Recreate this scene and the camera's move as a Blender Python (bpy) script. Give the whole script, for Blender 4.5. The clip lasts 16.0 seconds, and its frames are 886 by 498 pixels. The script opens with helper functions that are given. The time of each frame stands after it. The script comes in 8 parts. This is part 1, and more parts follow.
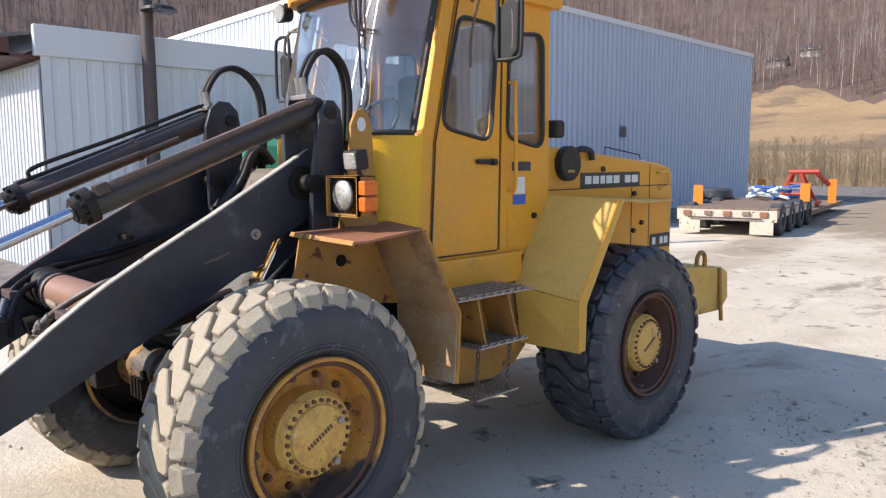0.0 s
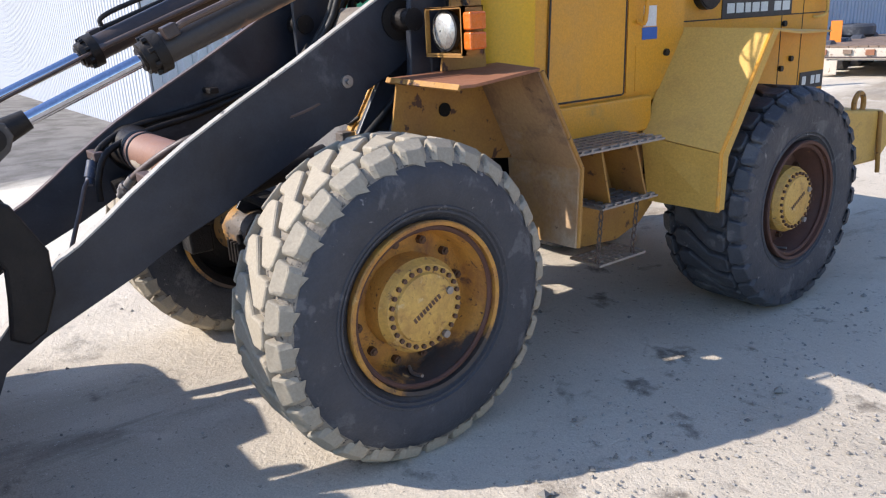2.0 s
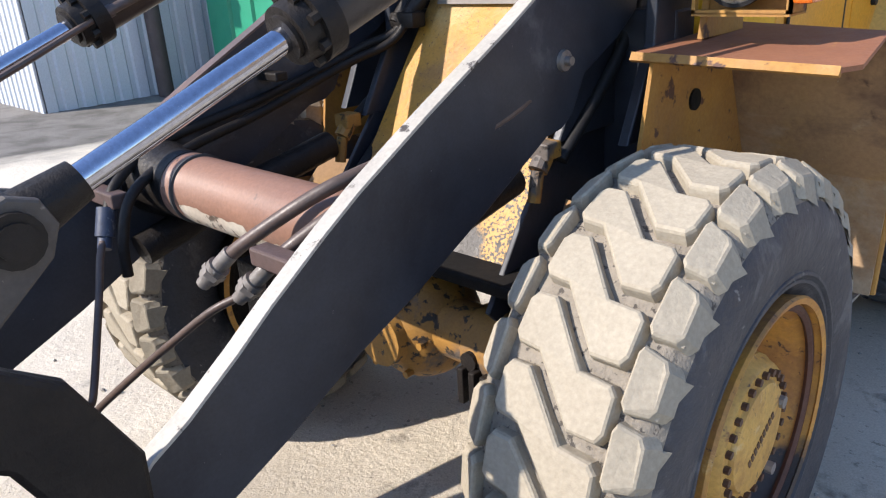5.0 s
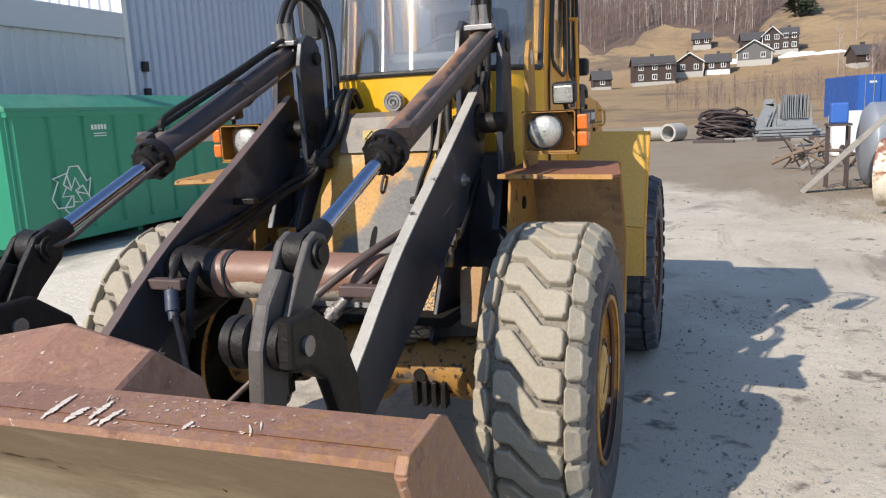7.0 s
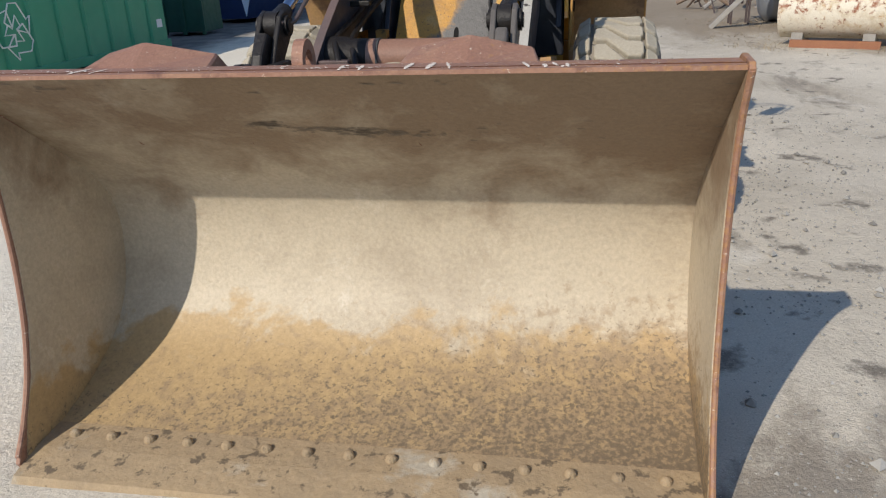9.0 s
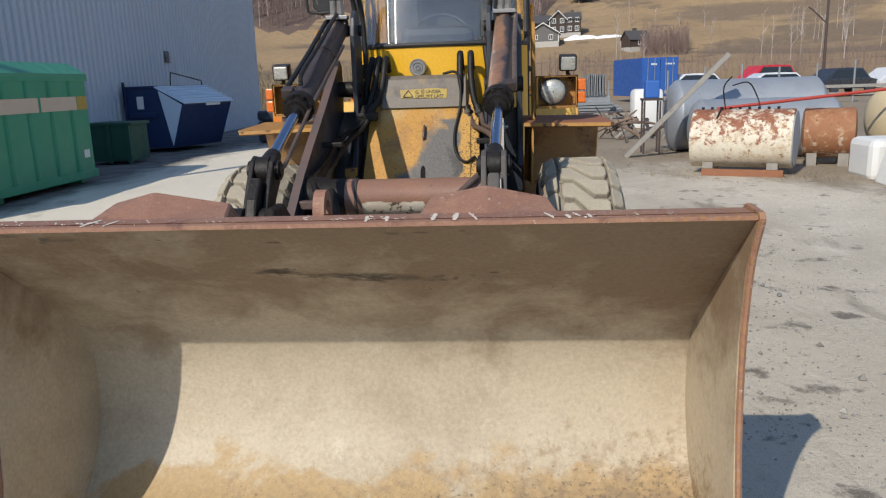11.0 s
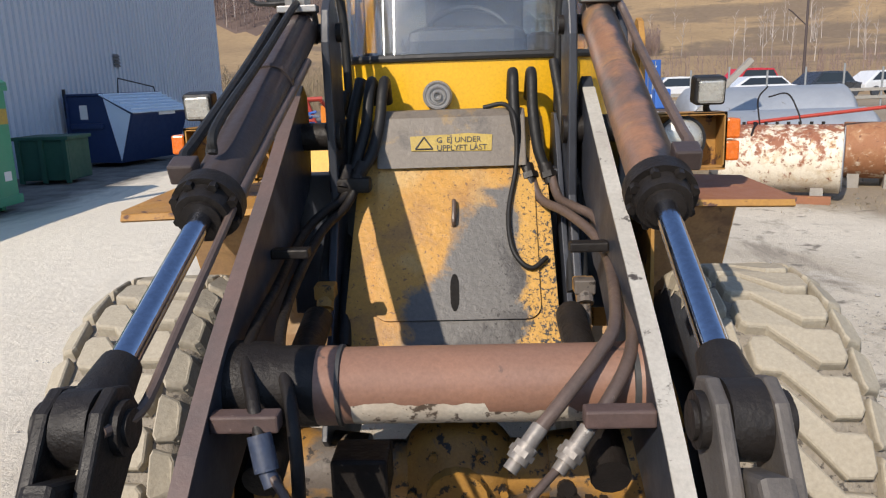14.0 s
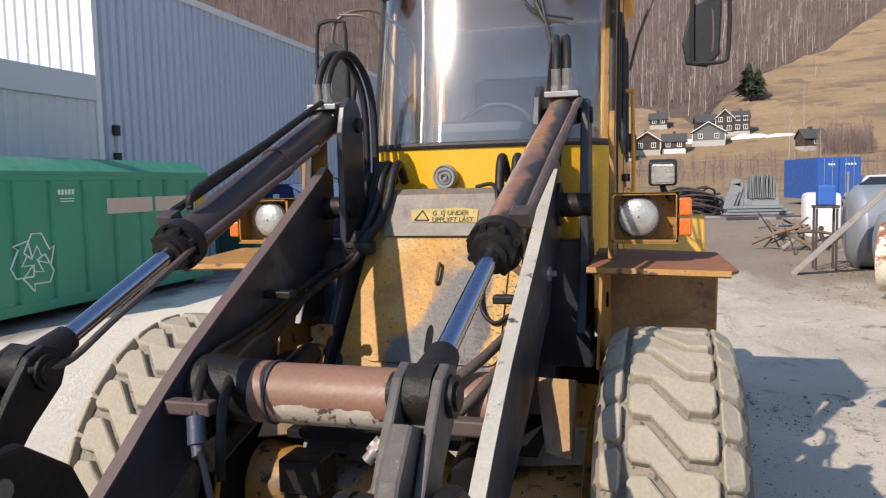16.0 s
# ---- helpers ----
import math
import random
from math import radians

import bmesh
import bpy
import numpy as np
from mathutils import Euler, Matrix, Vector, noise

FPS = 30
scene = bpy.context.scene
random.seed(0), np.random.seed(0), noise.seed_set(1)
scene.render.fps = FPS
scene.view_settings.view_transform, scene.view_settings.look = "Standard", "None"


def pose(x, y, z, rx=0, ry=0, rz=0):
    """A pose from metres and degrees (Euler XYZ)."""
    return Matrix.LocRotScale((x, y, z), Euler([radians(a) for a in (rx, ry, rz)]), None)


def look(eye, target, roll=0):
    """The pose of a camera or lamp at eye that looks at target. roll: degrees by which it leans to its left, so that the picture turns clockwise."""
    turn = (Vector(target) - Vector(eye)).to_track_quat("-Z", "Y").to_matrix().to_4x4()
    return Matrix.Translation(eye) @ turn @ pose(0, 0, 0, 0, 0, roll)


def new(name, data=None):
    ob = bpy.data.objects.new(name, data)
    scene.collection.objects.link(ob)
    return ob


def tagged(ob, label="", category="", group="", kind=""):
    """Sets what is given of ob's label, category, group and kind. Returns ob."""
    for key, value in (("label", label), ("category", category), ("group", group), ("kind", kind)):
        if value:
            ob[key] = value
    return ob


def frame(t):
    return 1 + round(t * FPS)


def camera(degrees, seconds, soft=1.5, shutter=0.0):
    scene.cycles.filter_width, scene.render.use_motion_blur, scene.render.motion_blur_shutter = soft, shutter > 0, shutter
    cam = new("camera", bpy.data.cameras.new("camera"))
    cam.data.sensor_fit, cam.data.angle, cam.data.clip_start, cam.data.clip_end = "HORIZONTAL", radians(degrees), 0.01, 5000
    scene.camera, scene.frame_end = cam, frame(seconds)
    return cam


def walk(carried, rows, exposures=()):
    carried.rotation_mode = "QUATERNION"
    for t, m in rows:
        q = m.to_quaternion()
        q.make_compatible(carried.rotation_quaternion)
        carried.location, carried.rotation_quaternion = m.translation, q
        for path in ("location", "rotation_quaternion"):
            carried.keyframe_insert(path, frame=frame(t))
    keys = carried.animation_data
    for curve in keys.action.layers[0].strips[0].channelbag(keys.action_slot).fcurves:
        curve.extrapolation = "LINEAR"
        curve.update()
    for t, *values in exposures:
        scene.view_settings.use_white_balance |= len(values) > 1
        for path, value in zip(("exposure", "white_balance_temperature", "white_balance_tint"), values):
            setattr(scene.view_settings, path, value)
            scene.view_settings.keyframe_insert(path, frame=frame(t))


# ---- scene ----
cam = camera(60.8, 16.0, soft=1.2)
PATH = [
    (0, (3.914, -1.866, 1.86), (2.493, -0.477, 1.631), -0.3),
    (0.5, (3.974, -1.968, 1.859), (2.585, -0.567, 1.53), -0.4),
    (1, (4.014, -1.977, 1.842), (2.595, -0.636, 1.407), -1.1),
    (1.5, (3.886, -1.892, 1.81), (2.399, -0.658, 1.297), -2.1),
    (2, (3.517, -1.595, 1.76), (1.976, -0.464, 1.17), -2.8),
    (2.5, (3.065, -1.396, 1.691), (1.501, -0.344, 1.022), -3.2),
    (3, (2.621, -1.232, 1.718), (1.081, -0.206, 0.958), -3.2),
    (3.5, (2.263, -1.049, 1.697), (0.764, -0.011, 0.876), -3.2),
    (4, (2.07, -1.057, 1.683), (0.624, 0.043, 0.847), -3.1),
    (4.5, (1.867, -1.29, 1.739), (0.482, -0.086, 0.944), -3.3),
    (4.7, (1.762, -1.407, 1.772), (0.402, -0.159, 1.001), -3.4),
    (6.8, (1.605, -3.006, 1.792), (0.884, -1.179, 1.419), -3.3),
    (7, (1.571, -3.171, 1.807), (0.911, -1.317, 1.452), -2.7),
    (7.5, (1.512, -3.541, 1.829), (0.955, -1.647, 1.506), -1.8),
    (8, (1.2, -3.867, 1.81), (0.778, -1.955, 1.403), -3.6),
    (8.5, (0.972, -4.225, 1.715), (0.562, -2.383, 1.054), -3.9),
    (8.7, (0.905, -4.368, 1.689), (0.504, -2.551, 0.956), -3.3),
    (10.8, (0.473, -4.687, 1.77), (0.305, -2.753, 1.289), -2.0),
    (11, (0.499, -4.523, 1.783), (0.34, -2.577, 1.349), -1.9),
    (11.5, (0.503, -4.104, 1.827), (0.364, -2.14, 1.476), -1.8),
    (12, (0.365, -3.648, 1.872), (0.244, -1.68, 1.54), -2.0),
    (12.5, (0.297, -3.194, 1.869), (0.191, -1.229, 1.508), -2.3),
    (13, (0.223, -2.773, 1.901), (0.136, -0.817, 1.496), -2.3),
    (13.5, (0.098, -2.445, 1.919), (0.032, -0.495, 1.482), -1.9),
    (14, (0.074, -2.349, 1.933), (-0.01, -0.399, 1.5), -1.9),
    (14.5, (0.075, -2.364, 1.936), (-0.056, -0.409, 1.535), -1.6),
    (15, (0.189, -2.479, 1.948), (-0.064, -0.523, 1.621), -1.7),
    (15.5, (0.574, -2.597, 1.905), (0.12, -0.661, 1.693), -1.7),
    (16, (0.929, -2.71, 1.852), (0.368, -0.798, 1.677), -1.3),
]
EXPOSURES = [(0, 0.85, 6800, 15), (1.5, 0.80, 6600, 15), (2.5, 1.05, 6250, 15), (3.5, 1.19, 6300, 16), (4.5, 1.04, 6400, 15), (7, 0.50, 6650, 11),
             (8.5, 0.17, 6600, 10), (11, 0.08, 6600, 9), (12.5, 0.28, 6900, 12), (14.5, 0.38, 6800, 12), (16, 0.41, 6850, 14)]
walk(cam, [(t, look(eye, target, roll)) for t, eye, target, roll in PATH], EXPOSURES)

# ---- light ----
SUN_DIR = Vector((0.64, 1.155, -1.0)).normalized()      # the way the sunlight travels
sun = new("sun", bpy.data.lights.new("sun", "SUN"))
sun.data.energy, sun.data.angle, sun.data.color = 3.75, radians(0.53), (1.0, 0.93, 0.82)
sun.matrix_world = look(SUN_DIR * -60, (0, 0, 0))
world = bpy.data.worlds.new("sky")
scene.world, world.use_nodes = world, True
sky = world.node_tree.nodes.new("ShaderNodeTexSky")
sky.sky_type, sky.sun_disc = "NISHITA", False
sky.sun_elevation = math.asin(-SUN_DIR.z)
sky.sun_rotation = math.atan2(-SUN_DIR.x, -SUN_DIR.y)
sky.air_density, sky.dust_density, sky.ozone_density = 1.0, 0.3, 3.2
back = world.node_tree.nodes["Background"]
world.node_tree.links.new(sky.outputs[0], back.inputs[0])
back.inputs[1].default_value = 0.15


# ---- materials ----
def node(nt, kind, **kw):
    n = nt.nodes.new(kind)
    for k, v in kw.items():
        n.inputs[k.replace("_", " ")].default_value = v
    return n


def surface(name, base, second=None, spots=None, rough=0.6, metal=0.0, scale=3.0, amount=0.5, spot_scale=8.0, spot_at=0.62,
            bump=0.15, grain=90.0, third=None, third_scale=0.8, third_at=0.55, stretch=(1, 1, 1), coat=0.0, island=0.0, spec=0.5):
    """A worn surface: base and second mixed by large clouds, third by larger ones, spots by small ones, with fine grain and bump."""
    m = bpy.data.materials.new(name)
    m.use_nodes = True
    nt = m.node_tree
    L, b = nt.links.new, nt.nodes["Principled BSDF"]
    pos = nt.nodes.new("ShaderNodeNewGeometry")
    mp = nt.nodes.new("ShaderNodeMapping")
    mp.inputs["Scale"].default_value = stretch
    L(pos.outputs["Position"], mp.inputs["Vector"])

    def cloud(sc, detail, lo, hi, dist=0.0):
        n = node(nt, "ShaderNodeTexNoise", Scale=sc, Detail=detail, Roughness=0.62, Distortion=dist)
        L(mp.outputs[0], n.inputs["Vector"])
        r = node(nt, "ShaderNodeMapRange")
        r.inputs["From Min"].default_value, r.inputs["From Max"].default_value = lo, hi
        L(n.outputs["Fac"], r.inputs["Value"])
        return r.outputs[0]

    def mix(fac, a, c, kind="MIX"):
        x = nt.nodes.new("ShaderNodeMix")
        x.data_type, x.blend_type = "RGBA", kind
        for sock, v in ((0, fac), (6, a), (7, c)):
            if isinstance(v, (int, float)):
                x.inputs[sock].default_value = v
            elif isinstance(v, (tuple, list)):
                x.inputs[sock].default_value = (*v, 1)
            else:
                L(v, x.inputs[sock])
        return x.outputs[2]

    col = base
    fac = None
    if second:
        fac = cloud(scale, 6, 0.5 - 0.28 / (0.3 + amount), 0.5 + 0.28 / (0.3 + amount), 0.3)
        mu = nt.nodes.new("ShaderNodeMath")
        mu.operation, mu.inputs[1].default_value = "MULTIPLY", min(1.0, 0.35 + amount)
        L(fac, mu.inputs[0])
        col = mix(mu.outputs[0], col, second)
    if third:
        col = mix(cloud(third_scale, 8, third_at, third_at + 0.06, 0.5), col, third)
    if spots:
        col = mix(cloud(spot_scale, 9, spot_at, spot_at + 0.05, 0.2), col, spots)
    g = cloud(grain, 3, 0.2, 0.8)
    gm = node(nt, "ShaderNodeMapRange")
    gm.inputs["To Min"].default_value, gm.inputs["To Max"].default_value = 0.84, 1.14
    L(g, gm.inputs["Value"])
    rgb = nt.nodes.new("ShaderNodeCombineColor")
    for i in range(3):
        L(gm.outputs[0], rgb.inputs[i])
    col = mix(1.0, col, rgb.outputs[0], "MULTIPLY")
    if island:
        rnd = node(nt, "ShaderNodeMapRange")
        rnd.inputs["To Min"].default_value, rnd.inputs["To Max"].default_value = 1 - island, 1 + island
        L(pos.outputs["Random Per Island"], rnd.inputs["Value"])
        c3 = nt.nodes.new("ShaderNodeCombineColor")
        for i in range(3):
            L(rnd.outputs[0], c3.inputs[i])
        col = mix(1.0, col, c3.outputs[0], "MULTIPLY")
    if isinstance(col, tuple):
        b.inputs["Base Color"].default_value = (*col, 1)
    else:
        L(col, b.inputs["Base Color"])
    rr = node(nt, "ShaderNodeMapRange")
    rr.inputs["To Min"].default_value, rr.inputs["To Max"].default_value = max(0.04, rough - 0.1), min(1, rough + 0.12)
    L(cloud(scale * 2.3, 5, 0.3, 0.7), rr.inputs["Value"])
    L(rr.outputs[0], b.inputs["Roughness"])
    b.inputs["Metallic"].default_value = metal
    b.inputs["Specular IOR Level"].default_value = spec
    b.inputs["Coat Weight"].default_value = coat
    if bump:
        bp = node(nt, "ShaderNodeBump", Strength=bump, Distance=0.01)
        L(cloud(grain * 0.45, 5, 0.1, 0.9), bp.inputs["Height"])
        L(bp.outputs[0], b.inputs["Normal"])
    return m


def clear_glass(name, tint=(0.9, 0.95, 0.97), dust=0.12, scratch=0.0):
    """Clear glass under a thin film of pale dust."""
    m = bpy.data.materials.new(name)
    m.use_nodes = True
    nt = m.node_tree
    b = nt.nodes["Principled BSDF"]
    b.inputs["Base Color"].default_value = (*tint, 1)
    b.inputs["Transmission Weight"].default_value = 1.0
    b.inputs["Roughness"].default_value = 0.0
    b.inputs["IOR"].default_value = 1.45
    b.inputs["Coat Weight"].default_value = 1.0
    b.inputs["Coat Roughness"].default_value = 0.10
    film = node(nt, "ShaderNodeBsdfDiffuse", Color=(0.55, 0.56, 0.56, 1))
    cloud = node(nt, "ShaderNodeTexNoise", Scale=3.0, Detail=8.0)
    amount = node(nt, "ShaderNodeMapRange")
    amount.inputs["From Min"].default_value, amount.inputs["From Max"].default_value = 0.3, 0.75
    amount.inputs["To Min"].default_value, amount.inputs["To Max"].default_value = dust * 0.5, dust * 1.7
    mix = nt.nodes.new("ShaderNodeMixShader")
    L = nt.links.new
    L(cloud.outputs["Fac"], amount.inputs["Value"])
    L(amount.outputs[0], mix.inputs[0])
    # fine level wiping scratches, which draw a highlight out upright
    tan = nt.nodes.new("ShaderNodeTangent")
    tan.direction_type, tan.axis = "RADIAL", "Z"
    scr = node(nt, "ShaderNodeBsdfAnisotropic", Color=(0.9, 0.92, 0.95, 1), Roughness=0.15, Anisotropy=0.93)
    L(tan.outputs[0], scr.inputs["Tangent"])
    glaze = nt.nodes.new("ShaderNodeMixShader")
    glaze.inputs[0].default_value = scratch
    L(b.outputs[0], glaze.inputs[1])
    L(scr.outputs[0], glaze.inputs[2])
    L(glaze.outputs[0], mix.inputs[1])
    L(film.outputs[0], mix.inputs[2])
    L(mix.outputs[0], nt.nodes["Material Output"].inputs[0])
    return m


M = {}
M["yellow_bright"] = surface("yellow_paint_bright", (0.76, 0.42, 0.012), (0.66, 0.35, 0.02), None, rough=0.38, scale=3, amount=0.3, bump=0.03)
M["yellow_grimy"] = surface("grimy_yellow_paint", (0.52, 0.26, 0.03), (0.20, 0.11, 0.05), (0.035, 0.027, 0.022), rough=0.55, scale=3.2, amount=0.65, spot_scale=26, spot_at=0.56, bump=0.2,
                            third=(0.12, 0.10, 0.085), third_scale=2.2, third_at=0.53)
M["yellow_rust"] = surface("rusty_yellow_paint", (0.46, 0.24, 0.04), (0.24, 0.11, 0.04), (0.09, 0.04, 0.025), rough=0.65, scale=4, amount=0.6, spot_scale=14, spot_at=0.6, bump=0.25)
M["black"] = surface("black_arm_paint", (0.010, 0.012, 0.019), (0.050, 0.055, 0.068), (0.13, 0.13, 0.135), rough=0.42, scale=2.4, amount=0.9, spec=0.42, spot_scale=42, spot_at=0.69, bump=0.08, grain=120, third=(0.085, 0.090, 0.10), third_scale=1.5, third_at=0.60)
M["black_oily"] = surface("oily_black_steel", (0.007, 0.006, 0.006), (0.026, 0.021, 0.018), (0.10, 0.08, 0.065), rough=0.5, scale=7, amount=0.5, spot_scale=30, spot_at=0.69, bump=0.35, spec=0.3)
M["crank_dusty"] = surface("dusty_grey_cast_steel", (0.115, 0.10, 0.088), (0.055, 0.048, 0.044), (0.24, 0.21, 0.18), rough=0.6, scale=9, amount=0.6, spot_scale=28, spot_at=0.66, bump=0.25)
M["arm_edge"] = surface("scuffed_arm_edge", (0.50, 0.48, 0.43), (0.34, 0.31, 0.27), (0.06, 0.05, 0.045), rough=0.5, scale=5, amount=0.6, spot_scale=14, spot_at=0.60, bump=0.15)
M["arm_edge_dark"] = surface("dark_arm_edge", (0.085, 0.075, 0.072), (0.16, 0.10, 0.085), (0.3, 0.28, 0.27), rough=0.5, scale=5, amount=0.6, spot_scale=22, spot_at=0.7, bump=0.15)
M["cylinder"] = surface("worn_black_cylinder", (0.028, 0.025, 0.026), (0.075, 0.05, 0.043), (0.20, 0.15, 0.13), rough=0.42, scale=4, amount=0.5, spot_scale=16, spot_at=0.7, bump=0.12)
M["tube_rust"] = surface("red_brown_tube", (0.30, 0.155, 0.10), (0.20, 0.115, 0.085), (0.09, 0.065, 0.055), rough=0.45, scale=2.2, amount=0.7, spot_scale=9, spot_at=0.66, bump=0.1, third=(0.13, 0.09, 0.075), third_scale=2.6, third_at=0.60)
M["bracket_rust"] = surface("dull_red_brown_bracket", (0.12, 0.075, 0.065), (0.065, 0.045, 0.042), (0.20, 0.14, 0.12), rough=0.6, scale=9, amount=0.6, spot_scale=26, spot_at=0.66)
M["tube_white"] = surface("worn_white_tube_band", (0.62, 0.57, 0.47), (0.40, 0.30, 0.22), (0.10, 0.07, 0.05), rough=0.5, scale=9, amount=0.5, spot_scale=22, spot_at=0.55, bump=0.15)
M["rubber"] = surface("tyre_rubber", (0.036, 0.039, 0.048), (0.062, 0.066, 0.078), (0.26, 0.255, 0.25), rough=0.55, scale=4, amount=0.8, spot_scale=19, spot_at=0.655, bump=0.5, spec=0.45, third=(0.10, 0.103, 0.112), third_scale=6, third_at=0.57)
M["rubber_dusty"] = surface("dusty_tyre_tread", (0.40, 0.352, 0.272), (0.32, 0.28, 0.216), (0.16, 0.14, 0.113), rough=0.9, scale=6, amount=0.5, spot_scale=24, spot_at=0.70, bump=0.3, spec=0.2)
M["rubber_groove"] = surface("dusty_tyre_groove", (0.30, 0.265, 0.215), (0.21, 0.185, 0.152), (0.09, 0.08, 0.07), rough=0.95, scale=14, amount=0.7, spot_scale=48, spot_at=0.57, bump=0.9, spec=0.2, grain=60)
M["rim_rear"] = surface("rusted_rim", (0.13, 0.055, 0.035), (0.06, 0.03, 0.024), (0.36, 0.17, 0.05), rough=0.7, scale=4, amount=0.6, spot_scale=9, spot_at=0.64, bump=0.25)
M["bolt"] = surface("rusty_bolt_steel", (0.17, 0.10, 0.065), (0.08, 0.05, 0.04), None, rough=0.55, metal=0.5, scale=30, amount=0.5)
M["steel"] = surface("bare_grey_steel", (0.36, 0.35, 0.34), (0.22, 0.20, 0.19), (0.2, 0.1, 0.06), rough=0.42, metal=0.7, scale=14, amount=0.5, spot_scale=25, spot_at=0.68)
M["chrome"] = surface("chromed_rod", (0.46, 0.49, 0.58), None, None, rough=0.09, metal=1.0, scale=8, bump=0.0)
M["bucket_mud"] = surface("dried_mud_bucket_steel", (0.37, 0.265, 0.15), (0.27, 0.20, 0.125), (0.13, 0.095, 0.06), rough=0.85, scale=4.5, amount=0.7, spot_scale=15, spot_at=0.57, bump=0.7, grain=45, third=(0.38, 0.33, 0.255), third_scale=1.7, third_at=0.57)
M["bucket_stain"] = surface("dark_scratched_stain", (0.12, 0.09, 0.06), (0.26, 0.21, 0.16), None, rough=0.7, scale=30, amount=0.6)
M["paint_chip"] = surface("scraped_white_chip", (0.78, 0.70, 0.60), (0.62, 0.51, 0.42), None, rough=0.6, scale=30, amount=0.6)
M["hose"] = surface("black_hydraulic_hose", (0.008, 0.008, 0.009), (0.020, 0.019, 0.018), None, rough=0.55, scale=20, amount=0.6, bump=0.1, spec=0.35)
M["pipe"] = surface("oily_brown_pipe", (0.14, 0.095, 0.075), (0.06, 0.045, 0.04), (0.28, 0.22, 0.19), rough=0.42, scale=9, amount=0.6, spot_scale=22, spot_at=0.68)
M["glass"] = clear_glass("cab_glass", (0.52, 0.58, 0.62), 0.035)
M["windscreen"] = clear_glass("scratched_windscreen", (0.50, 0.56, 0.60), 0.03, 0.022)
M["coupling"] = surface("dull_coupling_steel", (0.27, 0.25, 0.23), (0.16, 0.14, 0.125), (0.42, 0.40, 0.37), rough=0.5, metal=0.3, scale=25, amount=0.6, spot_scale=50, spot_at=0.64)
M["gasket"] = surface("black_rubber_seal", (0.015, 0.015, 0.016), (0.03, 0.03, 0.03), None, rough=0.6, scale=12)
M["plastic"] = surface("black_plastic", (0.012, 0.012, 0.013), (0.025, 0.025, 0.027), None, rough=0.5, scale=10, spec=0.35)
M["lens"] = surface("headlamp_lens", (0.54, 0.53, 0.48), (0.34, 0.33, 0.31), None, rough=0.28, metal=0.4, scale=11, amount=0.6, coat=0.8, grain=160, bump=0.25)
M["amber"] = surface("amber_lens", (0.72, 0.16, 0.012), (0.58, 0.11, 0.01), None, rough=0.25, scale=20, coat=0.5)
M["white_sheet"] = surface("white_corrugated_sheet", (0.58, 0.605, 0.64), (0.52, 0.545, 0.58), (0.47, 0.47, 0.46), rough=0.5, scale=0.5, amount=0.4, spot_scale=2.0, spot_at=0.72, bump=0.03, stretch=(1, 1, 0.35))
M["grey_sheet"] = surface("grey_blue_corrugated_sheet", (0.47, 0.53, 0.62), (0.42, 0.475, 0.565), (0.35, 0.39, 0.44), rough=0.45, scale=0.4, amount=0.4, spot_scale=1.5, spot_at=0.74, bump=0.02, stretch=(1, 1, 0.3))
M["brown"] = surface("brown_painted_wood", (0.10, 0.035, 0.028), (0.07, 0.03, 0.025), None, rough=0.6, scale=3)
M["roof_grey"] = surface("grey_roof_sheet", (0.10, 0.095, 0.095), (0.15, 0.145, 0.14), None, rough=0.6, scale=3)
M["pole"] = surface("dark_brown_pole", (0.055, 0.04, 0.04), (0.085, 0.06, 0.055), None, rough=0.6, scale=6)
M["green"] = surface("green_container_paint", (0.028, 0.275, 0.16), (0.020, 0.21, 0.12), (0.035, 0.09, 0.06), rough=0.42, scale=1.6, amount=0.45, spot_scale=5, spot_at=0.7, bump=0.04)
M["green_light"] = surface("light_green_lid_paint", (0.05, 0.28, 0.17), (0.04, 0.22, 0.13), None, rough=0.4, scale=2)
M["green_dark"] = surface("dark_green_paint", (0.012, 0.085, 0.055), (0.016, 0.06, 0.045), None, rough=0.55, scale=3)
M["blue_dump"] = surface("dark_blue_paint", (0.008, 0.024, 0.085), (0.012, 0.034, 0.11), (0.04, 0.05, 0.08), rough=0.45, scale=3, amount=0.5, spot_scale=10, spot_at=0.7)
M["blue_lid"] = surface("light_blue_lid", (0.62, 0.72, 0.82), (0.50, 0.63, 0.77), (0.28, 0.38, 0.52), rough=0.35, scale=4, spot_scale=9, spot_at=0.66)
M["blue"] = surface("blue_container_paint", (0.025, 0.11, 0.40), (0.02, 0.085, 0.32), None, rough=0.5, scale=1.5)
M["label_beige"] = surface("faded_beige_label", (0.56, 0.46, 0.36), (0.48, 0.37, 0.28), None, rough=0.6, scale=6)
M["label_yellow"] = surface("yellow_label", (0.48, 0.33, 0.04), (0.30, 0.21, 0.06), (0.10, 0.08, 0.05), rough=0.55, scale=14, amount=0.6, spot_scale=30, spot_at=0.60)
M["white_mark"] = surface("white_painted_mark", (0.72, 0.74, 0.72), (0.6, 0.64, 0.6), None, rough=0.55, scale=12)
M["dark_mark"] = surface("dark_print", (0.03, 0.03, 0.03), (0.06, 0.06, 0.06), None, rough=0.6, scale=12)
M["silver"] = surface("galvanised_tank_steel", (0.36, 0.385, 0.42), (0.27, 0.29, 0.32), (0.20, 0.19, 0.18), rough=0.5, metal=0.35, scale=1.6, amount=0.6, spot_scale=5, spot_at=0.66)
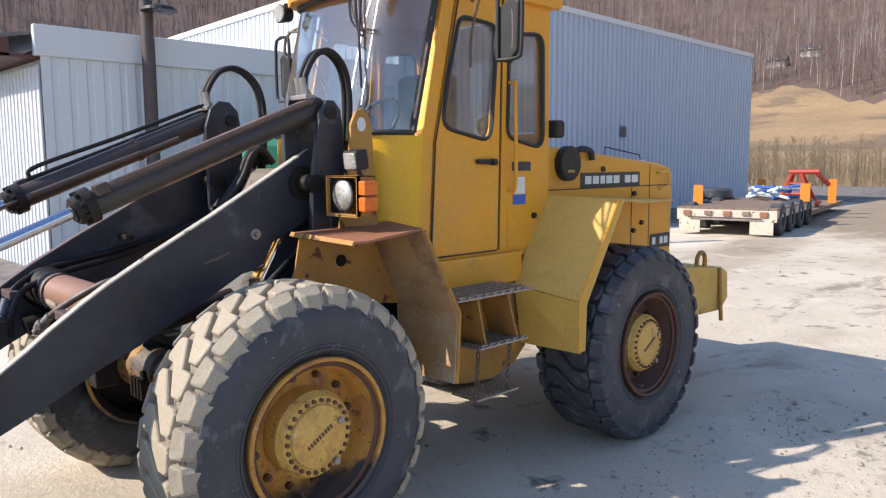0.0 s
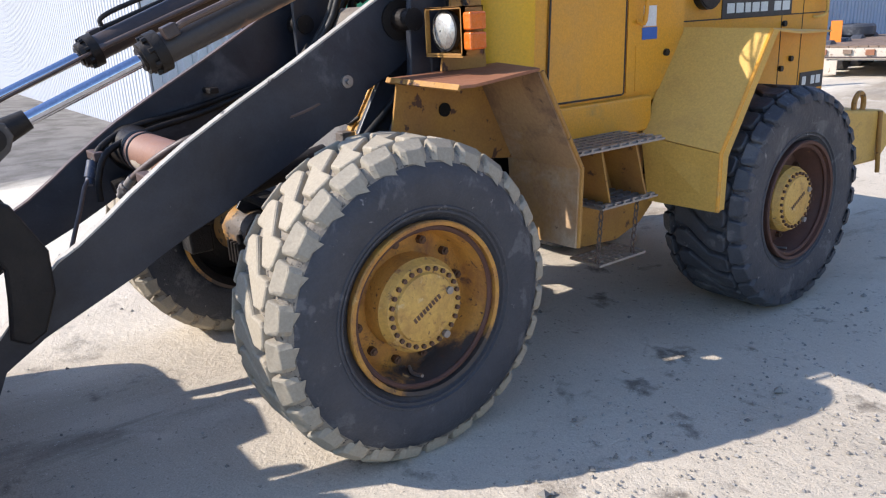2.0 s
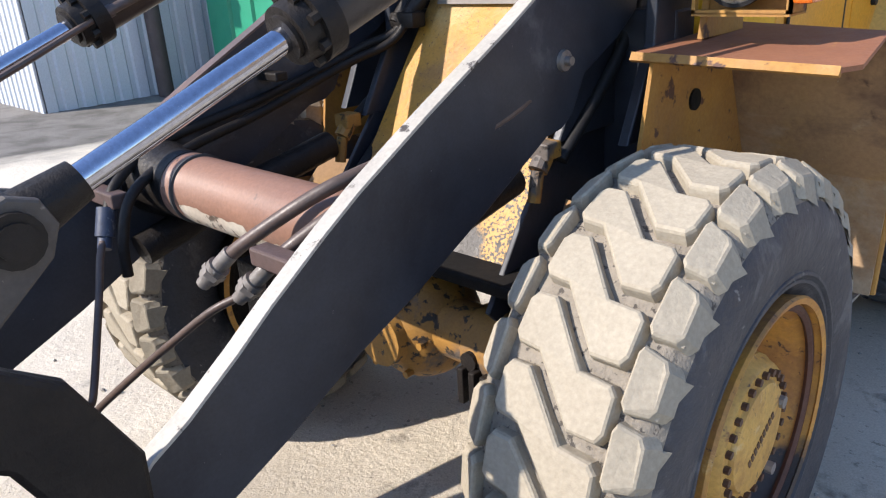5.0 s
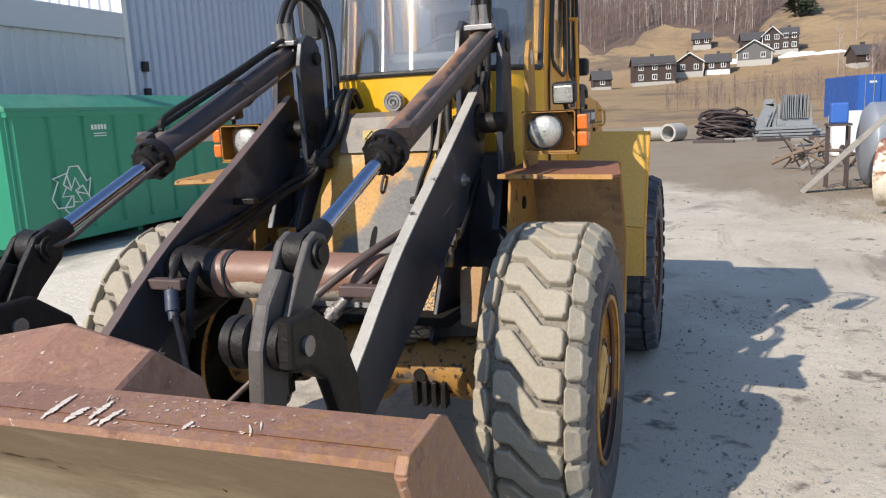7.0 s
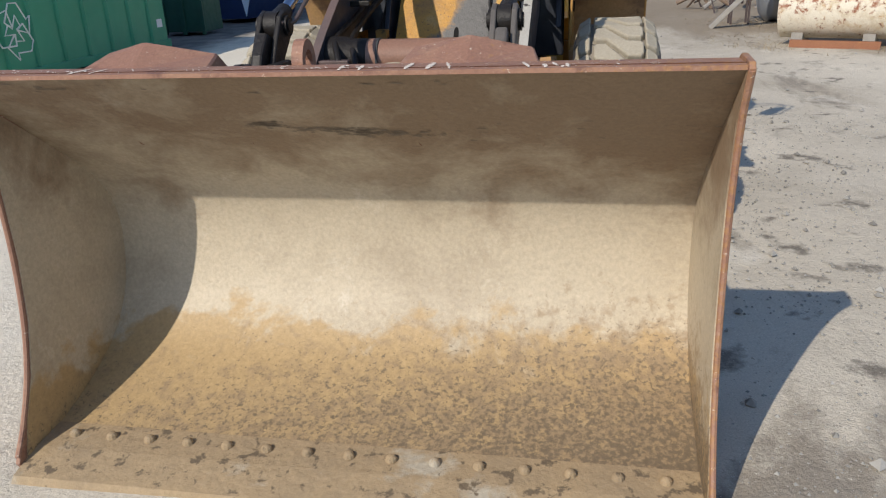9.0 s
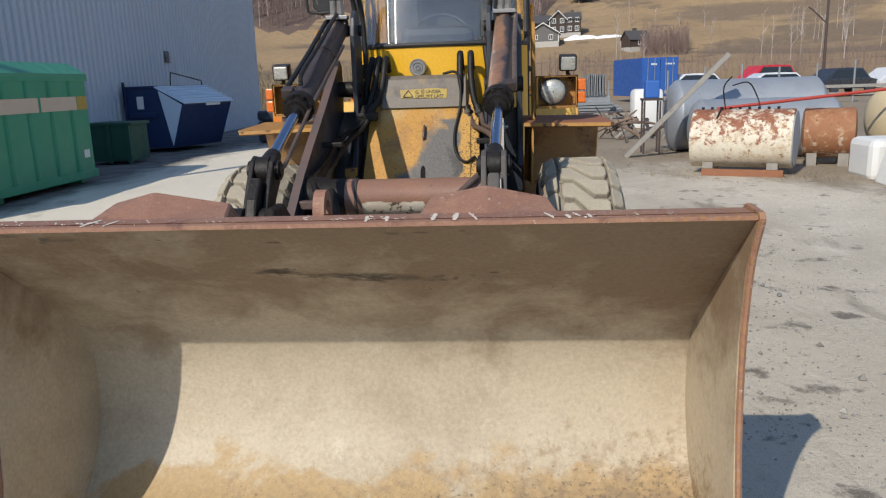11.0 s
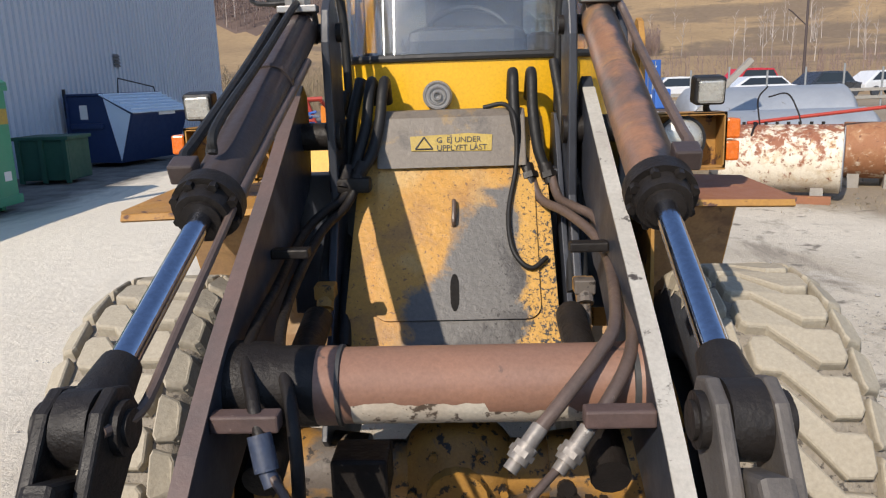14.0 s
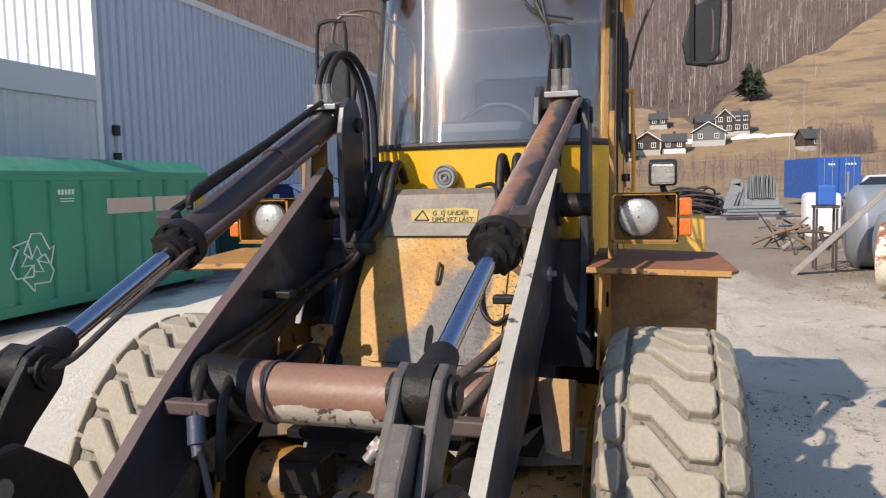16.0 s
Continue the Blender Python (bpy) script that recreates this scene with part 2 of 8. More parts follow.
M["tank_cap"] = surface("pale_grey_tank_end", (0.42, 0.44, 0.46), (0.33, 0.34, 0.35), (0.25, 0.16, 0.11), rough=0.6, scale=4, amount=0.5, spot_scale=9, spot_at=0.64)
M["cream"] = surface("cream_tank_paint", (0.62, 0.52, 0.33), (0.55, 0.44, 0.27), None, rough=0.5, scale=3)
M["wood_grey"] = surface("weathered_grey_timber", (0.33, 0.31, 0.28), (0.24, 0.22, 0.195), (0.14, 0.12, 0.10), rough=0.8, scale=6, amount=0.6, spot_scale=14, spot_at=0.64, stretch=(1, 0.3, 1))
M["deck"] = surface("weathered_trailer_deck", (0.24, 0.17, 0.125), (0.17, 0.12, 0.09), (0.36, 0.30, 0.25), rough=0.8, scale=4, amount=0.6, spot_scale=9, spot_at=0.64)
M["trailer_white"] = surface("dirty_white_trailer_paint", (0.58, 0.54, 0.46), (0.45, 0.36, 0.28), (0.2, 0.11, 0.07), rough=0.65, scale=5, amount=0.5, spot_scale=9, spot_at=0.6)
M["red"] = surface("red_machine_paint", (0.46, 0.05, 0.03), (0.34, 0.045, 0.03), None, rough=0.5, scale=4)
M["orange"] = surface("orange_marker", (0.75, 0.22, 0.015), (0.65, 0.19, 0.02), None, rough=0.5, scale=6)
M["concrete_ring"] = surface("pale_concrete", (0.46, 0.44, 0.40), (0.38, 0.36, 0.33), None, rough=0.85, scale=4)
M["car_white"] = surface("white_car_paint", (0.62, 0.63, 0.65), None, None, rough=0.3, coat=0.5)
M["car_red"] = surface("red_car_paint", (0.52, 0.02, 0.025), None, None, rough=0.3, coat=0.5)
M["car_dark"] = surface("dark_car_paint", (0.03, 0.032, 0.04), None, None, rough=0.3, coat=0.5)
M["car_glass"] = surface("dark_car_glass", (0.02, 0.024, 0.03), None, None, rough=0.08)
M["house_wall"] = surface("dark_brown_timber_wall", (0.050, 0.035, 0.030), (0.075, 0.05, 0.04), None, rough=0.8, scale=2)
M["house_white"] = surface("white_house_trim", (0.72, 0.72, 0.70), (0.66, 0.66, 0.65), None, rough=0.6, scale=2)
M["house_roof"] = surface("dark_slate_roof", (0.06, 0.056, 0.056), (0.09, 0.085, 0.085), None, rough=0.75, scale=2)
M["snow"] = surface("old_snow", (0.82, 0.83, 0.85), (0.74, 0.75, 0.77), None, rough=0.8, scale=0.6)
M["forest_floor"] = surface("brown_leaf_litter", (0.16, 0.115, 0.095), (0.115, 0.082, 0.07), (0.25, 0.19, 0.13), rough=0.95, scale=0.06, amount=0.6, spot_scale=0.25, spot_at=0.64, bump=0.0, grain=1.5, spec=0.1)
M["trunk"] = surface("pale_birch_bark", (0.42, 0.38, 0.35), (0.24, 0.19, 0.17), None, rough=0.85, scale=1.0, island=0.35)
M["twig"] = surface("bare_brown_twigs", (0.17, 0.12, 0.11), (0.23, 0.165, 0.145), None, rough=0.9, scale=0.15, island=0.3, grain=2)
M["shrub"] = surface("dry_yellow_shrub", (0.30, 0.235, 0.145), (0.22, 0.17, 0.11), None, rough=0.9, scale=0.3, island=0.3, grain=2)
M["spruce"] = surface("dark_spruce_needles", (0.035, 0.05, 0.026), (0.05, 0.062, 0.03), None, rough=0.9, scale=1, island=0.3)
M["hill"] = surface("dry_spring_grass", (0.36, 0.255, 0.145), (0.25, 0.175, 0.108), (0.20, 0.148, 0.100), rough=0.95, scale=0.045, amount=0.8, spot_scale=0.075, spot_at=0.575, bump=0.0, grain=0.7, third=(0.19, 0.142, 0.10), third_scale=0.018, third_at=0.53, spec=0.1, stretch=(1, 1, 3.5))
M["dry_grass"] = surface("dry_grass_litter", (0.34, 0.27, 0.17), (0.24, 0.19, 0.12), None, rough=0.95, scale=3, island=0.35)
M["stone"] = surface("grey_gravel_stone", (0.30, 0.285, 0.26), (0.22, 0.21, 0.19), None, rough=0.9, scale=12, island=0.35)
M["seat"] = surface("dark_seat_fabric", (0.03, 0.028, 0.028), (0.05, 0.045, 0.042), None, rough=0.85, scale=10)
M["cloth"] = surface("pale_cloth", (0.42, 0.36, 0.36), (0.28, 0.32, 0.33), None, rough=0.9, scale=10)
M["sticker_blue"] = surface("blue_sticker", (0.03, 0.12, 0.42), None, None, rough=0.5)
# near-black standing for the shade inside openings and the front frame
M["dark_gap"] = surface("dark_inner_shade", (0.007, 0.007, 0.007), (0.018, 0.015, 0.013), None, rough=0.8, scale=8, spec=0.2)
M["mirror"] = surface("mirror_glass", (0.8, 0.82, 0.84), None, None, rough=0.03, metal=1.0, bump=0)
M["rust_sheet"] = surface("flat_rust_primer", (0.30, 0.125, 0.06), (0.22, 0.09, 0.05), (0.42, 0.22, 0.05), rough=0.7, scale=5, amount=0.5, spot_scale=9, spot_at=0.66, bump=0.15)


def ground_material():
    """Pale worn concrete under dust: large drifts, damp stains, grit and fine cracks of relief."""
    m = bpy.data.materials.new("dusty_concrete_yard")
    m.use_nodes = True
    nt = m.node_tree
    L, b = nt.links.new, nt.nodes["Principled BSDF"]
    pos = nt.nodes.new("ShaderNodeNewGeometry")
    turn = nt.nodes.new("ShaderNodeMapping")
    turn.inputs["Rotation"].default_value = (0, 0, 0.5)
    turn.inputs["Scale"].default_value = (1.0, 0.45, 1.0)
    L(pos.outputs["Position"], turn.inputs["Vector"])

    def cloud(sc, detail, lo, hi, dist=0.0, vec=None, rough=0.6):
        n = node(nt, "ShaderNodeTexNoise", Scale=sc, Detail=detail, Roughness=rough, Distortion=dist)
        L(vec or pos.outputs["Position"], n.inputs["Vector"])
        r = node(nt, "ShaderNodeMapRange")
        r.inputs["From Min"].default_value, r.inputs["From Max"].default_value = lo, hi
        L(n.outputs["Fac"], r.inputs["Value"])
        return r.outputs[0]

    def mix(fac, a, c, kind="MIX"):
        x = nt.nodes.new("ShaderNodeMix")
        x.data_type, x.blend_type = "RGBA", kind
        for sock, v in ((0, fac), (6, a), (7, c)):
            if isinstance(v, (int, float)):
                x.inputs[sock].default_value = v
            elif isinstance(v, tuple):
                x.inputs[sock].default_value = (*v, 1)
            else:
                L(v, x.inputs[sock])
        return x.outputs[2]

    col = mix(cloud(0.5, 7, 0.32, 0.68, 0.3), (0.61, 0.545, 0.445), (0.47, 0.415, 0.333))
    col = mix(cloud(0.23, 8, 0.50, 0.62, 0.6, turn.outputs[0]), col, (0.36, 0.302, 0.228))
    col = mix(cloud(0.8, 9, 0.55, 0.64, 0.6, turn.outputs[0], 0.7), col, (0.29, 0.25, 0.20))
    col = mix(cloud(2.7, 8, 0.60, 0.68, 0.2), col, (0.20, 0.174, 0.142))
    col = mix(cloud(0.9, 8, 0.60, 0.72, 0.5), col, (0.66, 0.603, 0.510))
    col = mix(cloud(24, 6, 0.60, 0.68, 0.0, None, 0.7), col, (0.27, 0.240, 0.198))
    col = mix(cloud(60, 4, 0.62, 0.70, 0.0, None, 0.7), col, (0.66, 0.608, 0.520))
    # brown dirt round the scrap and over the far yard, cleaner pale concrete towards the hall
    for lean, off, at, soft, sc, colour in (((0.12, 0.10, 0), -1.38, 0.55, 0.22, 0.5, (0.25, 0.198, 0.140)), ((-0.17, -0.03, 0), 0.0, 0.62, 0.35, 0.6, (0.72, 0.657, 0.548))):
        dot = nt.nodes.new("ShaderNodeVectorMath")
        dot.operation = "DOT_PRODUCT"
        dot.inputs[1].default_value = lean
        L(pos.outputs["Position"], dot.inputs[0])
        nz = node(nt, "ShaderNodeTexNoise", Scale=sc, Detail=9, Roughness=0.68, Distortion=0.5)
        L(turn.outputs[0], nz.inputs["Vector"])
        both_ = nt.nodes.new("ShaderNodeMath")
        both_.operation = "MULTIPLY_ADD"
        both_.inputs[1].default_value = 1.0
        L(dot.outputs["Value"], both_.inputs[0])
        L(nz.outputs["Fac"], both_.inputs[2])
        r = node(nt, "ShaderNodeMapRange")
        r.inputs["From Min"].default_value, r.inputs["From Max"].default_value = at - off, at - off + soft
        r.inputs["To Max"].default_value = 0.85
        L(both_.outputs[0], r.inputs["Value"])
        col = mix(r.outputs[0], col, colour)
    # dark damp asphalt along the hall; its colour also deepens the hall's shade
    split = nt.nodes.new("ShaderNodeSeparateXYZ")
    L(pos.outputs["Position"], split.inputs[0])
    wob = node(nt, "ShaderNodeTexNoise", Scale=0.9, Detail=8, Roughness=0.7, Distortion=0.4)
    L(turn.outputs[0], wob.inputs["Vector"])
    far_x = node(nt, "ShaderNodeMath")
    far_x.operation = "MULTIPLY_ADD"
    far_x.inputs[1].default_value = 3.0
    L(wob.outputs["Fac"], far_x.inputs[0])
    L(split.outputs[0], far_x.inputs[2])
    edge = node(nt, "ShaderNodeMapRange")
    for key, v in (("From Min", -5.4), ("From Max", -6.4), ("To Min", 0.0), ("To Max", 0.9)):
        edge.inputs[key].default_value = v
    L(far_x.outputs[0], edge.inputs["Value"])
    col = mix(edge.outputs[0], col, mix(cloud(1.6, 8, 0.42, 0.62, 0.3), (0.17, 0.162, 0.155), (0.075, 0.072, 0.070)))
    fine = cloud(130, 3, 0.2, 0.8)
    gm = node(nt, "ShaderNodeMapRange")
    gm.inputs["To Min"].default_value, gm.inputs["To Max"].default_value = 0.78, 1.2
    L(fine, gm.inputs["Value"])
    rgb = nt.nodes.new("ShaderNodeCombineColor")
    for i in range(3):
        L(gm.outputs[0], rgb.inputs[i])
    L(mix(1.0, col, rgb.outputs[0], "MULTIPLY"), b.inputs["Base Color"])
    b.inputs["Roughness"].default_value = 0.93
    b.inputs["Specular IOR Level"].default_value = 0.2
    low = node(nt, "ShaderNodeBump", Strength=0.5, Distance=0.03)
    L(cloud(5, 8, 0.2, 0.8, 0.2, None, 0.7), low.inputs["Height"])
    hi = node(nt, "ShaderNodeBump", Strength=0.42, Distance=0.012)
    L(cloud(48, 5, 0.2, 0.8, 0.0, None, 0.7), hi.inputs["Height"])
    L(low.outputs[0], hi.inputs["Normal"])
    L(hi.outputs[0], b.inputs["Normal"])
    return m


def patched(name, base, layers, rough=0.6, grain=70.0, bump=0.2):
    """A surface with patches laid one over another, each (colour, noise scale, threshold, softness, lean), where lean
    is the (x, y, z) slope and offset by which the patch spreads over the thing."""
    m = bpy.data.materials.new(name)
    m.use_nodes = True
    nt = m.node_tree
    L, b = nt.links.new, nt.nodes["Principled BSDF"]
    pos = nt.nodes.new("ShaderNodeNewGeometry")
    col = nt.nodes.new("ShaderNodeRGB")
    col.outputs[0].default_value = (*base, 1)
    out = col.outputs[0]

    def cloud(sc, detail):
        n = node(nt, "ShaderNodeTexNoise", Scale=sc, Detail=detail, Roughness=0.65, Distortion=0.3)
        L(pos.outputs["Position"], n.inputs["Vector"])
        return n.outputs["Fac"]

    for colour, sc, at, soft, lean in layers:
        dot = nt.nodes.new("ShaderNodeVectorMath")
        dot.operation = "DOT_PRODUCT"
        dot.inputs[1].default_value = lean[:3]
        L(pos.outputs["Position"], dot.inputs[0])
        add = nt.nodes.new("ShaderNodeMath")
        add.operation = "ADD"
        L(dot.outputs["Value"], add.inputs[0])
        add.inputs[1].default_value = lean[3]
        both_ = nt.nodes.new("ShaderNodeMath")
        both_.operation = "ADD"
        L(add.outputs[0], both_.inputs[0])
        L(cloud(sc, 8), both_.inputs[1])
        r = node(nt, "ShaderNodeMapRange")
        r.inputs["From Min"].default_value, r.inputs["From Max"].default_value = at, at + soft
        L(both_.outputs[0], r.inputs["Value"])
        x = nt.nodes.new("ShaderNodeMix")
        x.data_type = "RGBA"
        L(r.outputs[0], x.inputs[0])
        L(out, x.inputs[6])
        x.inputs[7].default_value = (*colour, 1)
        out = x.outputs[2]
    g = node(nt, "ShaderNodeMapRange")
    g.inputs["From Min"].default_value, g.inputs["From Max"].default_value = 0.2, 0.8
    g.inputs["To Min"].default_value, g.inputs["To Max"].default_value = 0.80, 1.18
    L(cloud(grain, 4), g.inputs["Value"])
    rgb = nt.nodes.new("ShaderNodeCombineColor")
    for i in range(3):
        L(g.outputs[0], rgb.inputs[i])
    x = nt.nodes.new("ShaderNodeMix")
    x.data_type, x.blend_type = "RGBA", "MULTIPLY"
    x.inputs[0].default_value = 1.0
    L(out, x.inputs[6])
    L(rgb.outputs[0], x.inputs[7])
    L(x.outputs[2], b.inputs["Base Color"])
    rr = node(nt, "ShaderNodeMapRange")
    rr.inputs["To Min"].default_value, rr.inputs["To Max"].default_value = rough - 0.12, min(1, rough + 0.15)
    L(cloud(7, 5), rr.inputs["Value"])
    L(rr.outputs[0], b.inputs["Roughness"])
    bp = node(nt, "ShaderNodeBump", Strength=bump, Distance=0.01)
    L(cloud(grain * 0.5, 5), bp.inputs["Height"])
    L(bp.outputs[0], b.inputs["Normal"])
    return m


M["cover"] = patched("oil_stained_cover_paint", (0.47, 0.235, 0.038), (
    ((0.34, 0.17, 0.045), 6, 0.48, 0.16, (0, 0, 0, 0)),
    ((0.48, 0.33, 0.14), 3.2, 0.58, 0.2, (0, 0, 0.1, -0.14)),
    ((0.17, 0.085, 0.035), 70, 0.58, 0.08, (0, 0, 0, 0)),
    ((0.115, 0.108, 0.100), 3.6, 0.56, 0.12, (1.5, 0, -1.3, 1.87)),
    ((0.055, 0.050, 0.047), 5.5, 0.66, 0.10, (0.5, 0, -0.45, 0.62)),
    ((0.50, 0.27, 0.05), 7, 0.60, 0.10, (4, 0, 0, -0.82)),
    ((0.30, 0.26, 0.20), 60, 0.70, 0.05, (0, 0, 0, 0)),
    ((0.028, 0.024, 0.022), 90, 0.63, 0.05, (0.4, 0, -0.1, 0.11))), 0.48, 80, 0.3)
M["cover_box"] = patched("grey_oily_box_paint", (0.155, 0.13, 0.105), (
    ((0.30, 0.19, 0.07), 6, 0.60, 0.10, (0, 0, 0, 0)),
    ((0.06, 0.052, 0.047), 5, 0.56, 0.12, (0, 0, 0, 0)),
    ((0.30, 0.28, 0.25), 30, 0.70, 0.05, (0, 0, 0, 0))), 0.5, 80, 0.2)
M["bucket_in"] = patched("dusty_top_shaded_bucket_steel", (0.455, 0.385, 0.285), (
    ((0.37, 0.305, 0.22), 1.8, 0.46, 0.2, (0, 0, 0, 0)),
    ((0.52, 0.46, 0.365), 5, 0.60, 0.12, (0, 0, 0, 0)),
    # rust brown growing upwards, with the shade under the lip put into it
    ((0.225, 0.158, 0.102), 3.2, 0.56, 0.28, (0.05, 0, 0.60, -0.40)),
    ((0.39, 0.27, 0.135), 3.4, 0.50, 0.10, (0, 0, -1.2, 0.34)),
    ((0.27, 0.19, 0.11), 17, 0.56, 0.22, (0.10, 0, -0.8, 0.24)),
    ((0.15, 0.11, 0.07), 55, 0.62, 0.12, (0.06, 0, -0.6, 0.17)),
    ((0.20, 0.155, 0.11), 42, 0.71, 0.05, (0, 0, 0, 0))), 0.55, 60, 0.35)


M["bucket_out"] = patched("scuffed_rust_red_bucket_paint", (0.265, 0.135, 0.090), (
    ((0.31, 0.170, 0.110), 3.5, 0.47, 0.15, (0, 0, 0, 0)),
    ((0.16, 0.075, 0.055), 7, 0.57, 0.10, (0, 0, 0, 0)),
    ((0.34, 0.20, 0.135), 26, 0.56, 0.16, (0.03, 0, 0, 0)),
    ((0.32, 0.165, 0.075), 42, 0.55, 0.14, (0.16, 0, 0, -0.10)),
    ((0.55, 0.46, 0.37), 60, 0.645, 0.04, (0, 0, 0, 0))), 0.6, 90, 0.35)
M["navy_mark"] = surface("navy_coupling_paint", (0.03, 0.045, 0.085), (0.06, 0.07, 0.10), (0.2, 0.2, 0.21), rough=0.5, scale=20, amount=0.5, spot_scale=40, spot_at=0.62)
M["galvanised"] = surface("weathered_galvanised_steel", (0.30, 0.315, 0.325), (0.22, 0.23, 0.24), (0.16, 0.14, 0.12), rough=0.55, metal=0.3, scale=3, amount=0.5, spot_scale=6, spot_at=0.62)
M["rim"] = patched("worn_yellow_rim_darker_below", (0.54, 0.265, 0.05), (
    ((0.38, 0.175, 0.05), 5, 0.46, 0.16, (0, 0, 0, 0)),
    ((0.20, 0.085, 0.045), 4, 0.55, 0.14, (0, 0, 0, 0)),
    ((0.11, 0.05, 0.035), 9, 0.58, 0.10, (0, 0, 0, 0)),
    # near-black, stronger towards the bottom of the wheel
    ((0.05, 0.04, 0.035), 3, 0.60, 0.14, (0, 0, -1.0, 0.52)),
    ((0.62, 0.40, 0.16), 11, 0.66, 0.06, (0, 0, 0, 0)),
    ((0.075, 0.038, 0.028), 30, 0.60, 0.06, (0, 0, 0, 0))), 0.55, 80, 0.3)
M["hub"] = patched("stained_yellow_hub_paint", (0.62, 0.37, 0.09), (
    ((0.48, 0.27, 0.07), 7, 0.48, 0.14, (0, 0, 0, 0)),
    ((0.66, 0.46, 0.20), 14, 0.60, 0.08, (0, 0, 0, 0)),
    ((0.22, 0.10, 0.05), 12, 0.60, 0.08, (0, 0, 0, 0)),
    ((0.09, 0.055, 0.04), 34, 0.62, 0.06, (0, 0, 0, 0))), 0.5, 80, 0.25)
M["tank_rust"] = patched("rusty_white_tank_paint", (0.66, 0.60, 0.49), (
    ((0.54, 0.45, 0.32), 5, 0.48, 0.16, (0, 0, 0, 0)),
    ((0.42, 0.24, 0.10), 8, 0.55, 0.14, (0, 0, 0.10, -0.06)),
    ((0.27, 0.10, 0.05), 4.5, 0.55, 0.07, (0, 0, 0.22, -0.13)),
    ((0.19, 0.07, 0.04), 16, 0.57, 0.08, (0, 0, 0.10, -0.06)),
    ((0.62, 0.55, 0.43), 24, 0.62, 0.06, (0, 0, 0, 0)),
    ((0.10, 0.05, 0.035), 45, 0.66, 0.05, (0, 0, 0, 0))), 0.65, 60, 0.35)
M["fender_under"] = patched("dusty_brown_yellow_steel", (0.36, 0.215, 0.105), (
    ((0.42, 0.25, 0.09), 2.5, 0.50, 0.16, (0, 0, 0, 0)),
    ((0.20, 0.115, 0.065), 3.5, 0.52, 0.16, (0, 0, 0.25, -0.28)),
    ((0.46, 0.36, 0.25), 3, 0.56, 0.20, (0, 0, -0.4, 0.44)),
    ((0.13, 0.075, 0.045), 14, 0.62, 0.10, (0, 0, 0, 0)),
    ((0.55, 0.50, 0.42), 32, 0.70, 0.05, (0, 0, 0, 0))), 0.75, 60, 0.2)
M["tank_brown"] = patched("brown_rusty_tank", (0.30, 0.13, 0.06), (
    ((0.40, 0.22, 0.11), 5, 0.50, 0.16, (0, 0, 0, 0)),
    ((0.58, 0.50, 0.40), 5, 0.57, 0.08, (0, 0, -0.15, 0.08)),
    ((0.17, 0.07, 0.04), 14, 0.58, 0.10, (0, 0, 0, 0)),
    ((0.60, 0.53, 0.43), 26, 0.66, 0.05, (0, 0, 0, 0))), 0.7, 60, 0.3)
M["cylinder_rust"] = patched("rust_streaked_dark_sided_cylinder", (0.26, 0.13, 0.075), (
    ((0.40, 0.21, 0.075), 5, 0.56, 0.14, (0, 0, 0.15, -0.25)),
    ((0.10, 0.075, 0.068), 3.2, 0.48, 0.16, (-0.3, 0, -0.10, 0.33)),
    ((0.055, 0.048, 0.046), 8, 0.60, 0.10, (0, 0, 0, 0)),
    # near-black along the +x half of the left barrel
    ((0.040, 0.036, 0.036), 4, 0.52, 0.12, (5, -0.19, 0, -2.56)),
    ((0.48, 0.40, 0.34), 26, 0.68, 0.05, (0, 0, 0, 0))), 0.42, 80, 0.15)
M["yellow"] = patched("worn_yellow_paint", (0.70, 0.315, 0.022), (
    ((0.62, 0.300, 0.045), 1.8, 0.47, 0.2, (0, 0, 0, 0)),
    ((0.44, 0.25, 0.06), 4.5, 0.58, 0.16, (0, 0, -0.10, 0.13)),
    ((0.24, 0.14, 0.06), 7, 0.66, 0.10, (0, 0, -0.12, 0.13)),
    ((0.16, 0.08, 0.04), 45, 0.71, 0.05, (0, 0, -0.03, 0.03))), 0.42, 90, 0.06)
M["yellow_pale"] = patched("faded_yellow_paint", (0.60, 0.36, 0.075), (
    ((0.50, 0.29, 0.065), 2.4, 0.48, 0.2, (0, 0, 0, 0)),
    ((0.27, 0.17, 0.07), 5, 0.62, 0.12, (0, 0, -0.15, 0.13)),
    ((0.14, 0.075, 0.04), 30, 0.70, 0.05, (0, 0, 0, 0))), 0.52, 80, 0.12)
M["ground"] = ground_material()


# ---- mesh helpers ----
def part(name, bm, material, parent=None, label="", smooth=False):
    """Links a bmesh as one mesh object, its origin at its middle, under a thing or a part."""
    me = bpy.data.meshes.new(name)
    if bm.verts:
        lo = Vector([min(v.co[i] for v in bm.verts) for i in range(3)])
        hi = Vector([max(v.co[i] for v in bm.verts) for i in range(3)])
        c = (lo + hi) / 2
    else:
        c = Vector()
    for v in bm.verts:
        v.co -= c
    bm.normal_update()
    if smooth:
        for f in bm.faces:
            f.smooth = True
        for e in bm.edges:
            if len(e.link_faces) == 2 and e.calc_face_angle(0) > 0.7:
                e.smooth = False
    bm.to_mesh(me)
    bm.free()
    for x in (material if isinstance(material, (list, tuple)) else [material]):
        me.materials.append(M[x])
    ob = new(name, me)
    ob.location = c
    if parent is not None:
        ob.parent = parent
        ob.matrix_parent_inverse = world_of(parent).inverted()
    if label:
        tagged(ob, label)
    return ob


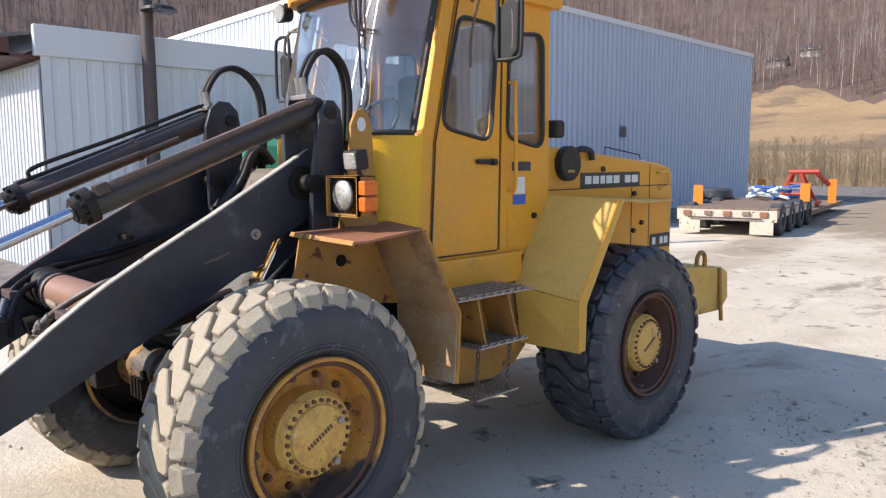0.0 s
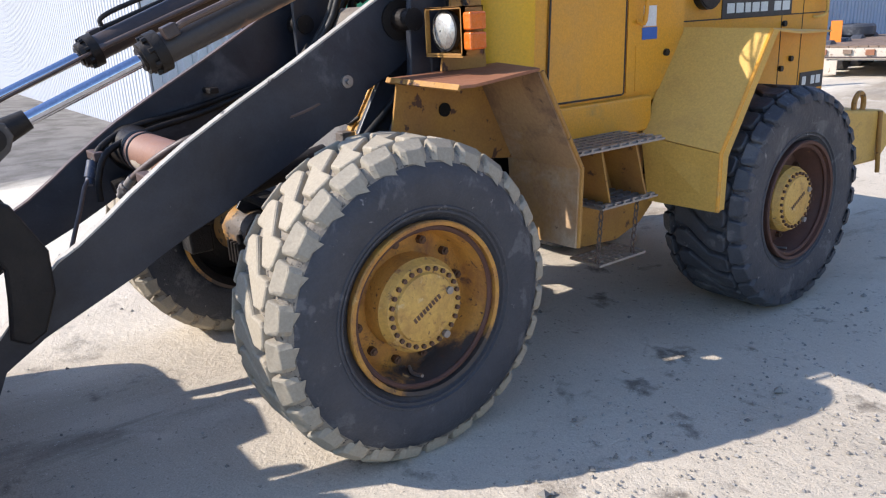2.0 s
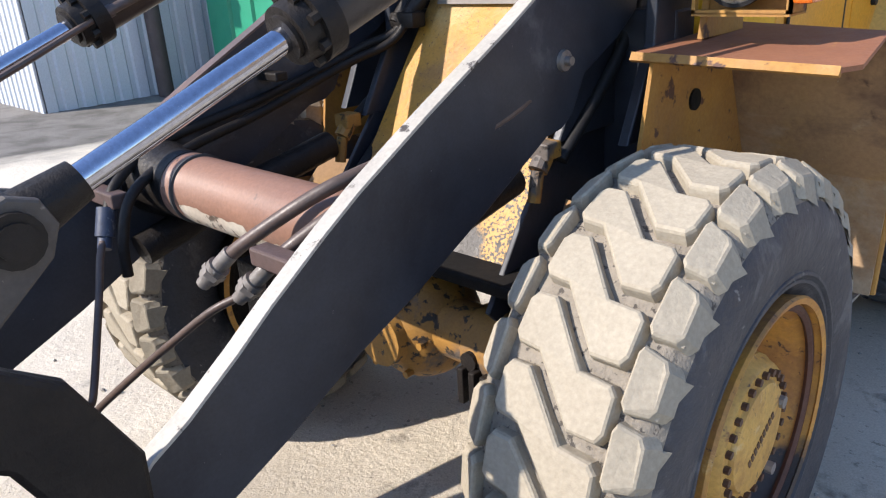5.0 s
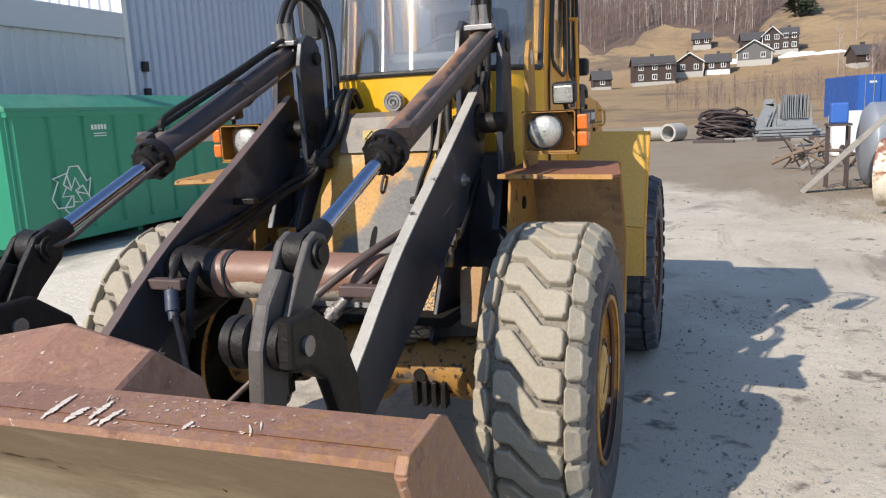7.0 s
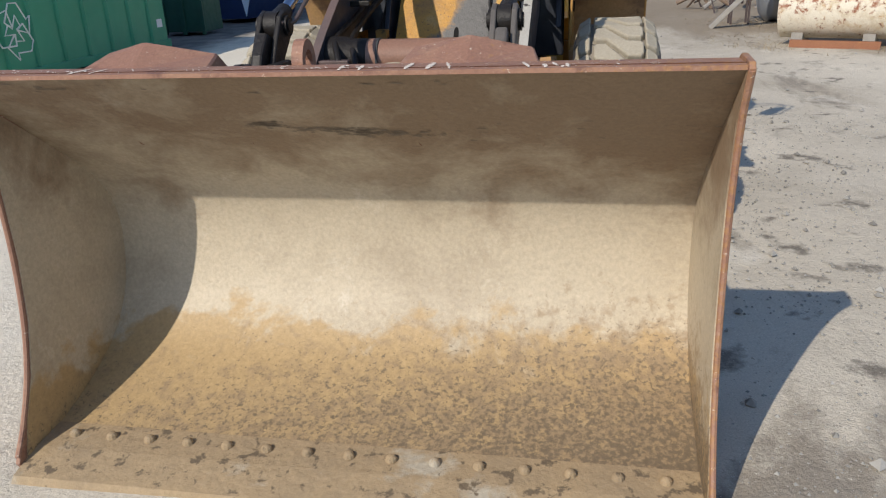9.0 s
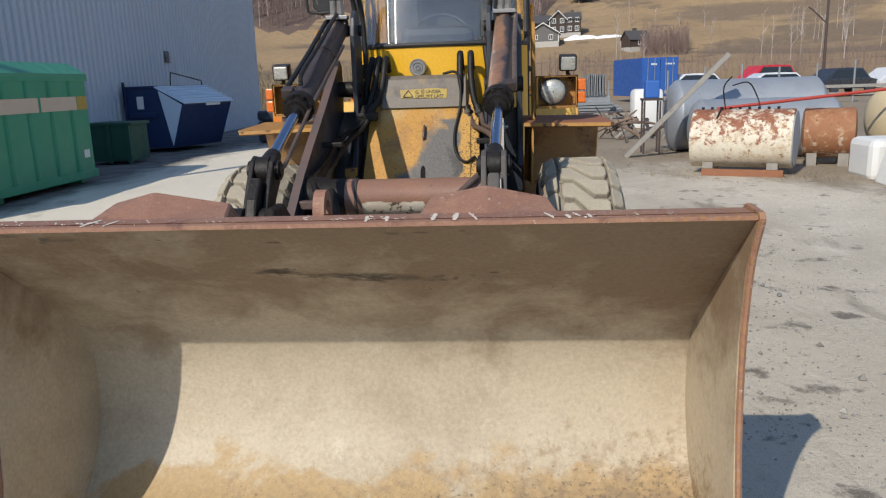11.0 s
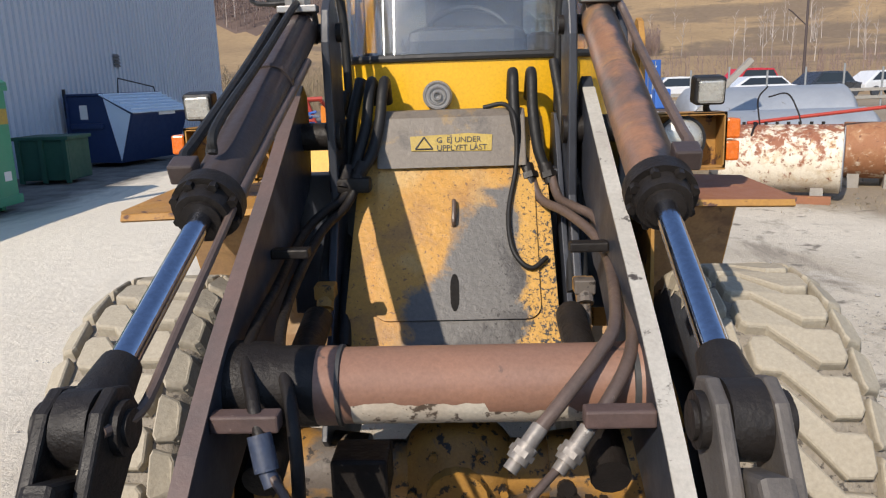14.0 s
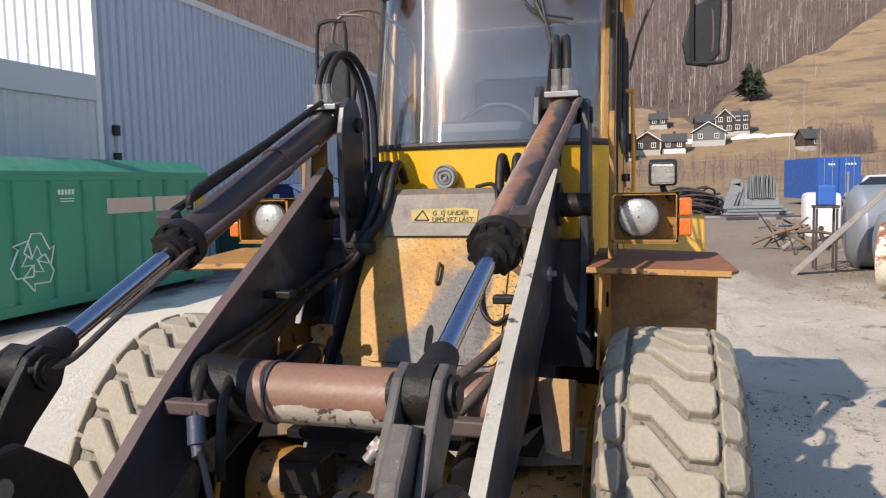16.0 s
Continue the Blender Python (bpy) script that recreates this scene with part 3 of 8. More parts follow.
def world_of(ob):
    m = ob.matrix_basis.copy()
    while ob.parent is not None:
        m = ob.parent.matrix_basis @ (ob.matrix_parent_inverse @ m)
        ob = ob.parent
    return m


def thing(name, at, label, category, group="", kind=""):
    e = new(name)
    e.empty_display_size = 0.2
    e.location = at
    return tagged(e, label, category, group, kind)


def box(bm, x0, x1, y0, y1, z0, z1, bevel=0.0, m=None):
    vs = [bm.verts.new(p) for p in ((x0, y0, z0), (x1, y0, z0), (x1, y1, z0), (x0, y1, z0), (x0, y0, z1), (x1, y0, z1), (x1, y1, z1), (x0, y1, z1))]
    fs = [bm.faces.new([vs[i] for i in q]) for q in ((3, 2, 1, 0), (4, 5, 6, 7), (0, 1, 5, 4), (1, 2, 6, 5), (2, 3, 7, 6), (3, 0, 4, 7))]
    if bevel:
        es = list({e for f in fs for e in f.edges})
        r = bmesh.ops.bevel(bm, geom=es, offset=bevel, segments=2, affect="EDGES", profile=0.5)
        vs = list({v for f in r["faces"] for v in f.verts})
    if m is not None:
        for v in vs:
            v.co = m @ v.co
    return bm


def B():
    return bmesh.new()


def cyl(bm, a, b, r0, r1=None, n=20, caps=True):
    """A cylinder or cone from a to b."""
    a, b = Vector(a), Vector(b)
    r1 = r0 if r1 is None else r1
    d = (b - a).normalized()
    u = d.orthogonal().normalized()
    v = d.cross(u)
    ra, rb = [], []
    for i in range(n):
        k = 2 * math.pi * i / n
        w = u * math.cos(k) + v * math.sin(k)
        ra.append(bm.verts.new(a + w * r0))
        rb.append(bm.verts.new(b + w * r1))
    for i in range(n):
        j = (i + 1) % n
        bm.faces.new((ra[i], ra[j], rb[j], rb[i]))
    if caps:
        bm.faces.new(ra[::-1])
        bm.faces.new(rb)
    return bm


def lathe(bm, profile, axis_at=(0, 0, 0), n=48, mat=0):
    """Turns a profile of (x, r) about the x axis."""
    rings = []
    o = Vector(axis_at)
    for x, r in profile:
        rings.append([bm.verts.new(o + Vector((x, r * math.cos(2 * math.pi * i / n), r * math.sin(2 * math.pi * i / n)))) for i in range(n)])
    for p, q in zip(rings, rings[1:]):
        for i in range(n):
            f = bm.faces.new((p[i], p[(i + 1) % n], q[(i + 1) % n], q[i]))
            f.material_index = mat
    return rings


def spline(points, steps=6):
    pts = [Vector(p) for p in points]
    if len(pts) < 3:
        return pts
    ext = [2 * pts[0] - pts[1]] + pts + [2 * pts[-1] - pts[-2]]
    out = []
    for i in range(1, len(ext) - 2):
        p0, p1, p2, p3 = ext[i - 1:i + 3]
        for s in range(steps):
            t = s / steps
            out.append(0.5 * (2 * p1 + (p2 - p0) * t + (2 * p0 - 5 * p1 + 4 * p2 - p3) * t * t + (3 * p1 - p0 - 3 * p2 + p3) * t ** 3))
    return out + [pts[-1]]


def tube(bm, points, r, n=10, steps=6, taper=1.0):
    """A round tube swept along a smooth line."""
    pts = spline(points, steps)
    u = None
    rings = []
    for i, p in enumerate(pts):
        d = (pts[min(i + 1, len(pts) - 1)] - pts[max(i - 1, 0)]).normalized()
        u = d.orthogonal().normalized() if u is None else (u - d * u.dot(d)).normalized()
        v = d.cross(u)
        k = r * (1 + (taper - 1) * i / max(1, len(pts) - 1))
        rings.append([bm.verts.new(p + (u * math.cos(2 * math.pi * j / n) + v * math.sin(2 * math.pi * j / n)) * k) for j in range(n)])
    for a, b in zip(rings, rings[1:]):
        for j in range(n):
            bm.faces.new((a[j], a[(j + 1) % n], b[(j + 1) % n], b[j]))
    bm.faces.new(rings[0][::-1])
    bm.faces.new(rings[-1])
    return bm


def slab(bm, outline, axis, a, b, bevel=0.0):
    """A plate: an outline of two coordinates, from a to b along the axis left out."""
    order = {"x": lambda p, w: (w, p[0], p[1]), "y": lambda p, w: (p[0], w, p[1]), "z": lambda p, w: (p[0], p[1], w)}[axis]
    lo = [bm.verts.new(order(p, a)) for p in outline]
    hi = [bm.verts.new(order(p, b)) for p in outline]
    n = len(outline)
    fs = [bm.faces.new(lo[::-1]), bm.faces.new(hi)]
    for i in range(n):
        fs.append(bm.faces.new((lo[i], lo[(i + 1) % n], hi[(i + 1) % n], hi[i])))
    bmesh.ops.recalc_face_normals(bm, faces=fs)
    if bevel:
        bmesh.ops.bevel(bm, geom=list({e for f in fs[:2] for e in f.edges}), offset=bevel, segments=2, affect="EDGES", profile=0.5)
    return bm


def sheet(bm, quad, thick):
    """A flat plate with thickness from its corner points."""
    q = [Vector(p) for p in quad]
    n = (q[1] - q[0]).cross(q[2] - q[0]).normalized() * thick
    lo, hi = [bm.verts.new(p) for p in q], [bm.verts.new(p - n) for p in q]
    k = len(q)
    fs = [bm.faces.new(lo), bm.faces.new(hi[::-1])]
    for i in range(k):
        fs.append(bm.faces.new((lo[(i + 1) % k], lo[i], hi[i], hi[(i + 1) % k])))
    bmesh.ops.recalc_face_normals(bm, faces=fs)
    return bm


def rounded(x0, x1, y0, y1, r, n=5):
    out = []
    for cx, cy, a in ((x1 - r, y1 - r, 0), (x0 + r, y1 - r, 90), (x0 + r, y0 + r, 180), (x1 - r, y0 + r, 270)):
        for i in range(n + 1):
            k = radians(a + 90 * i / n)
            out.append((cx + r * math.cos(k), cy + r * math.sin(k)))
    return out


def bars(parent, name, material, rows, label=""):
    """Flat marks, each a thin box (x0, x1, y0, y1, z0, z1), as one part."""
    bm = B()
    for r in rows:
        box(bm, *r)
    return part(name, bm, material, parent, label)


def smoothstep(a, b, x):
    t = max(0.0, min(1.0, (x - a) / (b - a)))
    return t * t * (3 - 2 * t)


def ground_z(x, y):
    near = -0.04 - 0.075 * smoothstep(0.3, 2.7, y) + 0.085 * smoothstep(4.5, 9, y)
    return near


# ---- ground ----
def make_ground():
    bm = B()
    xs = [-600, -300, -150, -80, -50, -34] + [-26 + 2 * i for i in range(8)] + [-10 + i * 0.5 for i in range(45)] + [14, 16, 20, 28, 40, 60, 100, 200, 400]
    ys = [-300, -120, -60, -30, -18, -12] + [-8 + i * 0.5 for i in range(50)] + [19, 22, 26, 32, 40, 55, 70, 85]
    grid = []
    for y in ys:
        row = []
        for x in xs:
            z = ground_z(x, y) + (0.012 * noise.noise((x * 0.9, y * 0.9, 0)) if -11 < x < 14 and -9 < y < 18 else 0)
            if y > 60:
                z -= 0.3
            row.append(bm.verts.new((x, y, z)))
        grid.append(row)
    for a, b in zip(grid, grid[1:]):
        for i in range(len(xs) - 1):
            bm.faces.new((a[i], a[i + 1], b[i + 1], b[i]))
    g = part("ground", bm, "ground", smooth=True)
    tagged(g, "dusty pale concrete and gravel yard with damp patches", "ground", kind="structure")


make_ground()


# ---- wheel loader ----
loader = thing("wheel_loader", (0, 1.3, -0.05), "old yellow wheel loader with black lifting arms, parked on a yard", "wheel loader")
TYRE_R = 0.69


def make_tyre(name, parent, cx, cy, cz, out, dusty, turn=0.0):
    """A tyre with block tread; out is +1 or -1, the way its outer face looks."""
    bm = B()
    shift, wide = (0.03, 0.89) if dusty else (0.0, 1.0)
    prof = [(-0.20, 0.365), (-0.235, 0.40), (-0.260, 0.48), (-0.264, 0.55), (-0.262, 0.60), (-0.254, 0.634), (-0.23, 0.650), (0, 0.658),
            (0.23, 0.650), (0.254, 0.634), (0.262, 0.60), (0.264, 0.55), (0.260, 0.48), (0.248, 0.425), (0.235, 0.395), (0.20, 0.36)]
    rings = lathe(bm, prof, n=84)
    for f in bm.faces:
        r = math.hypot(*list(f.calc_center_median())[1:])
        f.material_index = 2 if r > 0.612 else 0
    pitch = 2 * math.pi / 28

    def inset(outline, d):
        """The outline moved inwards by d along its edges' normals."""
        n, out_pts = len(outline), []
        area = sum(outline[i][0] * outline[(i + 1) % n][1] - outline[(i + 1) % n][0] * outline[i][1] for i in range(n))
        sg = 1 if area > 0 else -1
        for i in range(n):
            p, q, r = (Vector(outline[k % n]) for k in (i - 1, i, i + 1))
            e1, e2 = (q - p).normalized(), (r - q).normalized()
            m1, m2 = Vector((-e1.y, e1.x)) * sg, Vector((-e2.y, e2.x)) * sg
            w = m1 + m2
            out_pts.append(q + w * (d / max(0.35, w.dot(m1))))
        return [(p.x, p.y) for p in out_pts]

    def ring_in(outline, d, rr):
        pts = []
        for xx, ss in inset(outline, d):
            aa = ss / TYRE_R
            dd = 0.030 * smoothstep(0.19, 0.266, abs(xx))
            pts.append((xx, (rr - dd) * math.cos(aa), (rr - dd) * math.sin(aa)))
        return pts

    def narrowed(bm):
        """The tread is narrower than the bulge of the sidewalls."""
        if dusty:
            for v in bm.verts:
                v.co.x *= 0.89 - 0.132 * smoothstep(0.56, 0.632, math.hypot(v.co.y, v.co.z))

    def block(label, outline, foot, top, grow, toe=0):
        """One tread block's mesh round the axle, with the toe that runs from a shoulder block onto the sidewall."""
        b = B()
        rings_of = [[b.verts.new(p) for p in ring_in(outline, d - grow, rr)] for d, rr in ((-0.004, foot), (0.0, top - 0.011), (0.003, top - 0.004), (0.009, top))]
        n = len(outline)
        b.faces.new(rings_of[-1])
        for a, c in zip(rings_of, rings_of[1:]):
            for i in range(n):
                b.faces.new((a[i], a[(i + 1) % n], c[(i + 1) % n], c[i]))
        if toe:
            ps = []
            for x, r, u in ((0.235, 0.660, -0.052), (0.235, 0.660, 0.044), (0.269, 0.640, 0.046), (0.271, 0.640, -0.046), (0.2665, 0.586, -0.052), (0.2665, 0.614, 0.030)):
                aa = u * toe / TYRE_R
                ps.append(b.verts.new((x * toe, r * math.cos(aa), r * math.sin(aa))))
            for q in ((0, 1, 2, 3), (3, 2, 5, 4), (0, 3, 4), (1, 5, 2)):
                b.faces.new([ps[k] for k in q])
        bmesh.ops.recalc_face_normals(b, faces=b.faces[:])
        narrowed(b)
        me = bpy.data.meshes.new(label)
        b.to_mesh(me)
        b.free()
        me.materials.append(M["rubber_dusty" if dusty else "rubber"])
        return me

    # the pattern has the same hand on every wheel
    lug = [(-0.154, 0.102), (-0.140, 0.118), (-0.086, 0.118), (0.058, -0.012), (0.152, -0.018), (0.168, -0.032), (0.168, -0.102), (0.154, -0.118), (0.074, -0.118), (-0.070, 0.012), (-0.140, 0.018), (-0.154, 0.032)]
    side = [(0.202, 0.078), (0.252, 0.068), (0.264, 0.050), (0.266, -0.026), (0.254, -0.042), (0.206, -0.046), (0.195, -0.032), (0.195, 0.066)]
    meshes = (("tread_block", block("tread_block", [(x, -u) for x, u in lug], 0.640, TYRE_R, 0.009)),
              ("shoulder_block", block("shoulder_block", [(x, -u) for x, u in side], 0.638, TYRE_R - 0.001, 0.006, 1)),
              ("shoulder_block", block("shoulder_block", [(-x, u) for x, u in side], 0.638, TYRE_R - 0.001, 0.006, -1)))
    narrowed(bm)
    at = Vector((cx + shift * out, cy, cz))
    for v in bm.verts:
        v.co += at
    t = part(name, bm, ["rubber", "rubber", "rubber_groove" if dusty else "rubber"], parent, "tyre with a dusty tread and black sidewalls" if dusty else "black tyre", smooth=True)
    for i in range(28):
        for label, me in meshes:
            o = new(label, me)
            o.matrix_basis = Matrix.Translation(at) @ Matrix.Rotation(pitch * i + turn, 4, "X")
            o.parent = parent
            o.matrix_parent_inverse = world_of(parent).inverted()
    # moulded bead rings on the sidewall
    for r0, xx in ((0.425, 0.2505), (0.405, 0.243)):
        ring = [(xx - 0.006, r0 - 0.010), (xx + 0.003, r0 - 0.004), (xx + 0.003, r0 + 0.004), (xx - 0.006, r0 + 0.010)]
        part("sidewall_rib", lathe_only([(x * out * wide, r) for x, r in ring], at, 64), "rubber", parent, smooth=True)
    return t


def lathe_only(profile, at, n):
    bm = B()
    lathe(bm, profile, at, n)
    return bm


def make_wheel(at, out, rear=False, dusty=True, turn=0.0):
    cx, cy, cz = at
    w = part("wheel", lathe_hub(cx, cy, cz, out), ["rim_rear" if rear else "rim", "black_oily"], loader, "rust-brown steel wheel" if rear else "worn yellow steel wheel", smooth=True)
    make_tyre("tyre", w, cx, cy, cz, out, dusty, turn)
    X = lambda x: cx + x * out
    bm = B()
    # planet hub: drum, flange ring, cover
    lathe(bm, [(X(0.06) - cx, 0.0), (X(0.06) - cx, 0.205), (X(0.183) - cx, 0.205), (X(0.190) - cx, 0.198), (X(0.210) - cx, 0.190), (X(0.218) - cx, 0.183), (X(0.218) - cx, 0.150), (X(0.230) - cx, 0.143), (X(0.234) - cx, 0.120), (X(0.236) - cx, 0.115), (X(0.236) - cx, 0.0)], (cx, cy, cz), 40)
    bmesh.ops.recalc_face_normals(bm, faces=bm.faces[:])
    hub = part("hub", bm, "hub", w, "yellow planet hub with a ring of bolts", smooth=True)
    one = B()
    cyl(one, (-0.007, 0, 0), (0.007, 0, 0), 0.0105, n=6)
    me = bpy.data.meshes.new("hub_bolt")
    one.to_mesh(me)
    one.free()
    me.materials.append(M["bolt"])
    for i in range(26):
        a = 2 * math.pi * i / 26
        o = new("hub_bolt", me)
        o.location = (X(0.224), cy + 0.167 * math.cos(a), cz + 0.167 * math.sin(a))
        o.parent = w
        o.matrix_parent_inverse = world_of(w).inverted()
    nut = B()
    cyl(nut, (-0.015, 0, 0), (0.015, 0, 0), 0.019, n=6)
    cyl(nut, (-0.02, 0, 0), (0.024, 0, 0), 0.010, n=8)
    me2 = bpy.data.meshes.new("wheel_nut")
    nut.to_mesh(me2)
    nut.free()
    me2.materials.append(M["bolt"])
    for i in range(12):
        a = 2 * math.pi * (i + 0.4) / 12
        o = new("wheel_nut", me2)
        o.location = (X(0.098), cy + 0.262 * math.cos(a), cz + 0.262 * math.sin(a))
        o.parent = w
        o.matrix_parent_inverse = world_of(w).inverted()
    for a, r in ((0.42, 0.1), (-1.0, 0.13)):
        bm = B()
        cyl(bm, (X(0.228), cy + r * 1.25 * math.cos(a), cz + r * 1.25 * math.sin(a)), (X(0.246), cy + r * 1.25 * math.cos(a), cz + r * 1.25 * math.sin(a)), 0.017, n=8)
        part("drain_plug", bm, "steel", w)
    for i in range(9):
        u = -0.075 + i * 0.0185
        c0 = Vector((X(0.2365), cy + u * 0.83, cz + u * 0.5))
        part("cast_mark", box(B(), -0.002, 0.002, -0.006, 0.006, -0.011, 0.011, m=Matrix.Translation(c0) @ Matrix.Rotation(0.54, 4, "X")), "bolt", w)
    bm = B()
    tube(bm, [(X(0.10), cy - 0.02, cz - 0.30), (X(0.14), cy - 0.03, cz - 0.315), (X(0.20), cy - 0.02, cz - 0.31)], 0.008, 8)
    part("valve", bm, "steel", w)
    bm = B()
    ring = [(0.219, 0.331), (0.229, 0.325), (0.237, 0.333), (0.237, 0.345), (0.227, 0.347)]
    lathe(bm, [(x * out, r) for x, r in ring], (cx, cy, cz), 56)
    bmesh.ops.recalc_face_normals(bm, faces=bm.faces[:])
    part("lock_ring", bm, "rim_rear", w, "rust-brown lock ring", smooth=True)
    return w


def lathe_hub(cx, cy, cz, out):
    bm = B()
    pr = [(0.0, 0.06), (0.055, 0.19), (0.08, 0.20), (0.085, 0.285), (0.075, 0.305), (0.09, 0.318), (0.195, 0.328), (0.210, 0.340), (0.222, 0.340), (0.227, 0.354), (0.250, 0.356), (0.255, 0.350), (0.260, 0.366), (0.252, 0.371), (0.20, 0.362), (0.0, 0.36), (-0.22, 0.36), (-0.245, 0.39), (-0.25, 0.37), (-0.22, 0.33), (0.0, 0.31), (0.0, 0.06)]
    lathe(bm, [(x * out, r) for x, r in pr], (cx, cy, cz), 56)
    bmesh.ops.recalc_face_normals(bm, faces=bm.faces[:])
    for f in bm.faces:
        c = f.calc_center_median()
        f.material_index = 1 if (c.x - cx) * out < 0.01 and math.hypot(c.y - cy, c.z - cz) < 0.37 else 0
    return bm


make_wheel((0.92, 0.045, 0.622), 1, turn=0.05)
make_wheel((-0.92, 0.045, 0.622), -1, turn=0.21)
make_wheel((0.955, 2.84, 0.572), 1, rear=True, dusty=False, turn=0.12)
make_wheel((-0.865, 2.84, 0.572), -1, rear=True, dusty=False, turn=0.3)


# front axle and front frame
bm = B()
cyl(bm, (-0.66, 0, 0.645), (0.66, 0, 0.645), 0.10, n=24)
cyl(bm, (-0.30, 0, 0.645), (-0.66, 0, 0.645), 0.12, 0.16, n=24)
cyl(bm, (0.30, 0, 0.645), (0.66, 0, 0.645), 0.12, 0.16, n=24)
bmesh.ops.create_uvsphere(bm, u_segments=24, v_segments=14, radius=0.21, matrix=Matrix.Translation((0, 0.02, 0.63)) @ Matrix.Diagonal((1, 0.95, 1, 1)))
cyl(bm, (0, -0.05, 0.63), (0, -0.19, 0.63), 0.12, 0.10, n=16)
for i in range(6):
    a = i * 1.047
    cyl(bm, (0.15 * math.cos(a), -0.12, 0.63 + 0.15 * math.sin(a)), (0.15 * math.cos(a), -0.15, 0.63 + 0.15 * math.sin(a)), 0.014, n=6)
part("front_axle", bm, "yellow_grimy", loader, "yellow oily front axle", smooth=True)
for s in (1, -1):
    bm = B()
    for i in range(4):
        box(bm, s * 0.40 + (i - 1.5) * 0.045 - 0.012, s * 0.40 + (i - 1.5) * 0.045 + 0.012, -0.16, -0.10, 0.50, 0.62, 0.004)
    box(bm, s * 0.40 - 0.10, s * 0.40 + 0.10, -0.12, 0.10, 0.56, 0.60, 0.006)
    cyl(bm, (s * 0.35, -0.11, 0.64), (s * 0.35, -0.14, 0.64), 0.03, n=12)
    part("axle_clamp", bm, "black_oily", loader)
# front frame side plates
for s in (1, -1):
    bm = B()
    slab(bm, [(-0.10, 0.80), (0.05, 1.02), (0.30, 1.32), (0.62, 1.80), (0.72, 1.80), (0.95, 1.2), (0.95, 0.55), (0.2, 0.5)], "x", s * 0.405 - 0.015, s * 0.425 - 0.015, 0.004)
    part("frame_side", bm, "black", loader)
    bm = B()
    slab(bm, [(0.26, 1.25), (0.39, 1.52), (0.40, 1.78), (0.445, 2.06), (0.465, 2.14), (0.50, 2.185), (0.545, 2.185), (0.585, 2.14), (0.60, 2.04), (0.61, 1.55), (0.68, 1.25)], "x", s * 0.60, s * 0.635, 0.006)
    slab(bm, [(0.20, 1.25), (0.36, 1.52), (0.355, 2.08), (0.39, 2.19), (0.45, 2.24), (0.52, 2.235), (0.575, 2.18), (0.595, 2.06), (0.60, 1.55), (0.68, 1.25)], "x", s * 0.415, s * 0.445, 0.006)
    box(bm, min(s * 0.36, s * 0.64), max(s * 0.36, s * 0.64), 0.50, 0.62, 1.05, 1.60, 0.01)
    part("arm_tower", bm, "black", loader, "black tower plates that carry the arm")
    bm = B()
    cyl(bm, (s * 0.395, 0.52, 2.12), (s * 0.645, 0.52, 2.12), 0.035, n=16)
    part("tower_pin", bm, "black_oily", loader, smooth=True)
    bm = B()
    cyl(bm, (s * 0.40, 0.42, 1.75), (s * 0.642, 0.42, 1.75), 0.05, n=16)
    part("tower_pin", bm, "black_oily", loader, smooth=True)
# front cover with hatch, sloped
SL = Vector((0, 0.553, 0.833))           # up the slope
CN = Vector((0, -0.833, 0.553))          # out of the slope


def on_cover(u, w, h=0.0):
    """A point of the sloped cover: u across, w up from its middle, h out of it."""
    return Vector((u, 0.255, 1.24)) + SL * w + CN * h


bm = B()
sheet(bm, [on_cover(-0.405, -0.44), on_cover(0.37, -0.44), on_cover(0.345, 0.66), on_cover(-0.345, 0.66)], 0.03)
part("front_cover", bm, "cover", loader, "grimy yellow sloped front cover stained with oil")
bm = B()
pts = rounded(-0.285, 0.300, -0.09, 0.53, 0.05)
fs0 = [bm.verts.new(on_cover(u, w - 0.06, 0.012)) for u, w in pts]
fs1 = [bm.verts.new(on_cover(u, w - 0.06, 0.001)) for u, w in pts]
bm.faces.new(fs0)
for i in range(len(pts)):
    bm.faces.new((fs0[i], fs1[i], fs1[(i + 1) % len(pts)], fs0[(i + 1) % len(pts)]))
bmesh.ops.recalc_face_normals(bm, faces=bm.faces[:])
hatch = part("hatch", bm, "cover", loader, "oil-stained yellow hatch with a handle slot")
bm = B()
tube(bm, [on_cover(0, 0.30, 0.012), on_cover(0.002, 0.29, 0.035), on_cover(0.0, 0.22, 0.035), on_cover(0.0, 0.205, 0.014)], 0.008, 8)
part("hatch_handle", bm, "pipe", hatch)
# dark face laid on the hatch for the shade in its slot
bm = B()
o = [on_cover(0.016 * math.cos(a) , -0.05 + 0.05 * math.sin(a) + (0.02 if math.sin(a) > 0 else -0.02), 0.0135) for a in [i * math.pi / 8 for i in range(16)]]
bm.faces.new([bm.verts.new(p) for p in o])
part("hatch_slot", bm, "dark_gap", hatch)
# box at the top of the cover with the warning label
bm = B()
slab(bm, [(0.47, 1.62), (0.55, 1.80), (0.585, 1.825), (0.70, 1.825), (0.70, 1.62)], "x", -0.285, 0.275, 0.006)
capbox = part("cover_box", bm, "cover_box", loader, "dirty grey-brown cover box")
LB = lambda u, k, h: Vector((u, 0.47 + 0.08 * k, 1.62 + 0.18 * k)) + Vector((0, -0.914, 0.406)) * h
bm = B()
sheet(bm, [LB(-0.155, 0.33, 0.004), LB(0.145, 0.30, 0.004), LB(0.15, 0.62, 0.004), LB(0.06, 0.66, 0.004), LB(-0.16, 0.62, 0.004)], 0.003)
sign = part("warning_label", bm, "label_yellow", capbox, "torn yellow warning label with black letters")
bm = B()
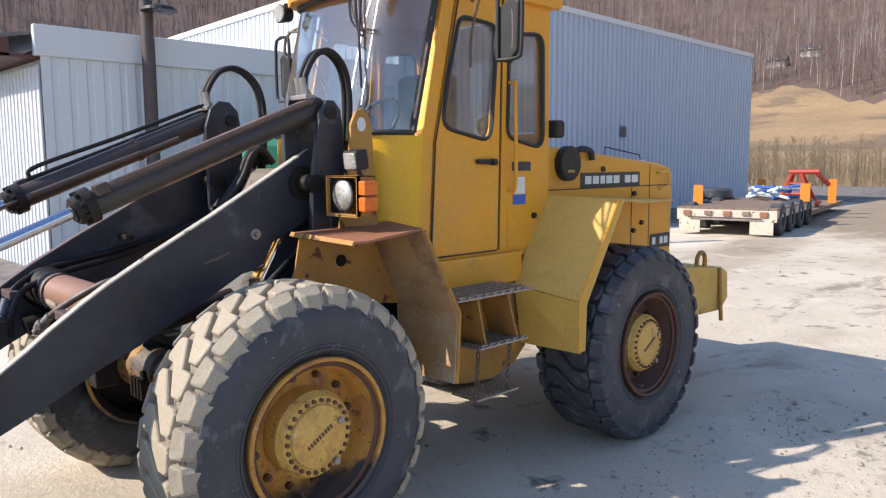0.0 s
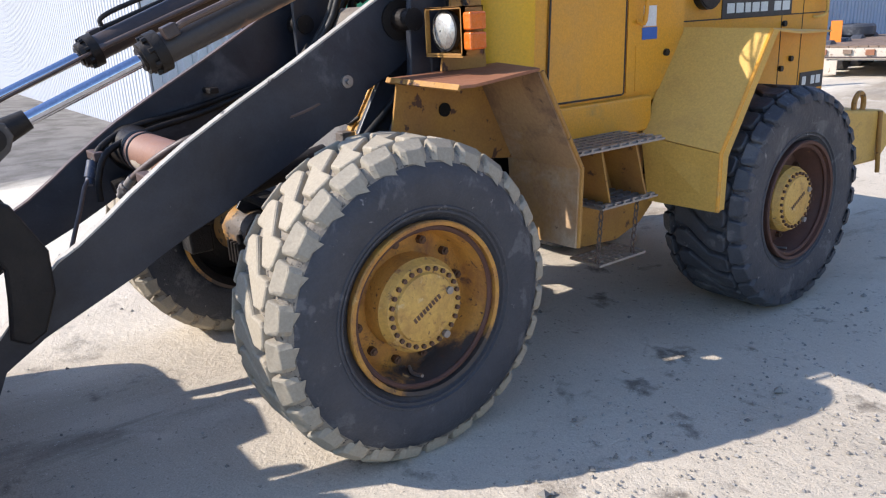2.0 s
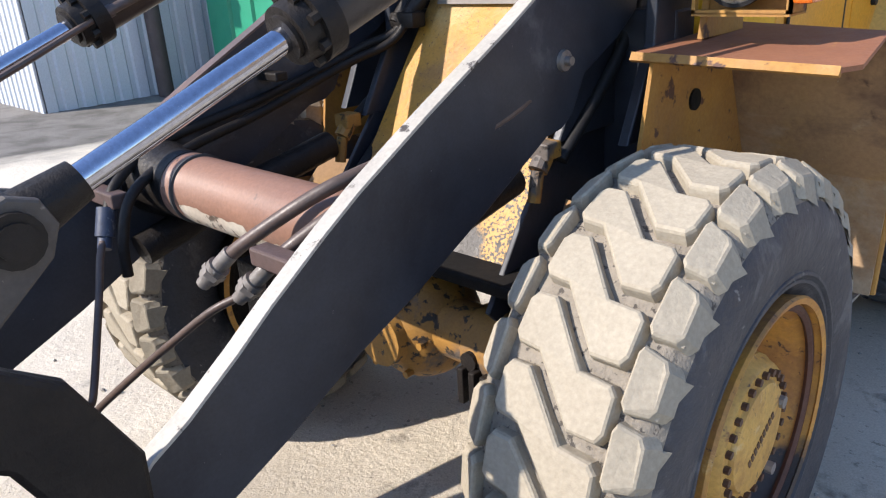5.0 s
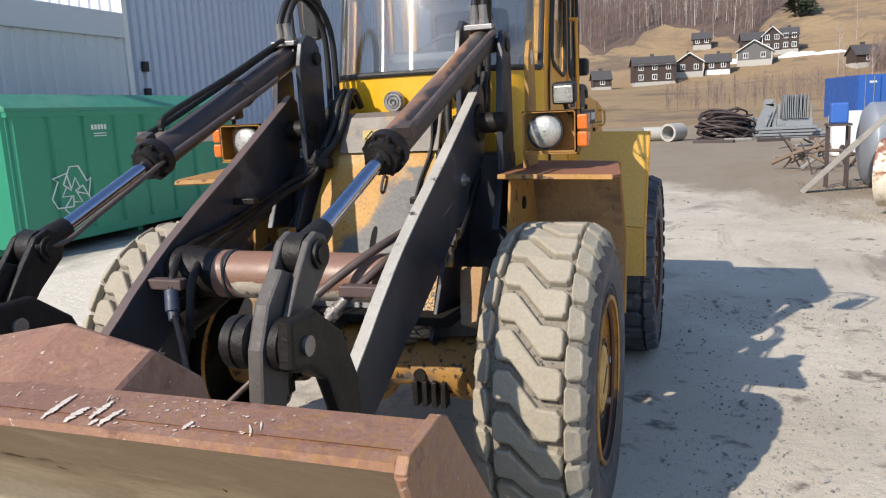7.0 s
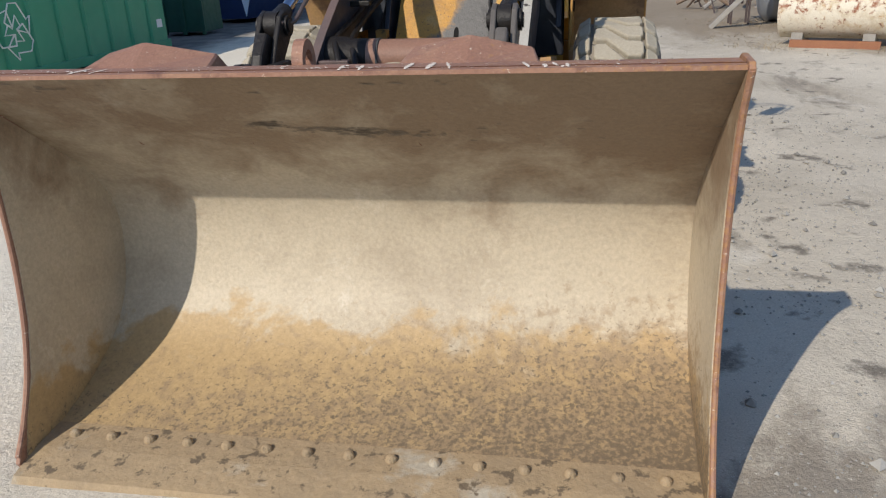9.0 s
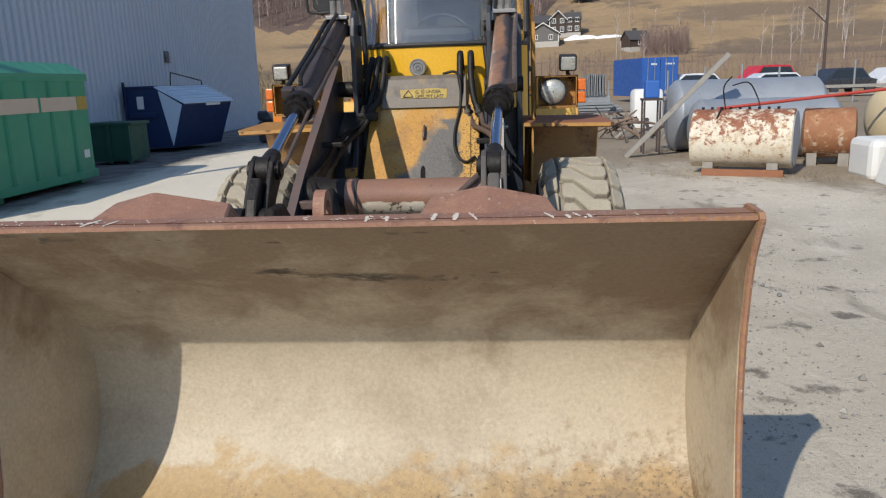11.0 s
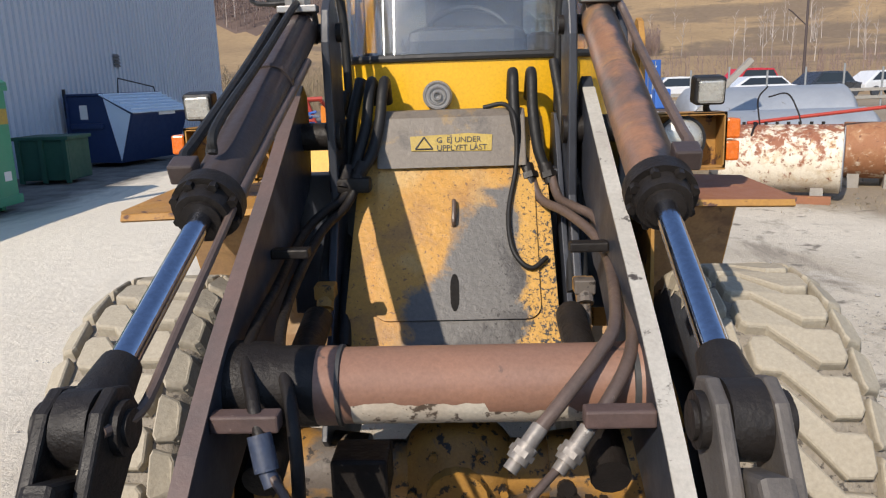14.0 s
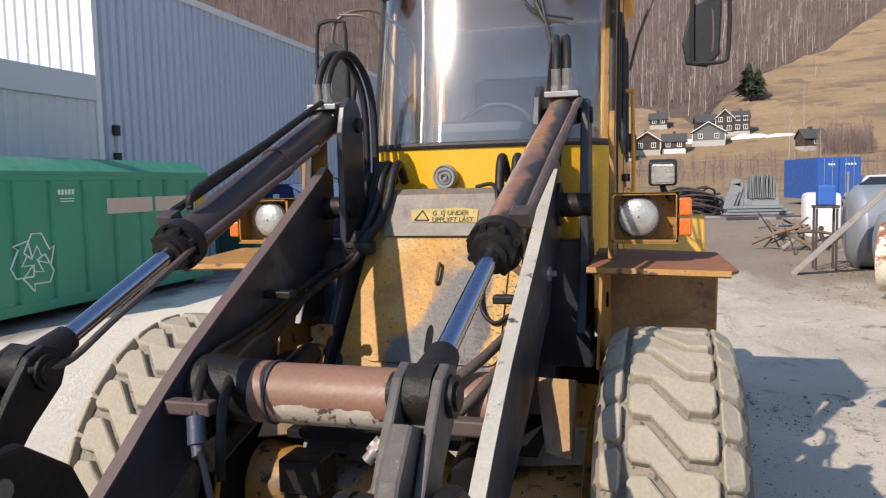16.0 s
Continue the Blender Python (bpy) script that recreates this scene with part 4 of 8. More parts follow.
tri = [LB(-0.14, 0.36, 0.006), LB(-0.075, 0.36, 0.006), LB(-0.1075, 0.60, 0.006)]
for a, b in zip(tri, tri[1:] + tri[:1]):
    cyl(bm, a, b, 0.003, n=6)
part("warning_triangle", bm, "dark_mark", capbox)
for words, k in (("G  EJ UNDER", 0.50), ("UPPLYFT LAST", 0.34)):
    cu = bpy.data.curves.new("warning_words", "FONT")
    cu.body, cu.size, cu.extrude, cu.space_character = words, 0.031, 0.0006, 0.95
    cu.materials.append(M["dark_mark"])
    o = new("warning_words", cu)
    o.matrix_basis = Matrix.Translation(LB(-0.06, k - 0.02, 0.0062)) @ Matrix.Rotation(math.atan2(0.914, 0.406), 4, "X")
    o.parent = capbox
    o.matrix_parent_inverse = world_of(capbox).inverted()

# lifting arms
ARM_TOP = [(0.46, 1.935), (0.40, 1.895), (-0.11, 1.605), (-0.40, 1.45), (-0.62, 1.325), (-0.72, 1.26), (-0.87, 1.155), (-0.96, 1.085), (-1.08, 1.00), (-1.16, 0.955), (-1.32, 0.80), (-1.54, 0.56), (-1.64, 0.44)]
ARM_LOW = [(-1.67, 0.36), (-1.64, 0.27), (-1.55, 0.26), (-1.40, 0.58), (-1.25, 0.675), (-1.06, 0.76), (-0.87, 0.845), (-0.66, 0.955), (-0.47, 1.035), (-0.20, 1.17), (0.05, 1.305), (0.12, 1.315), (0.17, 1.345), (0.23, 1.45), (0.40, 1.53), (0.50, 1.60), (0.53, 1.75), (0.52, 1.90)]
ARM_MID = -0.035                          # the arms and cranks stand a little to the right of the middle


def arm_x(s, x):
    return ARM_MID + s * x


for s in (1, -1):
    bm = B()
    slab(bm, ARM_TOP + ARM_LOW, "x", arm_x(s, 0.505), arm_x(s, 0.545), 0.004)
    arm = part("lift_arm", bm, "black", loader, "black steel lifting arm plate with scuffed edges")
    bm = B()
    top = [(y, z + 0.003) for y, z in ARM_TOP[1:-1]]
    xi, xo = arm_x(s, 0.503), arm_x(s, 0.547)
    prev = None
    for y, z in top:
        row = [bm.verts.new(p) for p in ((xi, y, z - 0.009), (xi, y, z), (xo, y, z), (xo, y, z - 0.009))]
        if prev:
            for k in range(3):
                bm.faces.new((prev[k], prev[k + 1], row[k + 1], row[k]))
        prev = row
    bmesh.ops.recalc_face_normals(bm, faces=bm.faces[:])
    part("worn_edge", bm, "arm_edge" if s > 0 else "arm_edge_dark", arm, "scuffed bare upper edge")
    bm = B()
    cyl(bm, (arm_x(s, 0.50), -1.60, 0.36), (arm_x(s, 0.63), -1.60, 0.36), 0.075, n=20)
    part("arm_boss", bm, "black_oily", arm, smooth=True)
    bm = B()
    lathe(bm, [(arm_x(s, 0.545), 0.0), (arm_x(s, 0.545), 0.030), (arm_x(s, 0.556), 0.028), (arm_x(s, 0.556), 0.013), (arm_x(s, 0.575), 0.012), (arm_x(s, 0.575), 0.0)], (0, 0.125, 1.50), 14)
    bmesh.ops.recalc_face_normals(bm, faces=bm.faces[:])
    part("grease_nipple", bm, "steel", arm, smooth=True)
    bm = B()
    cyl(bm, (arm_x(s, 0.545), 0.42, 1.75), (arm_x(s, 0.558), 0.42, 1.75), 0.09, n=20)
    part("pivot_boss", bm, "black_oily", arm, smooth=True)
    # hydraulic bracket on the inner side of the arm
    bm = B()
    box(bm, *sorted((arm_x(s, 0.345), arm_x(s, 0.505))), -0.785, -0.735, 1.165, 1.208, 0.006)
    part("pipe_bracket", bm, "bracket_rust", arm, "rust-brown pipe bracket")
    bm = B()
    box(bm, *sorted((arm_x(s, 0.39), arm_x(s, 0.505))), -0.16, -0.11, 1.425, 1.455, 0.006)
    part("pipe_clamp", bm, "black_oily", arm)
# cross tube between the arms
bm = B()
segs = [(-0.540, 0.118), (-0.455, 0.112), (-0.42, 0.100), (-0.275, 0.100), (-0.265, 0.096), (0.40, 0.096), (0.44, 0.098), (0.47, 0.105)]
lathe(bm, [(x, r) for x, r in segs], (0, -0.565, 1.19), 40)
cross = part("cross_tube", bm, "tube_rust", loader, "red-brown cross tube between the arms", smooth=True)
bm = B()
rnd = random.Random(4)
n = 60
strip = []
for i in range(n + 1):
    u = -0.235 + 0.67 * i / n
    w = 0.5 * noise.noise((u * 9, 3, 1)) + 0.45 * noise.noise((u * 33, 1, 7)) + 0.25 * noise.noise((u * 90, 1, 3))
    a0, a1 = -112, -172 - 9 * w
    if u > 0.10:
        a1 = -158 - 16 * w
    a1 = min(a0 - 2, a1 + 45 * smoothstep(0.33, 0.43, u))
    strip.append([bm.verts.new((u, -0.565 + 0.0975 * math.cos(radians(a0 + (a1 - a0) * k / 8)), 1.19 + 0.0975 * math.sin(radians(a0 + (a1 - a0) * k / 8)))) for k in range(9)])
for a, b in zip(strip, strip[1:]):
    for k in range(8):
        bm.faces.new((a[k], b[k], b[k + 1], a[k + 1]))
bmesh.ops.recalc_face_normals(bm, faces=bm.faces[:])
part("worn_band", bm, "tube_white", cross, "worn white patch with ragged edge", smooth=True)
bm = B()
lathe(bm, [(-0.541, 0.100), (-0.541, 0.1195), (-0.455, 0.1135), (-0.42, 0.1025), (-0.327, 0.1025), (-0.325, 0.0995)], (0, -0.565, 1.19), 40)
part("tube_collar", bm, "black_oily", cross, "black oily tube end", smooth=True)
for x, w in ((-0.268, 0.008), (0.455, 0.012)):
    bm = B()
    lathe(bm, [(x - w, 0.094), (x - w * 0.6, 0.103), (x + w * 0.6, 0.103), (x + w, 0.094)], (0, -0.565, 1.19), 40)
    part("weld_ring", bm, "dark_mark", cross, smooth=True)

# tilt cylinders
for s in (1, -1):
    top, head, pin = Vector((s * 0.53, 0.47, 2.14)), Vector((s * 0.505 - 0.02, -0.70, 1.668)), Vector((s * 0.50 - 0.035, -1.285, 1.425))
    d = (head - top).normalized()
    e = (pin - head).normalized()
    bm = B()
    cyl(bm, top + d * 0.03, head - d * 0.02, 0.061, n=28)
    cyl(bm, top - d * 0.045, top + d * 0.04, 0.046, 0.060, n=24)
    cyl(bm, top + Vector((-0.05, 0, 0)), top + Vector((0.05, 0, 0)), 0.062, n=20)
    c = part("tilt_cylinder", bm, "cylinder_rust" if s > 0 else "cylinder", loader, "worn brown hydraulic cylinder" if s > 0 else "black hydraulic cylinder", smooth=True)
    bm = B()
    cyl(bm, head - d * 0.05, head - d * 0.005, 0.080, n=28)
    cyl(bm, head - d * 0.005, head + d * 0.035, 0.065, 0.060, n=28)
    cyl(bm, head + d * 0.035, head + d * 0.045, 0.045, n=20)
    part("gland", bm, "black_oily", c, "oily bolted cylinder gland", smooth=True)
    u = d.orthogonal().normalized()
    v = d.cross(u)
    one = B()
    cyl(one, (0, 0, -0.012), (0, 0, 0.014), 0.011, n=6)
    me = bpy.data.meshes.new("gland_bolt")
    one.to_mesh(me)
    one.free()
    me.materials.append(M["black_oily"])
    for i in range(8):
        a = i * math.pi / 4 + 0.3
        o = new("gland_bolt", me)
        o.matrix_basis = Matrix.Translation(head + (u * math.cos(a) + v * math.sin(a)) * 0.069) @ d.to_track_quat("Z", "Y").to_matrix().to_4x4()
        o.parent = c
        o.matrix_parent_inverse = world_of(c).inverted()
    bm = B()
    cyl(bm, head, pin - e * 0.10, 0.0255, n=28)
    part("piston_rod", bm, "chrome", c, "polished chrome piston rod", smooth=True)
    bm = B()
    cyl(bm, pin - e * 0.14, pin - e * 0.02, 0.036, 0.05, n=20)
    cyl(bm, pin - Vector((0.028, 0, 0)), pin + Vector((0.028, 0, 0)), 0.062, n=24)
    part("rod_eye", bm, "black_oily", c, smooth=True)
    # feed pipes along the barrel
    bm = B()
    side = Vector((1, 0, 0))
    upv = d.cross(side).normalized()
    if upv.z < 0:
        upv = -upv
    p0, p1 = head - d * 0.09, top + d * 0.02
    wv = (upv * 0.62 + side * s * 0.78).normalized()
    tube(bm, [p0 + wv * 0.075, p0 - d * 0.05 + wv * 0.10, p0 - d * 0.14 + wv * 0.098, (p0 + p1) / 2 + wv * 0.090, p1 + wv * 0.09 + d * 0.10, p1 + wv * 0.085, p1 + upv * 0.10 - d * 0.02], 0.014, 8)
    if s < 0:
        tube(bm, [p0 - d * 0.03 + upv * 0.08, p0 - d * 0.10 + upv * 0.12, (p0 + p1) / 2 + upv * 0.105, p1 + d * 0.08 + upv * 0.10, p1 + upv * 0.09], 0.012, 8)
    part("cylinder_pipe", bm, "pipe" if s > 0 else "hose", c, smooth=True)
    bm = B()
    box(bm, -0.03, 0.03, -0.028, 0.028, -0.018, 0.03, 0.005, m=Matrix.Translation(p0 + wv * 0.08) @ d.to_track_quat("Y", "Z").to_matrix().to_4x4())
    part("pipe_block", bm, "cylinder", c)
    for k in ((0.55,) if s < 0 else ()):
        bm = B()
        q = p0.lerp(p1, k)
        lathe_at = Matrix.Translation(q) @ d.to_track_quat("X", "Z").to_matrix().to_4x4()
        rb = B()
        lathe(rb, [(-0.012, 0.0605), (-0.012, 0.067), (0.012, 0.067), (0.012, 0.0605)], n=28)
        for vv in rb.verts:
            vv.co = lathe_at @ vv.co
        me = bpy.data.meshes.new("t")
        rb.to_mesh(me)
        rb.free()
        bm.from_mesh(me)
        bpy.data.meshes.remove(me)
        part("pipe_clamp", bm, "cylinder", c)
    # hoses arching over the tower
    bm = B()
    for off in (-0.022, 0.022):
        x = top.x + off
        tube(bm, [(x, 0.42, 2.235), (x, 0.425, 2.31), (x - s * 0.01, 0.50, 2.40 + abs(off)), (x - s * 0.03, 0.61, 2.432 + abs(off)), (x - s * 0.055, 0.715, 2.385), (x - s * 0.075, 0.765, 2.25), (x - s * 0.085, 0.765, 2.02), (x - s * 0.09, 0.74, 1.80)], 0.017, 10)
    part("arched_hose", bm, "hose", c, "pair of black rubber hoses", smooth=True)
    bm = B()
    for off in (-0.022, 0.022):
        x = top.x + off
        cyl(bm, (x, 0.42, 2.225), (x, 0.405, 2.30), 0.021, 0.019, n=10)
        cyl(bm, (x, 0.424, 2.205), (x, 0.42, 2.235), 0.026, n=6)
    box(bm, top.x - 0.07, top.x + 0.07, 0.39, 0.45, 2.185, 2.21, 0.004)
    part("hose_fitting", bm, "steel", c)
# bucket position rod beside the right cylinder, in its sleeve
bm = B()
tube(bm, [(-0.465, -0.60, 1.708), (-0.465, -0.67, 1.681), (-0.465, -0.90, 1.580), (-0.465, -1.08, 1.503), (-0.465, -1.19, 1.452), (-0.464, -1.245, 1.437), (-0.470, -1.29, 1.436), (-0.485, -1.335, 1.441)], 0.0095, 8)
rod = part("indicator_rod", bm, "pipe", loader, "thin brown bucket position rod", smooth=True)
bm = B()
tube(bm, [(-0.463, 0.20, 2.01), (-0.464, 0.09, 1.967), (-0.465, -0.33, 1.811), (-0.465, -0.66, 1.685)], 0.0145, 10, steps=1)
cyl(bm, (-0.465, -0.635, 1.694), (-0.465, -0.69, 1.673), 0.018, n=12)
part("rod_sleeve", bm, "cylinder_rust", rod, "red-brown rod sleeve", smooth=True)

# bell cranks and links to the bucket
for s in (1, -1):
    x0 = s * 0.50
    bm = B()
    for a, b in ((s * 0.446, s * 0.470), (s * 0.530, s * 0.554)):
        slab(bm, [(-1.235, 1.475), (-1.215, 1.43), (-1.235, 1.38), (-1.33, 1.30), (-1.40, 1.22), (-1.46, 1.16), (-1.47, 1.28), (-1.40, 1.38), (-1.33, 1.47), (-1.28, 1.49)], "x", a, b, 0.006)
    slab(bm, [(-1.33, 1.37), (-1.40, 1.28), (-1.425, 1.18), (-1.46, 1.05), (-1.50, 0.88), (-1.53, 0.72), (-1.56, 0.58), (-1.61, 0.58), (-1.605, 0.72), (-1.585, 0.92), (-1.575, 1.08), (-1.56, 1.22), (-1.51, 1.33), (-1.43, 1.41)], "x", s * 0.475, s * 0.525, 0.01)
    crank = part("bell_crank", bm, "crank_dusty" if s > 0 else "black_oily", loader, "dust-grey cast bell crank with pins" if s > 0 else "black cast bell crank with pins")
    bm = B()
    cyl(bm, (s * 0.425, -1.285, 1.425), (s * 0.575, -1.285, 1.425), 0.030, n=16)
    for e in (s * 0.554, s * 0.446):
        cyl(bm, (e, -1.285, 1.425), (e + (0.014 if e > x0 else -0.014), -1.285, 1.425), 0.044, n=16)
    part("crank_pin", bm, "black_oily", crank, smooth=True)
    for a, b in ((s * 0.5 - 0.119, s * 0.5 - 0.029), (s * 0.5 + 0.029, s * 0.5 + 0.109)):
        bm = B()
        lathe(bm, [(a, 0.0), (a, 0.06), (a + (b - a) * 0.12, 0.072), (a + (b - a) * 0.44, 0.074), (a + (b - a) * 0.48, 0.068), (a + (b - a) * 0.54, 0.068), (a + (b - a) * 0.58, 0.074), (b - (b - a) * 0.1, 0.072), (b, 0.06), (b, 0.0)], (0, -1.490, 1.220), 24)
        bmesh.ops.recalc_face_normals(bm, faces=bm.faces[:])
        part("link_boss", bm, "black_oily", crank, "round black link boss", smooth=True)
    bm = B()
    slab(bm, [(-1.56, 1.30), (-1.42, 1.30), (-1.28, 1.20), (-1.19, 1.02), (-1.195, 0.86), (-1.25, 0.72), (-1.31, 0.685), (-1.37, 0.72), (-1.35, 0.86), (-1.34, 0.98), (-1.39, 1.09), (-1.48, 1.155), (-1.57, 1.18)], "x", s * 0.5 + 0.070, s * 0.5 + 0.115, 0.012)
    part("curved_link", bm, "black_oily", crank, "dark curved link")
    bm = B()
    cyl(bm, (s * 0.5 - 0.13, -1.490, 1.220), (s * 0.5 + 0.125, -1.490, 1.220), 0.028, n=12)
    part("link_pin", bm, "steel", crank, smooth=True)
    crank.location.x -= 0.035

# bucket: shell, side plates, edge
PROF = [(-2.368, 1.372), (-2.02, 1.10), (-1.80, 0.92), (-1.695, 0.79), (-1.655, 0.66), (-1.66, 0.52), (-1.70, 0.38), (-1.77, 0.27), (-1.88, 0.17), (-2.05, 0.09), (-2.25, 0.03), (-2.46, -0.01)]
HW = 1.215

pts = [tuple(p) for p in spline([(y, z, 0) for y, z in PROF], 4)]
inner = [(p[0], p[1]) for p in pts]
outer = []
for i, (y, z) in enumerate(inner):
    a, b = Vector(inner[max(i - 1, 0)]), Vector(inner[min(i + 1, len(inner) - 1)])
    d = (b - a).normalized()
    outer.append((y - d.y * 0.025, z + d.x * 0.025))
# the outer skin lies behind and below the inner one
if outer[len(outer) // 2][0] < inner[len(inner) // 2][0]:
    outer = [(2 * a - c, 2 * b - e) for (a, b), (c, e) in zip(inner, outer)]
bm = B()
NX = 24
for skin in (inner, outer):
    prev = None
    for y, z in skin:
        row = [bm.verts.new((-HW + 2 * HW * i / NX, y, z)) for i in range(NX + 1)]
        if prev:
            for i in range(NX):
                f = bm.faces.new((prev[i], prev[i + 1], row[i + 1], row[i]))
                if skin is outer:
                    f.material_index = 2
                else:
                    f.material_index = 0
        prev = row
bmesh.ops.recalc_face_normals(bm, faces=bm.faces[:])
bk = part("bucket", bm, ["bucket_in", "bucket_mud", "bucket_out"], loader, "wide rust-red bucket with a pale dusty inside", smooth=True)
bm = B()
slab(bm, [(-2.380, 1.374), (-2.380, 1.387), (-2.36, 1.389), (-2.25, 1.389), (-2.25, 1.30), (-2.27, 1.30), (-2.27, 1.372)], "x", -HW, HW, 0.003)
part("top_edge", bm, "bucket_out", bk, "rust-red top edge with scraped white chips")
bm = B()
slab(bm, [(-2.256, 1.375), (-2.235, 1.30), (-1.95, 1.115), (-1.74, 0.92), (-1.79, 0.925), (-2.02, 1.12), (-2.25, 1.285)], "x", -HW + 0.01, HW - 0.01)
part("back_plate", bm, "bucket_out", bk)
for s in (1, -1):
    bm = B()
    side = [(-2.390, 1.378), (-2.376, 1.396), (-2.26, 1.403), (-2.235, 1.392)] + [(y + 0.02, z - 0.01) for y, z in outer[4:-2:3]] + [(-2.50, -0.04), (-2.52, 0.0), (-2.445, 0.12), (-2.37, 0.28), (-2.315, 0.48), (-2.285, 0.72), (-2.28, 0.98), (-2.315, 1.22)]
    slab(bm, side, "x", s * HW, s * (HW + 0.018), 0.003)
    part("side_plate", bm, ["bucket_out"], bk, "rust-red bucket side plate")
    bm = B()
    side2 = [(-2.375, 1.37), (-2.32, 1.32)] + [(y, z) for y, z in inner[4:-1:2]] + [(-2.48, 0.0), (-2.435, 0.125), (-2.36, 0.28), (-2.305, 0.48), (-2.275, 0.72), (-2.27, 0.98), (-2.305, 1.22)]
    slab(bm, side2, "x", s * (HW - 0.004), s * (HW + 0.002))
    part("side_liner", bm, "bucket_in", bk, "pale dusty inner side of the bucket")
    bm = B()
    tube(bm, [(s * (HW + 0.009), y, z) for y, z in ((-2.384, 1.375), (-2.315, 1.22), (-2.28, 0.98), (-2.285, 0.72), (-2.315, 0.48), (-2.37, 0.28), (-2.445, 0.12), (-2.51, 0.02))], 0.0105, 8)
    part("side_rim", bm, "bucket_out", bk, smooth=True)
bm = B()
slab(bm, [(-2.28, 0.026), (-2.30, -0.01), (-2.58, -0.04), (-2.56, -0.018), (-2.42, 0.014)], "x", -HW, HW)
edge = part("cutting_edge", bm, "bucket_mud", bk, "worn bolted cutting edge")
me = bpy.data.meshes.new("edge_bolt")
one = B()
bmesh.ops.create_uvsphere(one, u_segments=10, v_segments=6, radius=0.022)
one.to_mesh(me)
one.free()
me.materials.append(M["bucket_mud"])
for i in range(15):
    o = new("edge_bolt", me)
    o.location = (-1.10 + i * 0.157, -2.345, 0.022)
    o.parent = bk
    o.matrix_parent_inverse = world_of(bk).inverted()
# hoods over the bucket hinges
for c, half, pk in ((0.455, 0.213, -0.010), (-0.590, 0.223, -0.06)):
    bm = B()
    base = [(c - half, -2.252, 1.386), (c + half, -2.252, 1.386), (c + half, -2.0, 1.08), (c - half, -2.0, 1.08)]
    top = [(c - half + 0.026, -2.12, 1.422), (c + pk, -2.12, 1.457), (c + half - 0.027, -2.12, 1.414)]
    vb = [bm.verts.new(p) for p in base]
    mid = bm.verts.new((c + pk * 0.6, -2.268, 1.386))
    vt = [bm.verts.new(p) for p in top]
    vr = [bm.verts.new((p[0], -1.99, p[2] - 0.10)) for p in top]
    vl = [bm.verts.new((p[0], -1.93, 1.04)) for p in top]
    for q in ((vb[0], mid, vt[1], vt[0]), (mid, vb[1], vt[2], vt[1]), (vb[0], vt[0], vr[0], vl[0], vb[3]), (vb[1], vb[2], vl[2], vr[2], vt[2]), (vt[0], vt[1], vr[1], vr[0]), (vt[1], vt[2], vr[2], vr[1]), (vr[0], vr[1], vr[2], vl[2], vl[1], vl[0])):
        bm.faces.new(q)
    bmesh.ops.recalc_face_normals(bm, faces=bm.faces[:])
    bmesh.ops.bevel(bm, geom=bm.edges[:], offset=0.006, segments=1, affect="EDGES")
    part("hinge_hood", bm, "bucket_out", bk, "rust-red folded hinge hood")
# lifting lug between the hoods
bm = B()
ring = [(0.075 * math.cos(radians(a)), 0.09 * math.sin(radians(a))) for a in range(-10, 191, 20)]
hole = [(0.042 * math.cos(radians(a)), 0.052 * math.sin(radians(a))) for a in range(-10, 191, 20)]
o1 = [[bm.verts.new((x, -2.195 + p[0] * 0.8, 1.385 + p[1] * 0.85)) for p in ring] for x in (-0.088, -0.052)]
h1 = [[bm.verts.new((x, -2.195 + p[0] * 0.8, 1.385 + p[1] * 0.85)) for p in hole] for x in (-0.088, -0.052)]
for i in range(len(ring) - 1):
    bm.faces.new((o1[0][i], o1[0][i + 1], h1[0][i + 1], h1[0][i]))
    bm.faces.new((o1[1][i], h1[1][i], h1[1][i + 1], o1[1][i + 1]))
    bm.faces.new((o1[0][i], o1[1][i], o1[1][i + 1], o1[0][i + 1]))
    bm.faces.new((h1[0][i], h1[0][i + 1], h1[1][i + 1], h1[1][i]))
box(bm, -0.088, -0.052, -2.25, -2.14, 1.32, 1.372)
bmesh.ops.recalc_face_normals(bm, faces=bm.faces[:])
part("lifting_lug", bm, "bucket_out", bk)
# scrapes and stains
rnd = random.Random(11)


def scrape(cx, cy, wide, long, lean, count, lift):
    """A ragged scrape: many slivers side by side over the sheet given by lift(x, y)."""
    bm = B()
    for i in range(count // 3):
        u = rnd.gauss(0, 0.5)
        x, y = cx + u * wide + rnd.uniform(-0.3, 0.3) * lean * long, cy + rnd.gauss(0, 0.25) * long
        l, w = long * rnd.uniform(0.12, 0.42), wide * rnd.uniform(0.05, 0.16)
        ring = []
        for a, b in ((-1, -0.2), (-0.4, -1), (0.6, -0.8), (1, 0.1), (0.3, 1), (-0.5, 0.7)):
            px, py = x + lean * b * l + a * w * rnd.uniform(0.5, 1.2), y + b * l * rnd.uniform(0.7, 1.1)
            py = min(max(py, -2.374), -2.262)
            ring.append(bm.verts.new((px, py, lift(px, py) + 0.00006 * i)))
        bm.faces.new(ring)
    part("paint_scrape", bm, "paint_chip", bk, "pale scraped paint")["kind"] = "stuff"


